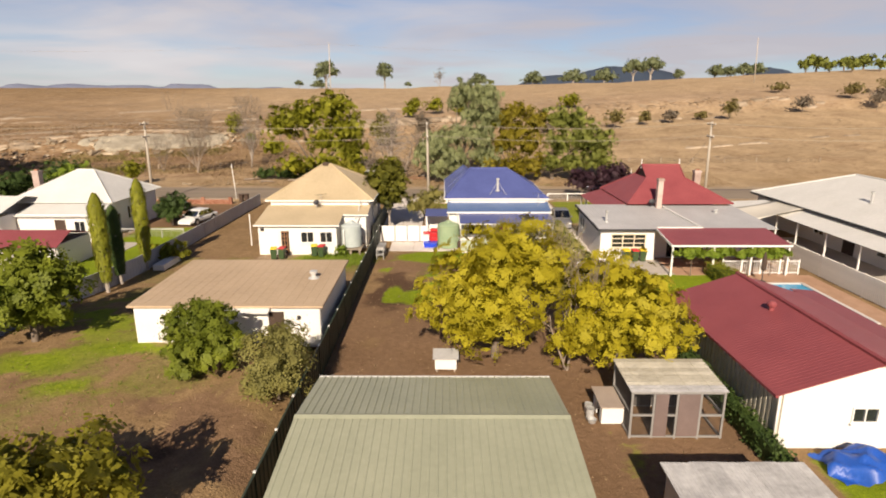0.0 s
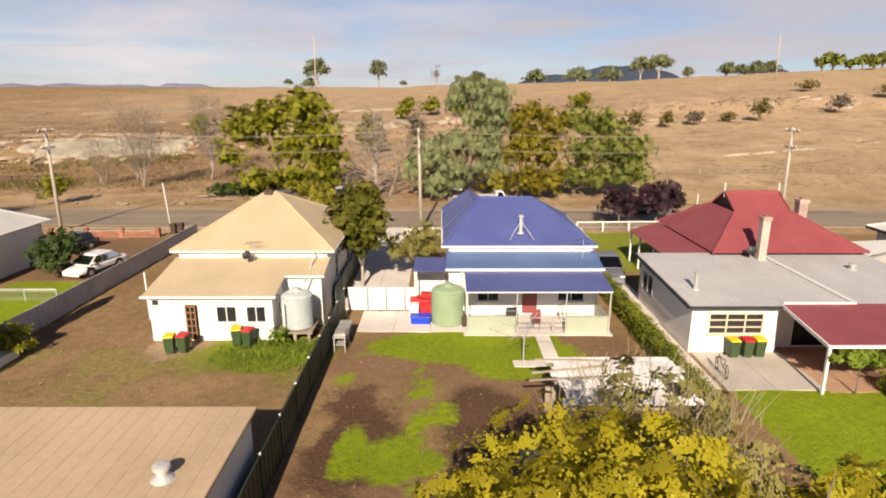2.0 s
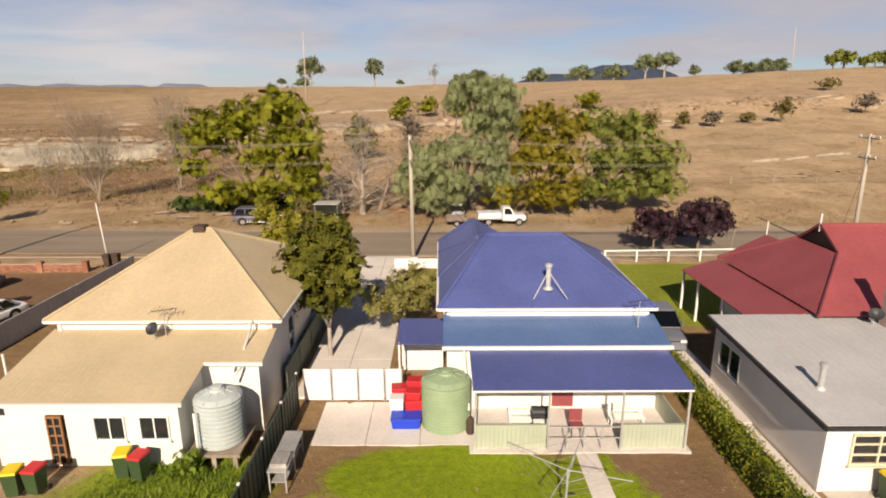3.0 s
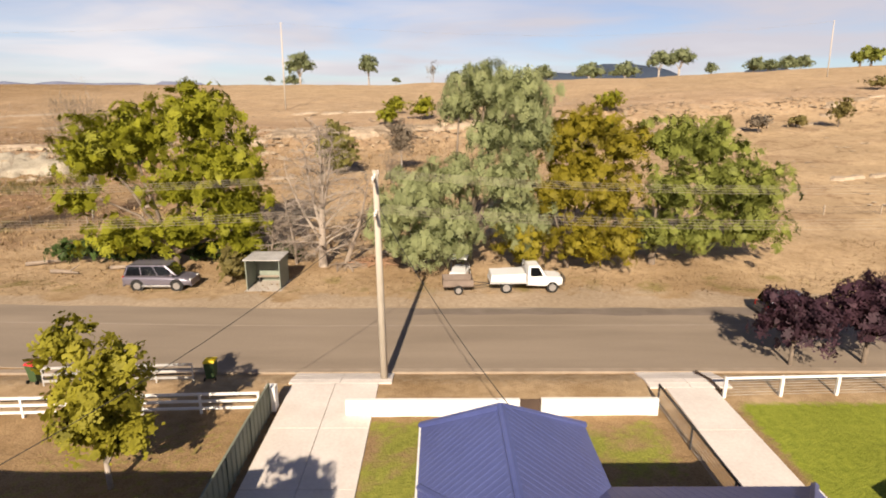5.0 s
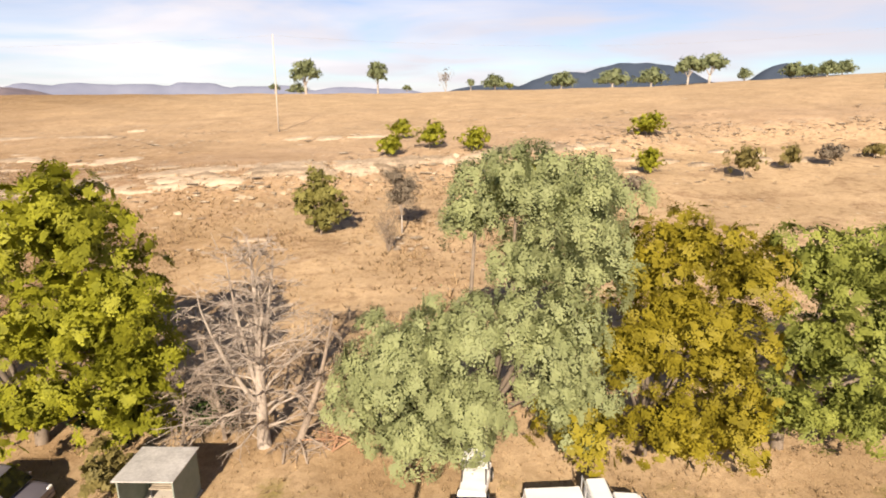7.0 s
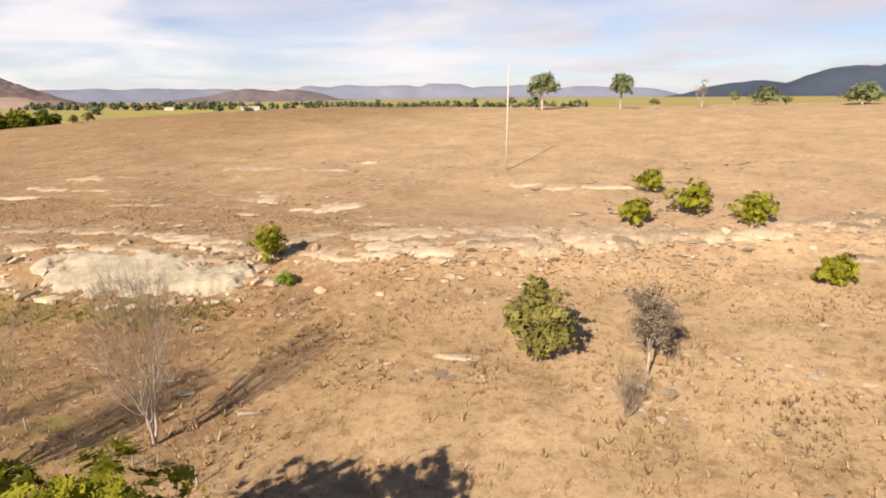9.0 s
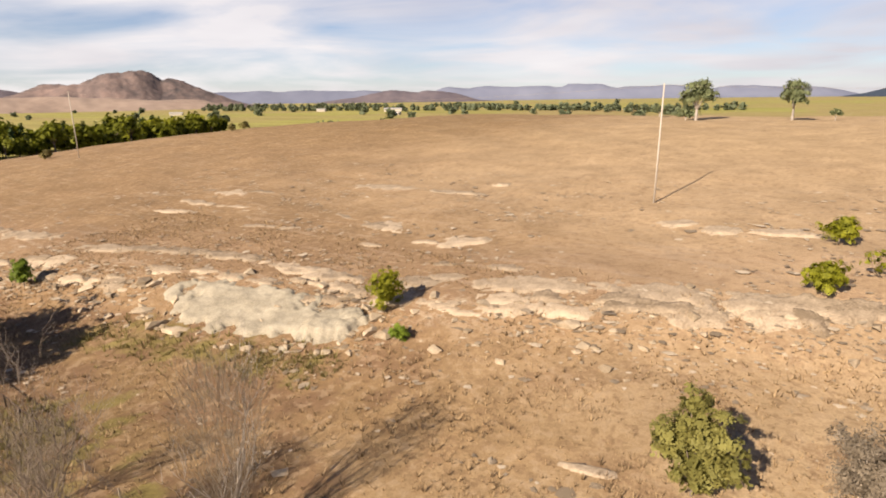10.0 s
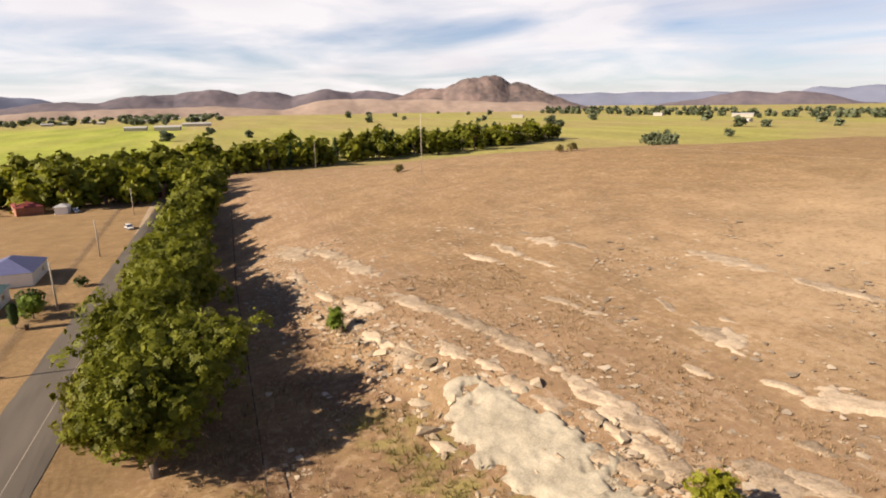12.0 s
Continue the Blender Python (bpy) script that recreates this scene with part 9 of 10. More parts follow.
def car(name, x, y, z, turn, length, width, height, paint, label, front_hood=0.27, tail=0.06, belt=0.58, wheel=0.33, rack=False, estate=True):
    t = thing(name, (0, 0, 0), label, "car")
    L2, W2 = length / 2, width / 2
    zb, zt = 0.24 + (wheel - 0.33), height * belt
    s = Shape()
    hull(s, [(-L2, W2 * 0.86, zb + 0.12, zt * 0.92, W2 * 0.8), (-L2 + 0.12, W2 * 0.97, zb, zt, W2 * 0.9), (-L2 * 0.5, W2, zb, zt + 0.02, W2 * 0.95), (L2 * 0.25, W2, zb, zt, W2 * 0.95),
             (L2 * 0.55, W2 * 0.99, zb, zt - 0.06, W2 * 0.9), (L2 - 0.2, W2 * 0.95, zb, zt - 0.16, W2 * 0.84), (L2, W2 * 0.8, zb + 0.1, zt - 0.34, W2 * 0.7)])
    o = s.make("body", paint, t, shade=True)
    sub = o.modifiers.new("rounding", "SUBSURF")
    sub.levels = sub.render_levels = 2
    cab0, cab1 = -L2 + tail * length, L2 - front_hood * length
    wt = W2 * 0.76

    def w_at(zz):
        return W2 * 0.94 + (wt - W2 * 0.94) * (zz - zt) / (height - zt)
    s = Shape()
    a0, a1, b0, b1 = cab0, cab1 + 0.35, cab0 + (0.28 if estate else 0.7), cab1 - 0.55
    wb = W2 * 0.94
    s.add([(a0, -wb, zt - 0.02), (a1, -wb, zt - 0.04), (a1, wb, zt - 0.04), (a0, wb, zt - 0.02), (b0, -wt, height - 0.03), (b1, -wt, height), (b1, wt, height), (b0, wt, height - 0.03)],
          [(3, 2, 1, 0), (4, 5, 6, 7), (0, 1, 5, 4), (1, 2, 6, 5), (2, 3, 7, 6), (3, 0, 4, 7)])
    s.make("cabin", paint, t, bevel=0.1)
    zz0, zz1 = zt + 0.04, height - 0.09
    f = (zz0 - zt) / (height - zt)
    g = (zz1 - zt) / (height - zt)
    rear0, rear1 = a0 + (b0 - a0) * f + 0.12, a0 + (b0 - a0) * g + 0.1
    nose0, nose1 = a1 + (b1 - a1) * f - 0.12, a1 + (b1 - a1) * g - 0.08
    cuts = [0.0, 0.33, 0.66, 1.0]
    for c, d in zip(cuts, cuts[1:]):
        lo0, lo1 = rear0 + (nose0 - rear0) * c + 0.03, rear0 + (nose0 - rear0) * d - 0.03
        hi0, hi1 = rear1 + (nose1 - rear1) * c + 0.03, rear1 + (nose1 - rear1) * d - 0.03
        for sgn in (-1, 1):
            glass_side(t, [(lo0, zz0), (lo1, zz0), (hi1, zz1), (hi0, zz1)], w_at, sgn)
    for xa, xb, nm, o in ((a1, b1, "windscreen", 0.02), (a0, b0, "rear_window", -0.02)):
        s = Shape()
        p = [(xa + (xb - xa) * f + o, w_at(zz0) - 0.08, zz0), (xa + (xb - xa) * f + o, -w_at(zz0) + 0.08, zz0), (xa + (xb - xa) * g + o, -w_at(zz1) + 0.06, zz1), (xa + (xb - xa) * g + o, w_at(zz1) - 0.06, zz1)]
        q = [(u - o * 0.9, v, w) for u, v, w in p]
        s.add(p + q, [(0, 1, 2, 3), (7, 6, 5, 4), (0, 4, 5, 1), (1, 5, 6, 2), (2, 6, 7, 3), (3, 7, 4, 0)])
        s.make(nm, CAR_GLASS, t)
    wheels(t, (-L2 * 0.56, L2 * 0.60), W2 - 0.10, wheel)
    for ax in (-L2 * 0.56, L2 * 0.60):
        for sgn in (-1, 1):
            Shape().tube([(ax, sgn * (W2 - 0.3), wheel + 0.03), (ax, sgn * (W2 + 0.003), wheel + 0.03)], wheel * 1.2, 20).make("wheel_arch", RUBBER, t)
    for sgn in (-1, 1):
        Shape().box(-L2 * 0.4, L2 * 0.44, sgn * W2 - 0.06, sgn * W2 + 0.012, zb + 0.02, zb + 0.16).make("sill", DARK_STEEL if not rack else CHROME, t, bevel=0.02)
    for sgn in (-1, 1):
        Shape().box(L2 - 0.13, L2 + 0.005, sgn * W2 * 0.62 - 0.16, sgn * W2 * 0.62 + 0.16, zt - 0.42, zt - 0.28).make("headlight", LAMP_CLEAR, t, bevel=0.03)
        Shape().box(-L2 - 0.005, -L2 + 0.1, sgn * W2 * 0.72 - 0.09, sgn * W2 * 0.72 + 0.09, zt - 0.35, zt - 0.05).make("tail_light", LAMP_RED, t)
        Shape().box(cab1 - 0.1, cab1 + 0.08, sgn * (W2 + 0.02) - 0.07, sgn * (W2 + 0.02) + 0.07, zt + 0.02, zt + 0.16).make("mirror", paint, t)
        if rack:
            Shape().tube([(b0 + 0.15, sgn * wt * 0.9, height + 0.03), (b1 - 0.1, sgn * wt * 0.9, height + 0.05)], 0.02, 6).make("roof_rail", DARK_STEEL, t)
    Shape().box(L2 - 0.06, L2 + 0.03, -W2 * 0.8, W2 * 0.8, zb, zb + 0.2).make("front_bumper", paint, t, bevel=0.02)
    Shape().box(-L2 - 0.04, -L2 + 0.08, -W2 * 0.84, W2 * 0.84, zb + 0.02, zb + 0.24).make("rear_bumper", paint, t, bevel=0.02)
    t.matrix_basis = pose(x, y, z, 0, 0, turn)
    return t


car("four_wheel_drive", -19.3, 90.0, gz(-19.3, 90) + 0.0, 0, 4.75, 1.88, 1.85, PAINT_SILVER, "silver-blue four-wheel drive wagon parked on the verge", 0.25, 0.02, 0.6, 0.39, True)
car("hatchback_car", 22.4, 84.0, gz(22.4, 84) + 0.05, 0, 3.9, 1.68, 1.5, PAINT_GREY, "small blue-grey hatchback on the street", 0.24, 0.03, 0.58, 0.31)
car("white_sedan", -26.0, 60.4, 0.02, 256, 4.6, 1.8, 1.45, PAINT_WHITE, "white sedan parked on bare earth by a fence", 0.27, 0.12, 0.6, 0.33, False, False)
car("grey_utility", 12.0, 58.9, 0.05, 268, 5.2, 1.86, 1.8, PAINT_STEEL, "grey utility parked on the concrete drive", 0.26, 0.25, 0.6, 0.38, False, False)
car("white_sedan", -31.4, 66.0, 0.02, 250, 4.4, 1.75, 1.5, PAINT_GREY, "dark car parked beside the white cottage", 0.26, 0.1, 0.6, 0.33)
for vx, vy, pt in ((-262, 62, PAINT_WHITE), (-268, 55, PAINT_GREY), (-281, 58, PAINT_SILVER), (-222, 83, PAINT_WHITE)):
    car("parked_car", vx, vy, gz(vx, vy) + 0.04, 20, 4.5, 1.8, 1.5, pt, "distant parked car by the street")

U = thing("white_ute", (0, 0, 0), "white single-cab utility with a tray canopy and bull bar", "utility")
s = hull(Shape(), [(-0.1, 0.85, 0.55, 1.15, 0.8), (0.9, 0.88, 0.5, 1.15, 0.82), (1.2, 0.88, 0.5, 1.14, 0.8), (2.2, 0.84, 0.52, 1.1, 0.74), (2.35, 0.78, 0.6, 1.02, 0.68)])
s.make("body", PAINT_WHITE, U, bevel=0.03)
Shape().add([(-0.1, -0.82, 1.12), (1.25, -0.82, 1.12), (1.25, 0.82, 1.12), (-0.1, 0.82, 1.12), (-0.02, -0.7, 1.9), (0.75, -0.7, 1.92), (0.75, 0.7, 1.92), (-0.02, 0.7, 1.9)], [(3, 2, 1, 0), (4, 5, 6, 7), (0, 1, 5, 4), (1, 2, 6, 5), (2, 3, 7, 6), (3, 0, 4, 7)]).make("cabin", PAINT_WHITE, U, bevel=0.05)
for sgn in (-1, 1):
    glass_side(U, [(0.1, 1.2), (0.98, 1.2), (0.68, 1.8), (0.12, 1.8)], lambda zz: 0.82 - 0.12 * (zz - 1.12) / 0.78, sgn)
Shape().add([(1.22, -0.7, 1.2), (1.22, 0.7, 1.2), (0.86, 0.64, 1.8), (0.86, -0.64, 1.8), (1.19, -0.7, 1.2), (1.19, 0.7, 1.2), (0.83, 0.64, 1.8), (0.83, -0.64, 1.8)], [(0, 1, 2, 3), (7, 6, 5, 4), (0, 4, 5, 1), (2, 6, 7, 3), (1, 5, 6, 2), (3, 7, 4, 0)]).make("windscreen", CAR_GLASS, U)
Shape().box(-2.7, -0.15, -0.92, 0.92, 0.72, 0.84).make("tray", ZINC, U)
Shape().add([(-2.65, -0.9, 0.85), (-0.2, -0.9, 0.85), (-0.2, 0.9, 0.85), (-2.65, 0.9, 0.85), (-2.6, -0.86, 1.32), (-0.22, -0.86, 1.4), (-0.22, 0.86, 1.4), (-2.6, 0.86, 1.32)], [(3, 2, 1, 0), (4, 5, 6, 7), (0, 1, 5, 4), (1, 2, 6, 5), (2, 3, 7, 6), (3, 0, 4, 7)]).make("tray_canopy", PAINT_WHITE, U, bevel=0.03)
s = Shape()
for yy in (-0.7, 0, 0.7):
    s.tube([(-0.18, yy, 0.85), (-0.18, yy, 2.0)], 0.025, 6)
s.tube([(-0.18, -0.72, 2.0), (-0.18, 0.72, 2.0)], 0.03, 6)
s.make("headboard", ZINC, U)
s = Shape()
for zz in (0.55, 0.85, 1.05):
    s.tube([(2.5, -0.8, zz), (2.55, -0.4, zz), (2.55, 0.4, zz), (2.5, 0.8, zz)], 0.035, 6)
for yy in (-0.4, 0.4):
    s.tube([(2.55, yy, 0.45), (2.55, yy, 1.1)], 0.035, 6)
s.make("bull_bar", DARK_STEEL, U)
wheels(U, (-1.55, 1.65), 0.78, 0.4)
U.matrix_basis = pose(6.75, 89.3, gz(6.9, 89.3) - 0.01, 0, 0, 2)
RUSTED = material("dull_brown_steel", (0.20, 0.155, 0.125), 0.8, var=0.2, other=(0.27, 0.215, 0.18))
TR = thing("box_trailer", (0, 0, 0), "rusty box trailer hitched behind a white utility", "trailer")
Shape().box(-1.1, 1.0, -0.75, 0.75, 0.5, 0.56).make("deck", DARK_WOOD, TR)
for y0, y1 in ((-0.75, -0.71), (0.71, 0.75)):
    Shape().box(-1.1, 1.0, y0, y1, 0.56, 1.0).make("side", RUSTED, TR)
for x0, x1 in ((-1.1, -1.06), (0.96, 1.0)):
    Shape().box(x0, x1, -0.71, 0.71, 0.56, 1.0).make("end", RUSTED, TR)
wheels(TR, (-0.05,), 0.86, 0.32)
for yy in (-0.5, 0.5):
    Shape().tube([(1.0, yy, 0.5), (2.3, 0, 0.5)], 0.03, 6).make("drawbar", DARK_STEEL, TR)
TR.matrix_basis = pose(1.9, 89.0, gz(2, 89) - 0.01, 0, 0, 3)
t = thing("farm_buggy", (0, 0, 0), "small white farm buggy standing behind the trailer", "buggy")
hull(Shape(), [(-1.2, 0.6, 0.4, 0.85, 0.55), (0.2, 0.65, 0.35, 0.85, 0.6), (1.2, 0.55, 0.4, 0.75, 0.5)]).make("body", PAINT_WHITE, t, bevel=0.03)
s = Shape()
for sx in (-0.6, 0.5):
    for sy in (-0.55, 0.55):
        s.tube([(sx, sy, 0.8), (sx, sy * 0.95, 1.75)], 0.03, 6)
s.make("roll_cage", DARK_STEEL, t)
Shape().box(-0.7, 0.6, -0.6, 0.6, 1.73, 1.8).make("canopy", PAINT_WHITE, t, bevel=0.02)
wheels(t, (-0.8, 0.85), 0.6, 0.3)
t.matrix_basis = pose(2.1, 91.6, gz(2.1, 91.6), 0, 0, 80)

SB = thing("bus_shelter", (-11.8, 90.3, gz(-11.8, 90.3)), "open steel bus shelter with a bench", "bus shelter")
z = gz(-11.8, 90.3)
pale = material("pale_green_grey_steel", (0.20, 0.235, 0.195), 0.7, var=0.2, other=(0.27, 0.30, 0.25))
Shape().box(-13.0, -12.94, 89.2, 91.5, z, z + 2.2).make("side_panel", pale, SB)
Shape().box(-10.66, -10.6, 89.2, 91.5, z, z + 2.2).make("side_panel", pale, SB)
Shape().box(-12.94, -10.66, 91.42, 91.48, z, z + 2.2).make("back_panel", pale, SB)
Shape().slab([(-13.1, 89.05, z + 2.26), (-10.5, 89.05, z + 2.26), (-10.5, 91.6, z + 2.2), (-13.1, 91.6, z + 2.2)], 0.05).make("roof", RUSTY, SB)
for i in range(3):
    Shape().box(-12.7, -10.9, 90.9 + i * 0.14, 91.0 + i * 0.14, z + 0.44, z + 0.48).make("bench_slat", TIMBER, SB)
for px in (-12.6, -11.0):
    Shape().box(px - 0.03, px + 0.03, 90.9, 91.35, z, z + 0.44).make("bench_leg", DARK_STEEL, SB)
Shape().box(-13.1, -10.5, 88.9, 91.5, z - 0.3, z + 0.03).make("floor_slab", CONCRETE, SB)


# ---- poles and wires ----
def power_pole(x, y, h, label, arms=True, lean=(0, 0), r0=0.16, mat=None):
    z = gz(x, y)
    t = thing("power_pole", (x, y, z), label, "pole", "street poles" if arms else "")
    top = Vector((x + lean[0], y + lean[1], z + h))
    Shape().tube([(x, y, z - 0.5), Vector((x, y, z)).lerp(top, 0.5), top], [r0 * 1.15, r0, r0 * 0.75], 12).make("shaft", mat or POLE_WOOD, t, shade=True)
    ends = []
    if arms:
        for k, (down, half, nn) in enumerate(((0.35, 1.15, 4), (1.9, 1.0, 4))):
            c = Vector((x, y, z)).lerp(top, 1 - down / h)
            arm = Shape().box(c.x - 0.05, c.x + 0.05, c.y - half, c.y + half, c.z - 0.06, c.z + 0.06).make("cross_arm", TIMBER, t)
            for i in range(nn):
                yy = c.y - half + 0.12 + (2 * half - 0.24) * i / (nn - 1)
                Shape().rings(c.x, yy, [(0.03, c.z + 0.05), (0.05, c.z + 0.1), (0.025, c.z + 0.14), (0.05, c.z + 0.18), (0.02, c.z + 0.24)], 8).make("insulator", PLASTIC_WHITE, arm)
                ends.append(Vector((c.x, yy, c.z + 0.22)))
    return t, ends


spots = [(-115.0, 76.0), (-76.5, 75.4), (-38.0, 75.0), (-2.0, 75.3), (34.0, 75.2), (70.0, 75.2), (108.0, 75.4)]
runs = []
for i, (px, py) in enumerate(spots):
    t, ends = power_pole(px, py, 9.9, "tall timber street pole with two cross-arms", True, (-0.15 if i != 2 else 0.1, 0.0))
    runs.append(ends)
for a, b in zip(runs, runs[1:]):
    for p, q in zip(a, b):
        s = Shape()
        pts = []
        for k in range(13):
            u = k / 12
            m = p.lerp(q, u)
            pts.append((m.x, m.y, m.z - 0.75 * 4 * u * (1 - u)))
        s.tube(pts, 0.0065, 5, False)
        tagged(s.make("overhead_wire", WIRE), "bare overhead wire strung between street poles", "wire", "overhead wires")
for p, q in (((-2.0, 75.3, 8.2), (3.2, 64.5, 3.9)), ((-2.0, 75.3, 8.1), (-10.5, 62.8, 4.0)), ((-38.0, 75.0, 8.2), (-33, 64, 3.4)), ((34, 75.2, 8.2), (24, 63.4, 3.3))):
    p, q = Vector(p), Vector(q)
    pts = [p.lerp(q, k / 10) - Vector((0, 0, 2.0 * (k / 10) * (1 - k / 10))) for k in range(11)]
    tagged(Shape().tube(pts, 0.014, 5, False).make("service_cable", WIRE_DARK), "black service cable from a street pole to a house", "wire", "service cables")
for px, py, h in ((-144.6, 79.0, 9.5), (-187, 80.0, 9.5), (-247, 82, 9.5)):
    power_pole(px, py, h, "timber street pole beside the far street", False)
power_pole(-27.2, 75.4, 4.6, "thin pale metal post beside the kerb", False, (-0.3, 0), 0.05, WHITE_TRIM)
power_pole(24.6, 76.6, 3.2, "thin leaning stake beside a plum tree", False, (0.5, 0), 0.03, TIMBER)
concrete_pole = material("pale_concrete_pole", (0.47, 0.42, 0.36), 0.8, var=0.1)
tall = []
for px, py, h in ((-37.7, 198.5, 20.3), (124.4, 243.0, 35.3 - gz(124.4, 243.0)), (-246.0, 188.5, 24.0), (-440, 178, 22)):
    t, e = power_pole(px, py, h, "very tall slender pale pole on the open hill", False, (0.2 if px < 0 else -0.6, 0), 0.16, concrete_pole)
    tall.append(Vector((px + 0.2, py, gz(px, py) + h - 0.3)))
for p, q in ((tall[1], tall[0]), (tall[0], tall[2]), (tall[2], tall[3])):
    pts = [p.lerp(q, k / 16) - Vector((0, 0, 4 * 3.5 * (k / 16) * (1 - k / 16))) for k in range(17)]
    tagged(Shape().tube(pts, 0.012, 4, False).make("overhead_wire", WIRE), "single wire strung between the tall hill poles", "wire", "overhead wires")


# ---- rocks, logs and grass on the hill ----
def rock_mesh(name, seed, mat):
    """An angular stone: the hull of a few corners."""
    q = random.Random(seed)
    bm = bmesh.new()
    for _ in range(15):
        d = Vector((q.gauss(0, 1), q.gauss(0, 1), q.gauss(0, 1))).normalized()
        bm.verts.new((d.x * q.uniform(0.7, 1.1), d.y * q.uniform(0.5, 0.9), d.z * q.uniform(0.45, 0.65)))
    hull_of = bmesh.ops.convex_hull(bm, input=bm.verts)
    bmesh.ops.delete(bm, geom=[g for g in hull_of["geom_interior"] if isinstance(g, bmesh.types.BMVert)], context="VERTS")
    mesh = bpy.data.meshes.new(name)
    bm.to_mesh(mesh)
    bm.free()
    mesh.materials.append(mat)
    return mesh


def outcrop(x, y, sx, sy, sz, turn, seed, label, mat=None, sink=0.0, tilt=0):
    """Bedrock that breaks through the turf: an uneven, cracked patch whose rim dives under the ground."""
    na, nb = max(14, int(sx * 5)), max(12, int(sy * 9))
    na, nb = (min(na, 74), min(nb, 48)) if mat is not SLAB else (min(2 * na, 140), min(2 * nb, 80))
    flat = 0.85 if mat is SLAB else 0.0
    ca, sa = math.cos(radians(turn)), math.sin(radians(turn))
    verts, faces = [], []
    for i in range(na + 1):
        for j in range(nb + 1):
            a, b = 1.3 * (2 * i / na - 1), 1.3 * (2 * j / nb - 1)
            px, py = x + ca * a * sx - sa * b * sy, y + sa * a * sx + ca * b * sy
            w = Vector((px * 0.45, py * 0.45, seed * 1.7))
            rim = math.hypot(a, b) + (0.55 - 0.2 * flat) * noise.noise(w) + (0.34 - 0.2 * flat) * noise.noise(w * 2.7)
            body = 1 - float(smooth(0.62, 0.92, rim))
            crack = min(1.0, abs(noise.noise(Vector((px * 0.55, py * 0.9, seed)))) * 14)
            lump = 0.5 + 0.5 * noise.noise(w * 1.3) + 0.25 * noise.noise(w * 4.0)
            step = round(lump * 3) / 3
            h = sz * (0.35 + 0.45 * ((0.5 + flat * 0.5) * lump + (0.5 - flat * 0.5) * step) - 0.12 * b) * (0.72 + 0.28 * flat + 0.28 * (1 - flat) * crack)
            verts.append((px - x, py - y, gz(px, py) - gz(x, y) - 0.22 + (h + 0.22) * body))
    for i in range(na):
        for j in range(nb):
            p = i * (nb + 1) + j
            faces.append((p, p + nb + 1, p + nb + 2, p + 1))
    o = new("rock_outcrop", quick_mesh("rock_outcrop", verts, faces, mat or ROCK))
    o.location = (x, y, gz(x, y))
    return tagged(o, label, "rock", "granite outcrops")


outcrop(-68.5, 135.4, 17.0, 6.0, 0.9, 9, 1, "great bare slab of lichen-grey granite", SLAB, 0.35, 10)
outcrop(-55.0, 137.6, 5.0, 3.0, 1.4, 25, 2, "pale granite slab beside the great slab", SLAB, 0.3, 8)
outcrop(-53.5, 139.0, 2.2, 1.6, 1.5, 40, 3, "dark cracked granite boulder on the slab", SLAB, 0.1)
r = random.Random(21)
for i in range(26):
    x = -50 + i * 3.1 + r.uniform(-1, 1)
    outcrop(x, float(ledge(np.array(x))) + 3.2 + r.uniform(-1.2, 2.0), r.uniform(2.0, 4.6), r.uniform(1.0, 2.2), r.uniform(0.3, 0.6), 24 + r.uniform(-14, 14), 30 + i, "pale granite ledge breaking through dry grass", ROCK, 0.35, 6)
for i in range(16):
    x = -150 + i * 6 + r.uniform(-2, 2)
    outcrop(x, float(ledge(np.array(x))) + r.uniform(2.0, 7.0), r.uniform(2.5, 5.5), r.uniform(0.9, 1.6), r.uniform(0.35, 0.6), 14 + r.uniform(-10, 10), 70 + i, "long pale granite rib in dry grass", ROCK, 0.3, 4)
for x, y, a, b, c in ((-71.5, 145.5, 6.5, 0.9, 0.35), (-62.0, 146.5, 5.0, 1.2, 0.4), (-84.0, 144.3, 7.5, 0.9, 0.35), (-110.5, 137.5, 7.0, 1.3, 0.4), (-137, 135.0, 9.0, 2.0, 0.5), (-155, 132, 8, 1.6, 0.4),
                      (-75.1, 167.5, 3.0, 1.6, 0.35), (-121.9, 178, 4.5, 0.9, 0.3), (-137, 175, 4.0, 0.8, 0.3), (-100, 193.9, 7.0, 0.7, 0.25), (-21.0, 130.6, 2.6, 0.4, 0.25), (-95, 158, 6, 1.0, 0.3), (-30, 186, 3.5, 1.4, 0.5), (-24, 184, 3.0, 1.6, 0.5), (-16, 186, 4, 1.2, 0.4), (-71.9, 203.2, 1.8, 1.0, 0.7)):
    outcrop(x, y, 1.15 * a, 1.7 * b, c, 12, int(-x) + 200, "low pale granite outcrop flush with the grass", ROCK, 0.3)
for i in range(24):
    x = 12 + i * 4.6 + r.uniform(-2, 2)
    outcrop(x, 160 + 0.28 * (x - 12) + r.uniform(-5, 9), r.uniform(1.6, 4.0), r.uniform(0.8, 1.6), r.uniform(0.4, 0.8), 14 + r.uniform(-14, 14), 120 + i, "pale granite ledge on the far slope", ROCK, 0.32, 5)
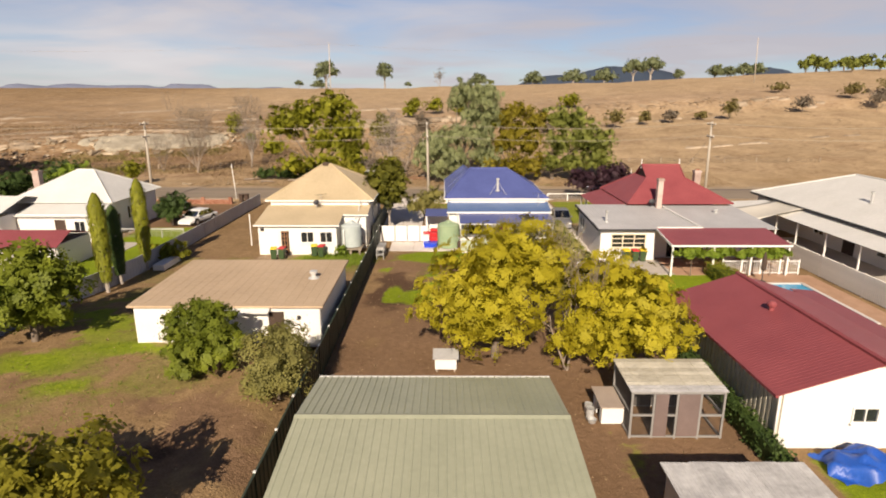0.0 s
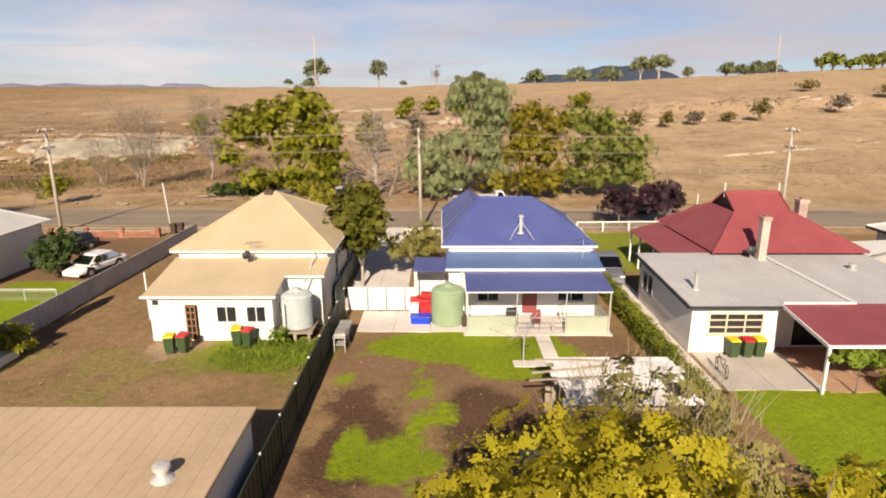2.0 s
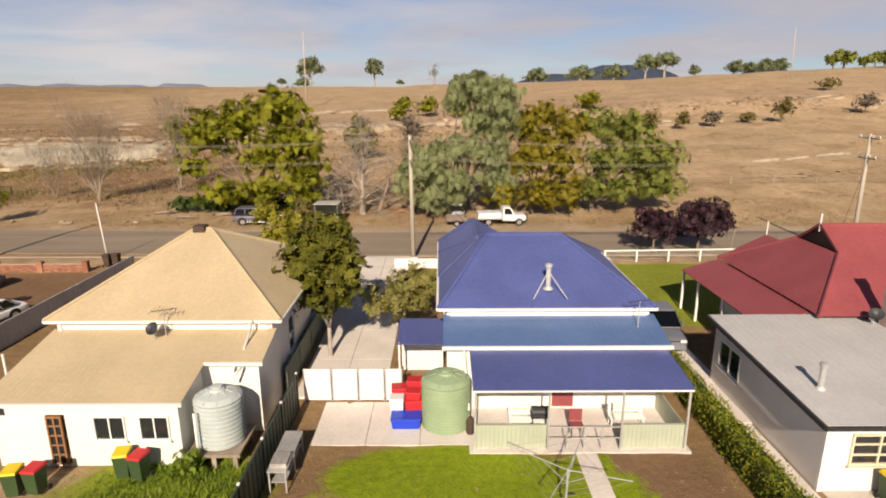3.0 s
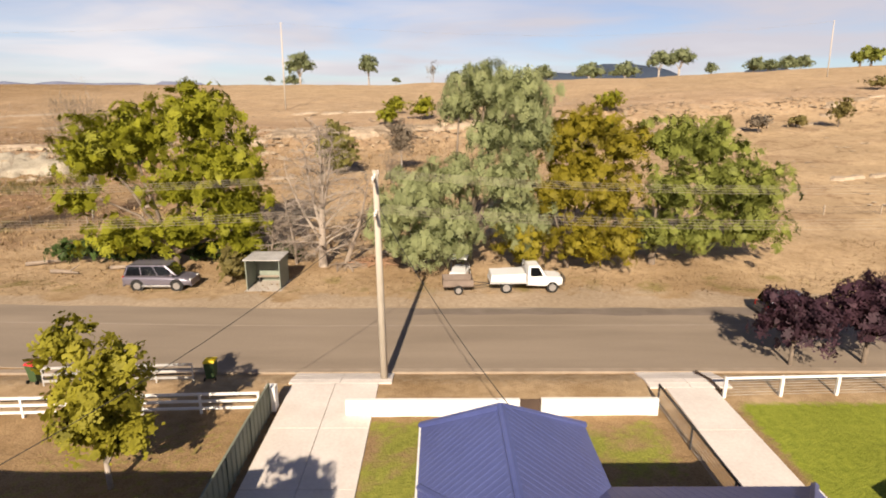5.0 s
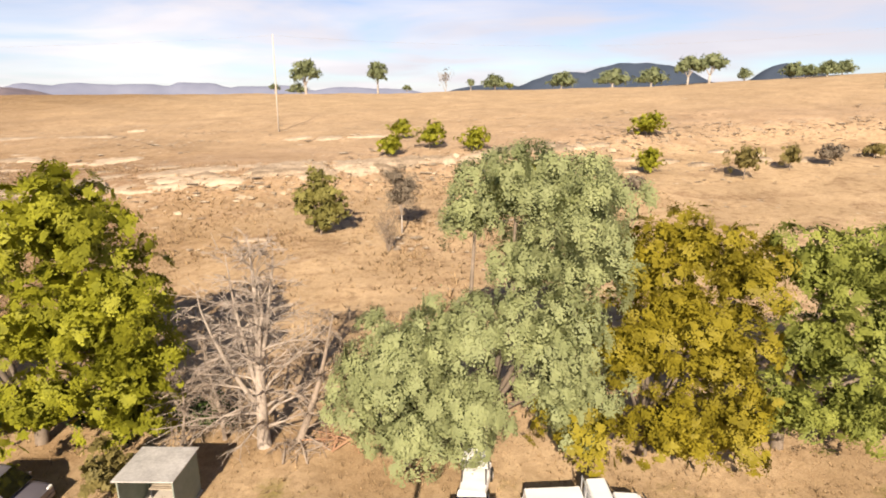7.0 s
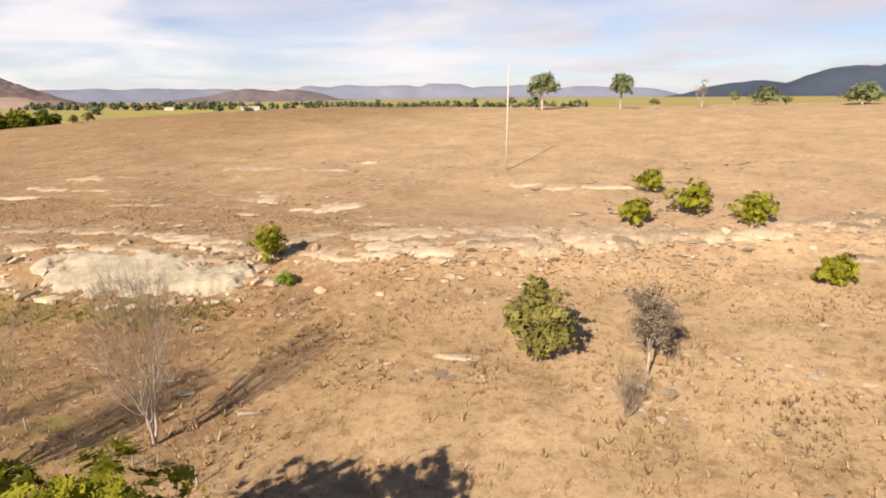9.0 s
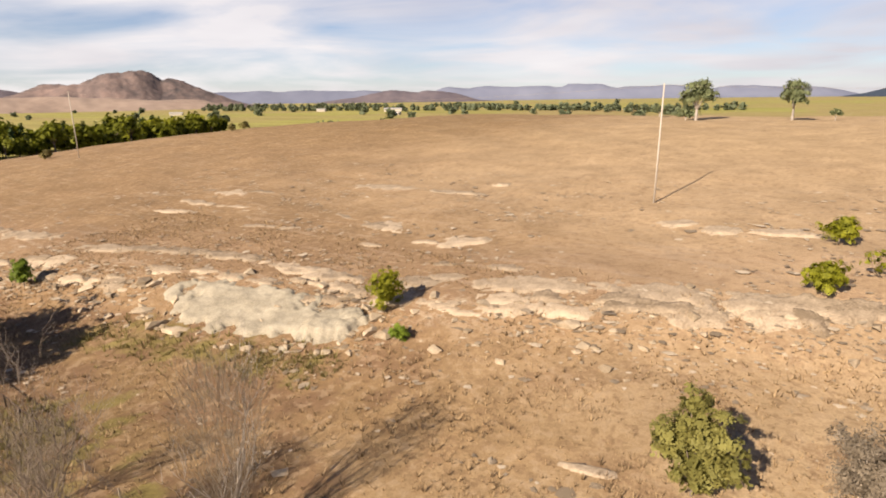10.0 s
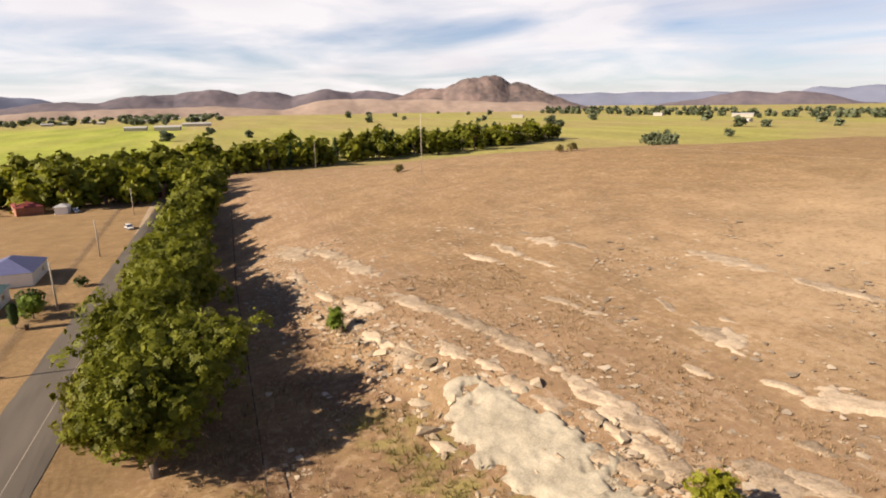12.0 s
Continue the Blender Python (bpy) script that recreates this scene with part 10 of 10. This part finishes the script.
for x, y, a, b, turn in ((-98.2, 141.5, 15.4, 1.5, 13), (-67.9, 145.8, 6.7, 1.75, 6), (-128.8, 174.9, 6.5, 2.6, 8), (-127.3, 165.8, 9.3, 1.3, 1), (-113.7, 166.8, 4.5, 0.9, 11), (-95.8, 192.7, 10.6, 2.4, 1), (-77.2, 192.9, 7.1, 1.6, 6),
                         (-72.8, 167.8, 4.6, 2.4, -17), (-77.4, 172.1, 2.2, 1.0, 1), (-61.5, 163.3, 2.4, 0.9, 20), (-56.5, 165.7, 3.8, 2.2, 30), (-114.4, 130.2, 5.3, 2.2, 20), (-164.8, 125.2, 9.9, 3.6, 8), (-93.7, 130.8, 3.8, 1.26, 18),
                         (-89.5, 136.8, 4.0, 1.2, 11), (-59.9, 143.9, 2.4, 1.2, 1), (-56.4, 143.8, 1.9, 1.6, 7), (-49.4, 152.2, 3.0, 1.5, 15), (-127.8, 158.5, 5.2, 1.1, 24), (-84.2, 169.4, 8.0, 0.8, -13), (-68.4, 158.5, 2.2, 0.8, 3), (-44, 158, 3.2, 1.2, 18), (-52, 156.5, 2.4, 0.9, 14)):
    outcrop(x, y, 1.12 * a, 1.2 * b, 0.3, turn, int(-7 * x) + 500, "worn pale granite sheet level with the grass", ROCK, 0.3)
for x, y, a, b, turn in ((-38.0, 154.0, 9.0, 2.6, 20), (-25.0, 158.0, 8.0, 3.0, 16), (-12.5, 162.0, 7.0, 2.4, 15), (-50.5, 150.2, 4.5, 2.0, 18)):
    outcrop(x, y, 1.15 * a, 1.2 * b, 0.32, turn, int(-5 * x) + 800, "broad flat sheet of pale pinkish granite on the slope", ROCK, 0.3)
for x, y in ((54, 126), (61, 128), (68, 131), (88, 138), (96, 140)):
    outcrop(x, y, 4.2, 1.0, 0.5, 20, int(x) + 300, "pale granite rib on the slope", ROCK, 0.3, 4)

kinds = [rock_mesh("boulder", 400 + i, BOULDER) for i in range(9)]
r = random.Random(33)
count = 0
while count < 290:
    x = r.uniform(-118, 40)
    y = float(ledge(np.array(x))) + r.gauss(0.5, 3.2)
    if r.random() > math.exp(-((x + 55) / 60) ** 2) + 0.25:
        continue
    o = new("boulder", r.choice(kinds))
    k = min(1.3, 0.22 + r.expovariate(3.6))
    o.matrix_basis = pose(x, y, gz(x, y) + 0.1 * k, 0, 0, r.uniform(0, 360)) @ Matrix.Diagonal((k * r.uniform(0.8, 1.5), k, k * r.uniform(0.7, 1.0), 1))
    tagged(o, "pale granite boulder half sunk in dry grass", "rock", "boulders along the ledge")
    count += 1
for i in range(70):
    a = r.uniform(0, 2 * math.pi) if i % 2 else r.uniform(math.pi * 0.95, math.pi * 2.0)
    g = r.uniform(0.98, 1.22)
    x, y = -68.5 + 17.5 * g * math.cos(a) - 0.9 * math.sin(a), 135.4 + 6.2 * g * math.sin(a) + 2.7 * math.cos(a)
    o = new("boulder", r.choice(kinds))
    k = min(1.5, 0.3 + r.expovariate(3.0))
    o.matrix_basis = pose(x, y, gz(x, y) + 0.1 * k, 0, 0, r.uniform(0, 360)) @ Matrix.Diagonal((k * r.uniform(0.9, 1.6), k, k * r.uniform(0.7, 1.0), 1))
    tagged(o, "pale granite boulder beside the great slab", "rock", "boulders round the slab")


def scatter(name, seed, n, area, size, mat, label, category, flat=False, keep=None):
    """Many small stones or tufts as one object."""
    q = np.random.RandomState(seed)
    x, y = q.uniform(area[0], area[1], n), q.uniform(area[2], area[3], n)
    if keep is not None:
        ok = keep(x, y) > q.rand(n)
        x, y = x[ok], y[ok]
    n = len(x)
    z = ground_z(x, y)
    k = size * (0.5 + q.exponential(0.5, n).clip(0, 2.2))
    a = q.uniform(0, 2 * math.pi, n)
    if flat:
        base = np.array([(1, 0, 0.15), (0.3, 0.8, 0.1), (-0.8, 0.5, 0.15), (-0.7, -0.6, 0.1), (0.4, -0.8, 0.12), (0.1, 0.05, 0.24), (0, 0, -0.5)])
        tri = np.array([(0, 1, 5), (1, 2, 5), (2, 3, 5), (3, 4, 5), (4, 0, 5)])
    else:
        base, tri = [], []
        for i in range(5):
            b = i * 1.2566
            base += [(0.12 * math.cos(b + 1), 0.12 * math.sin(b + 1), -0.05), (0.12 * math.cos(b - 1), 0.12 * math.sin(b - 1), -0.05), (0.75 * math.cos(b), 0.75 * math.sin(b), 0.9 - 0.25 * (i % 2))]
            tri.append((3 * i, 3 * i + 1, 3 * i + 2))
        base, tri = np.array(base), np.array(tri)
    c, s2 = np.cos(a), np.sin(a)
    v = np.empty((n, len(base), 3))
    jit = 1 + 0.35 * q.normal(size=(n, len(base)))
    bx, by, bz = base[:, 0] * jit, base[:, 1] * jit, base[:, 2] * (0.7 + 0.6 * q.rand(n, 1))
    v[:, :, 0] = x[:, None] + k[:, None] * (bx * c[:, None] - by * s2[:, None])
    v[:, :, 1] = y[:, None] + k[:, None] * (bx * s2[:, None] + by * c[:, None])
    v[:, :, 2] = z[:, None] + k[:, None] * bz
    f = (np.arange(n)[:, None, None] * len(base) + tri[None]).reshape(-1, 3)
    ob = new(name, quick_mesh(name, v.reshape(-1, 3), f, mat))
    return tagged(ob, label, category, kind="stuff")


def near_ledge(x, y):
    return 0.05 * smooth(-12, -2, y - ledge(x)) + 0.9 * np.exp(-((y - ledge(x) - 2) / 4.5) ** 2) + 0.35 * smooth(0.3, 0.9, waves(x * 0.3, y, 9, 11))


scatter("scattered_stones", 1, 64000, (-170, 110, 112, 215), 0.26, STONES, "loose pale stones strewn over the dry hillside", "stones", True, near_ledge)
def rubble_bands(x, y):
    v = y - ledge(x)
    return smooth(0.35, 1.1, waves(x * 0.22, v, 11, 41) + 0.5 * waves(x, y, 7, 42)) * smooth(-14, -4, v) * smooth(85, 20, v) + 0.5 * np.exp(-((v - 2) / 4) ** 2)


scatter("rubble", 12, 21000, (-165, 115, 118, 250), 0.34, STONES, "broken slabs of pale granite lying in bands on the slope", "stones", True, rubble_bands)
scatter("dry_grass_tufts", 2, 60000, (-125, 30, 100, 160), 0.25, DRY_GRASS, "tufts of dry straw-coloured grass on the slope", "grass", False, lambda x, y: 0.55 + 0.4 * np.sin(x * 0.31) * np.sin(y * 0.4))
scatter("dry_grass_tufts", 3, 26000, (-40, 45, 86.5, 101), 0.09, DRY_GRASS, "tufts of dry grass along the street verge", "grass", False, lambda x, y: smooth(87.5, 89.5, y))
scatter("lawn_grass", 4, 26000, (-16, 10, 36, 48), 0.05, LEAF_LIME, "short green grass blades in the back yards", "grass", False, lambda x, y: np.maximum(np.maximum(blob(x, y, 0.6, 46.7, 4.0, 1.7), blob(x, y, 3.4, 44.8, 2.0, 1.6)), np.maximum(np.maximum(blob(x, y, -0.7, 40.8, 1.3, 3.2), blob(x, y, -1.4, 36.6, 1.8, 2.2)), blob(x, y, -8.9, 46.0, 3.4, 2.3))) * 0.9)
scatter("rough_grass", 5, 22000, (-22.5, -6, 12, 35), 0.06, LEAF_LIME, "rough green grass in the neglected yard", "grass", False, lambda x, y: np.maximum(np.maximum(np.maximum(blob(x, y, -16.0, 22.9, 2.2, 1.0), blob(x, y, -15.2, 26.9, 3.6, 1.1)), 0.4 * blob(x, y, -13.5, 25, 6, 3.0), blob(x, y, -19.5, 30.5, 3.6, 3.0)), 0.5 * blob(x, y, -17, 22, 4, 5)) * 0.7)
scatter("tall_weeds", 8, 5200, (-12, -5.9, 43.4, 49), 0.13, LEAF_LIME, "tall bright green weeds beside the tank stand", "grass", False, lambda x, y: 0.95 * blob(x, y, -8.7, 45.9, 2.5, 2.0))
scatter("yard_litter", 6, 9000, (-22.5, 12, 12, 47), 0.06, DRY_GRASS, "dead grass and litter over the bare yards", "grass", False, lambda x, y: 0.6 + 0 * x)
scatter("olive_weeds", 7, 9000, (-84, -48, 103, 134), 0.4, LEAF_OLIVE, "olive weeds below the granite slab", "grass", False, lambda x, y: np.maximum(0.8 * blob(x, y, -66, 108, 9, 4.5), 0.7 * np.exp(-((y - ledge(x) + 8.5) / 3) ** 2)))

r = random.Random(5)
for x, y, a, l in ((-31.5, 96.2, 20, 3.2), (-28.5, 93.5, -10, 2.4), (-1.8, 98.0, 30, 4.2), (-3.0, 97.2, -20, 3.0), (-33.0, 118.0, 25, 2.2), (-24.5, 94.6, 5, 2.0)):
    s = Shape()
    d = Vector((math.cos(radians(a)), math.sin(radians(a)), 0))
    p = Vector((x, y, gz(x, y) + 0.16))
    s.tube([p - d * l / 2, p + Vector((0, 0, 0.06)), p + d * l / 2], [0.17, 0.15, 0.07], 8)
    s.tube([p + d * l * 0.1, p + d * l * 0.3 + Vector((0.3, 0.5, 0.5))], [0.08, 0.03], 6)
    tagged(s.make("fallen_log", DEAD_WOOD, shade=True), "bleached fallen log on dry grass", "log", "fallen logs")
for x, y in ((-40, 90.8), (-41, 91.2), (-34, 91), (-32.6, 90.6), (-47, 92)):
    o = new("boulder", kinds[int(-x) % 7])
    o.matrix_basis = pose(x, y, gz(x, y) + 0.12, 0, 0, x * 40) @ Matrix.Diagonal((0.5, 0.4, 0.4, 1))
    tagged(o, "brown boulder beside the street", "rock")


# ---- far side of the street and the plain ----
def far_house(x, y, w, d, h, turn, roof, label, body=None):
    z = gz(x, y)
    t = thing("distant_house", (0, 0, 0), label, "house", "distant houses")
    for ax, at, a, b in (("x", -d / 2, -w / 2, w / 2), ("x", d / 2, -w / 2, w / 2), ("y", -w / 2, -d / 2, d / 2), ("y", w / 2, -d / 2, d / 2)):
        wall(t, ax, at, a, b, -0.5, h, body or WHITE_WALL, [(a + (b - a) * 0.25, a + (b - a) * 0.4, 1, 2.1)] if ax == "x" else ())
        if ax == "x":
            window(t, "x", at, -1 if at < 0 else 1, a + (b - a) * 0.25, a + (b - a) * 0.4, 1, 2.1, 1, 1, None, 0.05, "window", False)
    o = 0.4
    p = [(-w / 2 - o, -d / 2 - o, h), (w / 2 + o, -d / 2 - o, h), (w / 2 + o, d / 2 + o, h), (-w / 2 - o, d / 2 + o, h)]
    q0, q1 = (-w / 2 + d / 2, 0, h + d * 0.24), (w / 2 - d / 2, 0, h + d * 0.24)
    if w > d * 1.05:
        Shape().sheet([p[0], p[1], q1, q0]).sheet([p[1], p[2], q1]).sheet([p[2], p[3], q0, q1]).sheet([p[3], p[0], q0]).make("roof", roof, t)
    t.matrix_basis = pose(x, y, z, 0, 0, turn)
    return t


far_house(-170, 66, 13, 10, 3.0, 0, material("slate_blue_roof", (0.11, 0.12, 0.24), 0.5), "distant cottage with a slate-blue hip roof")
far_house(-149, 64, 12, 10, 2.9, 0, TEAL_ROOF, "distant white cottage with a green-grey roof")
far_house(-128, 62, 13, 10, 3.0, 0, WHITE_ROOF, "distant white cottage with a pale roof")
far_house(-104, 58, 13, 10, 3.0, 0, GREY_ROOF, "distant cottage with a grey roof")
far_house(-80, 58, 13, 10, 3.0, 0, CREAM_ROOF, "distant cottage with a cream roof")
far_house(-268, 46, 12, 8, 3.0, 20, RED_ROOF, "distant brick house with a red roof", RED_BRICK)
far_house(-262, 58, 5, 4, 2.6, 0, GREY_ROOF, "small distant shed with a grey roof")
far_house(-300, 88, 9, 7, 4.2, 40, RED_ROOF, "distant brick house behind street trees", RED_BRICK)
plant("garden_tree", -141, 76, [(0, 0, 2.2, 2.2, 2.1, 1.9), (0.8, 0.5, 2.9, 1.5, 1.5, 1.2)], LEAF_LIME, "bright lime green tree in a front garden", "tree", 260, 26, 0.14, 0.3, 0.15, seed=301)
plant("garden_tree", -147, 74.5, [(0, 0, 2.0, 2.2, 2.1, 1.8)], LEAF_DARK, "dark round tree in a front garden", "tree", 200, 26, 0.14, 0.3, 0.15, seed=302)
cypress(-136, 74.5, 4.5, 0.8, LEAF_DARK, "dark conifer in a front garden", 303)
plant("garden_tree", -160, 80.5, [(0, 0, 1.0, 1.3, 1.2, 1.0)], LEAF_DARK, "small dark bush by the far drive", "bush", 90, 24, 0.12, 0.25, 0.1, seed=304)
flat_pad("driveway", -150.5, -146.5, 71, 76, CONCRETE, "pale driveway of a distant cottage")
flat_pad("driveway", -118, -114, 70, 76, CONCRETE, "pale driveway of a distant cottage")


def farm_shed(x, y, w, d, h, turn, label):
    t = thing("farm_shed", (0, 0, 0), label, "shed", "farm sheds on the plain")
    s = Shape()
    for ax, at, a, b in (("x", -d / 2, -w / 2, w / 2), ("x", d / 2, -w / 2, w / 2), ("y", -w / 2, -d / 2, d / 2), ("y", w / 2, -d / 2, d / 2)):
        wall(t, ax, at, a, b, -1, h, CONCRETE, (), 0.3)
    Shape().slab([(-w / 2 - 1, -d / 2 - 1, h), (w / 2 + 1, -d / 2 - 1, h), (w / 2 + 1, 0, h + d * 0.14), (-w / 2 - 1, 0, h + d * 0.14)], 0.2).slab([(w / 2 + 1, d / 2 + 1, h), (-w / 2 - 1, d / 2 + 1, h), (-w / 2 - 1, 0, h + d * 0.14), (w / 2 + 1, 0, h + d * 0.14)], 0.2).make("roof", GREY_ROOF, t)
    t.matrix_basis = pose(x, y, gz(x, y), 0, 0, turn)


for x, y, w, d, h, turn in ((-1064, 1290, 46, 18, 7, 40), (-1300, 1250, 24, 14, 6, 30), (-870, 1080, 20, 12, 5, 10), (-1290, 40, 46, 20, 7, 85), (-1330, -20, 40, 16, 6, 85), (-1500, 90, 60, 18, 6, 85), (-1450, 900, 30, 14, 6, 50)):
    farm_shed(x, y, w, d, h, turn, "pale farm shed far out on the plain")
r = random.Random(91)
for i in range(14):
    a = r.uniform(0, 1)
    farm_shed(-1750 - 700 * a + r.uniform(-90, 90), -330 + 420 * a + r.uniform(-160, 160), r.uniform(14, 34), r.uniform(10, 16), r.uniform(4, 6), r.uniform(60, 100), "small pale farm building far out on the plain")


def ridge(name, bumps, dist, base, mat, label, a0, a1, depth=900, seed=0, rough=0.06, power=4.2):
    """Distant high ground: a sum of rounded bumps of (bearing, height, width) along a band of bearings."""
    n, k = 220, 26
    verts, faces = [], []
    for i in range(n + 1):
        az = a0 + (a1 - a0) * i / n
        h = 0.0
        for c, top, w in bumps:
            h = max(h, top * math.exp(-abs((az - c) / w) ** power))
        edge = min(1.0, (i / n) * 12, (1 - i / n) * 12)
        for j in range(k + 1):
            u = j / k
            dd = dist + depth * (u - 0.35)
            prof = smooth(0, 0.5, u) * (1 - 0.8 * smooth(0.55, 1, u))
            x, y = -dd * math.sin(radians(az)), dd * math.cos(radians(az))
            nz = noise.fractal(Vector((x / 260 + seed, y / 260, seed)), 1.0, 2.0, 5)
            verts.append((x, y, base + float(prof) * h * edge * (1 + rough * 2.2 * nz) + 8 * nz * edge * float(smooth(0, 0.2, u))))
    for i in range(n):
        for j in range(k):
            p = i * (k + 1) + j
            faces.append((p, p + k + 1, p + k + 2, p + 1))
    mesh = quick_mesh(name, verts, faces, mat)
    mesh.polygons.foreach_set("use_smooth", [True] * len(mesh.polygons))
    return tagged(new(name, mesh), label, "mountain", kind="structure")


MESA = material("wooded_mesa_slopes", (0.085, 0.08, 0.09), 0.95, var=0.3, scale=0.006, fine=0.03, bump=0.8, grain=8, other=(0.30, 0.215, 0.19))
# hills, range and mountain carry distance haze in their base colours
HILLS = material("haze_tinted_wooded_hills", (0.105, 0.095, 0.125), 0.95, var=0.2, scale=0.004, fine=0.02, bump=0.6, grain=8, other=(0.195, 0.16, 0.175))
HAZE_BLUE_RANGE = material("far_haze_blue_range", (0.165, 0.185, 0.27), 0.95, var=0.1, scale=0.002, fine=0.012, bump=0.3, grain=8, other=(0.205, 0.225, 0.305))
HAZE_DARK_RANGE = material("haze_blue_wooded_mountain", (0.034, 0.050, 0.082), 0.95, var=0.15, scale=0.003, fine=0.015, bump=0.3, grain=8, other=(0.048, 0.066, 0.10))
PLAIN = material("pale_far_slopes", (0.29, 0.215, 0.18), 0.95, var=0.2, scale=0.006, fine=0.03, bump=0.3, other=(0.42, 0.325, 0.265))
ridge("mesa", [(63.3, 182, 4.4), (60.0, 120, 5.0), (66.5, 120, 6.0), (57.5, 60, 3.0)], 3100, -20, MESA, "steep wooded mesa with a rocky crown", 50, 78, 800, 1, 0.11, 2.4)
ridge("foothill", [(72, 66, 9), (64, 50, 10), (92, 44, 12)], 2700, -20, PLAIN, "pale bare slopes below the mesa", 52, 108, 500, 2, 0.03)
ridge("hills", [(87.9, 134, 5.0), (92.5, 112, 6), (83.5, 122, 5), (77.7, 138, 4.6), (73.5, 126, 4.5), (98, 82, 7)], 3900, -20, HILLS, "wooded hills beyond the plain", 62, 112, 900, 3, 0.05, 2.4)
ridge("haze_blue_range", [(35.2, 114, 2.0), (30.2, 110, 6.4), (22.8, 116, 3.0), (17.2, 98, 5), (46, 92, 8), (54, 90, 7), (8, 80, 6), (104, 126, 5), (114, 122, 8)], 4500, -20, HAZE_BLUE_RANGE, "far range along the horizon, coloured blue for haze", -6, 128, 500, 4, 0.03)
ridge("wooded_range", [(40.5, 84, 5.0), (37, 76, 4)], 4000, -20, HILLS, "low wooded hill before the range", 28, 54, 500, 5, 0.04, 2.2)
ridge("haze_blue_mountain", [(-16.3, 225, 7.2), (-10.5, 178, 5.0), (-3.5, 98, 5.0), (-28.3, 196, 3.6)], 4200, -20, HAZE_DARK_RANGE, "broad mountain behind the hill, coloured blue for haze", -46, 12, 600, 6, 0.025, 2.6)
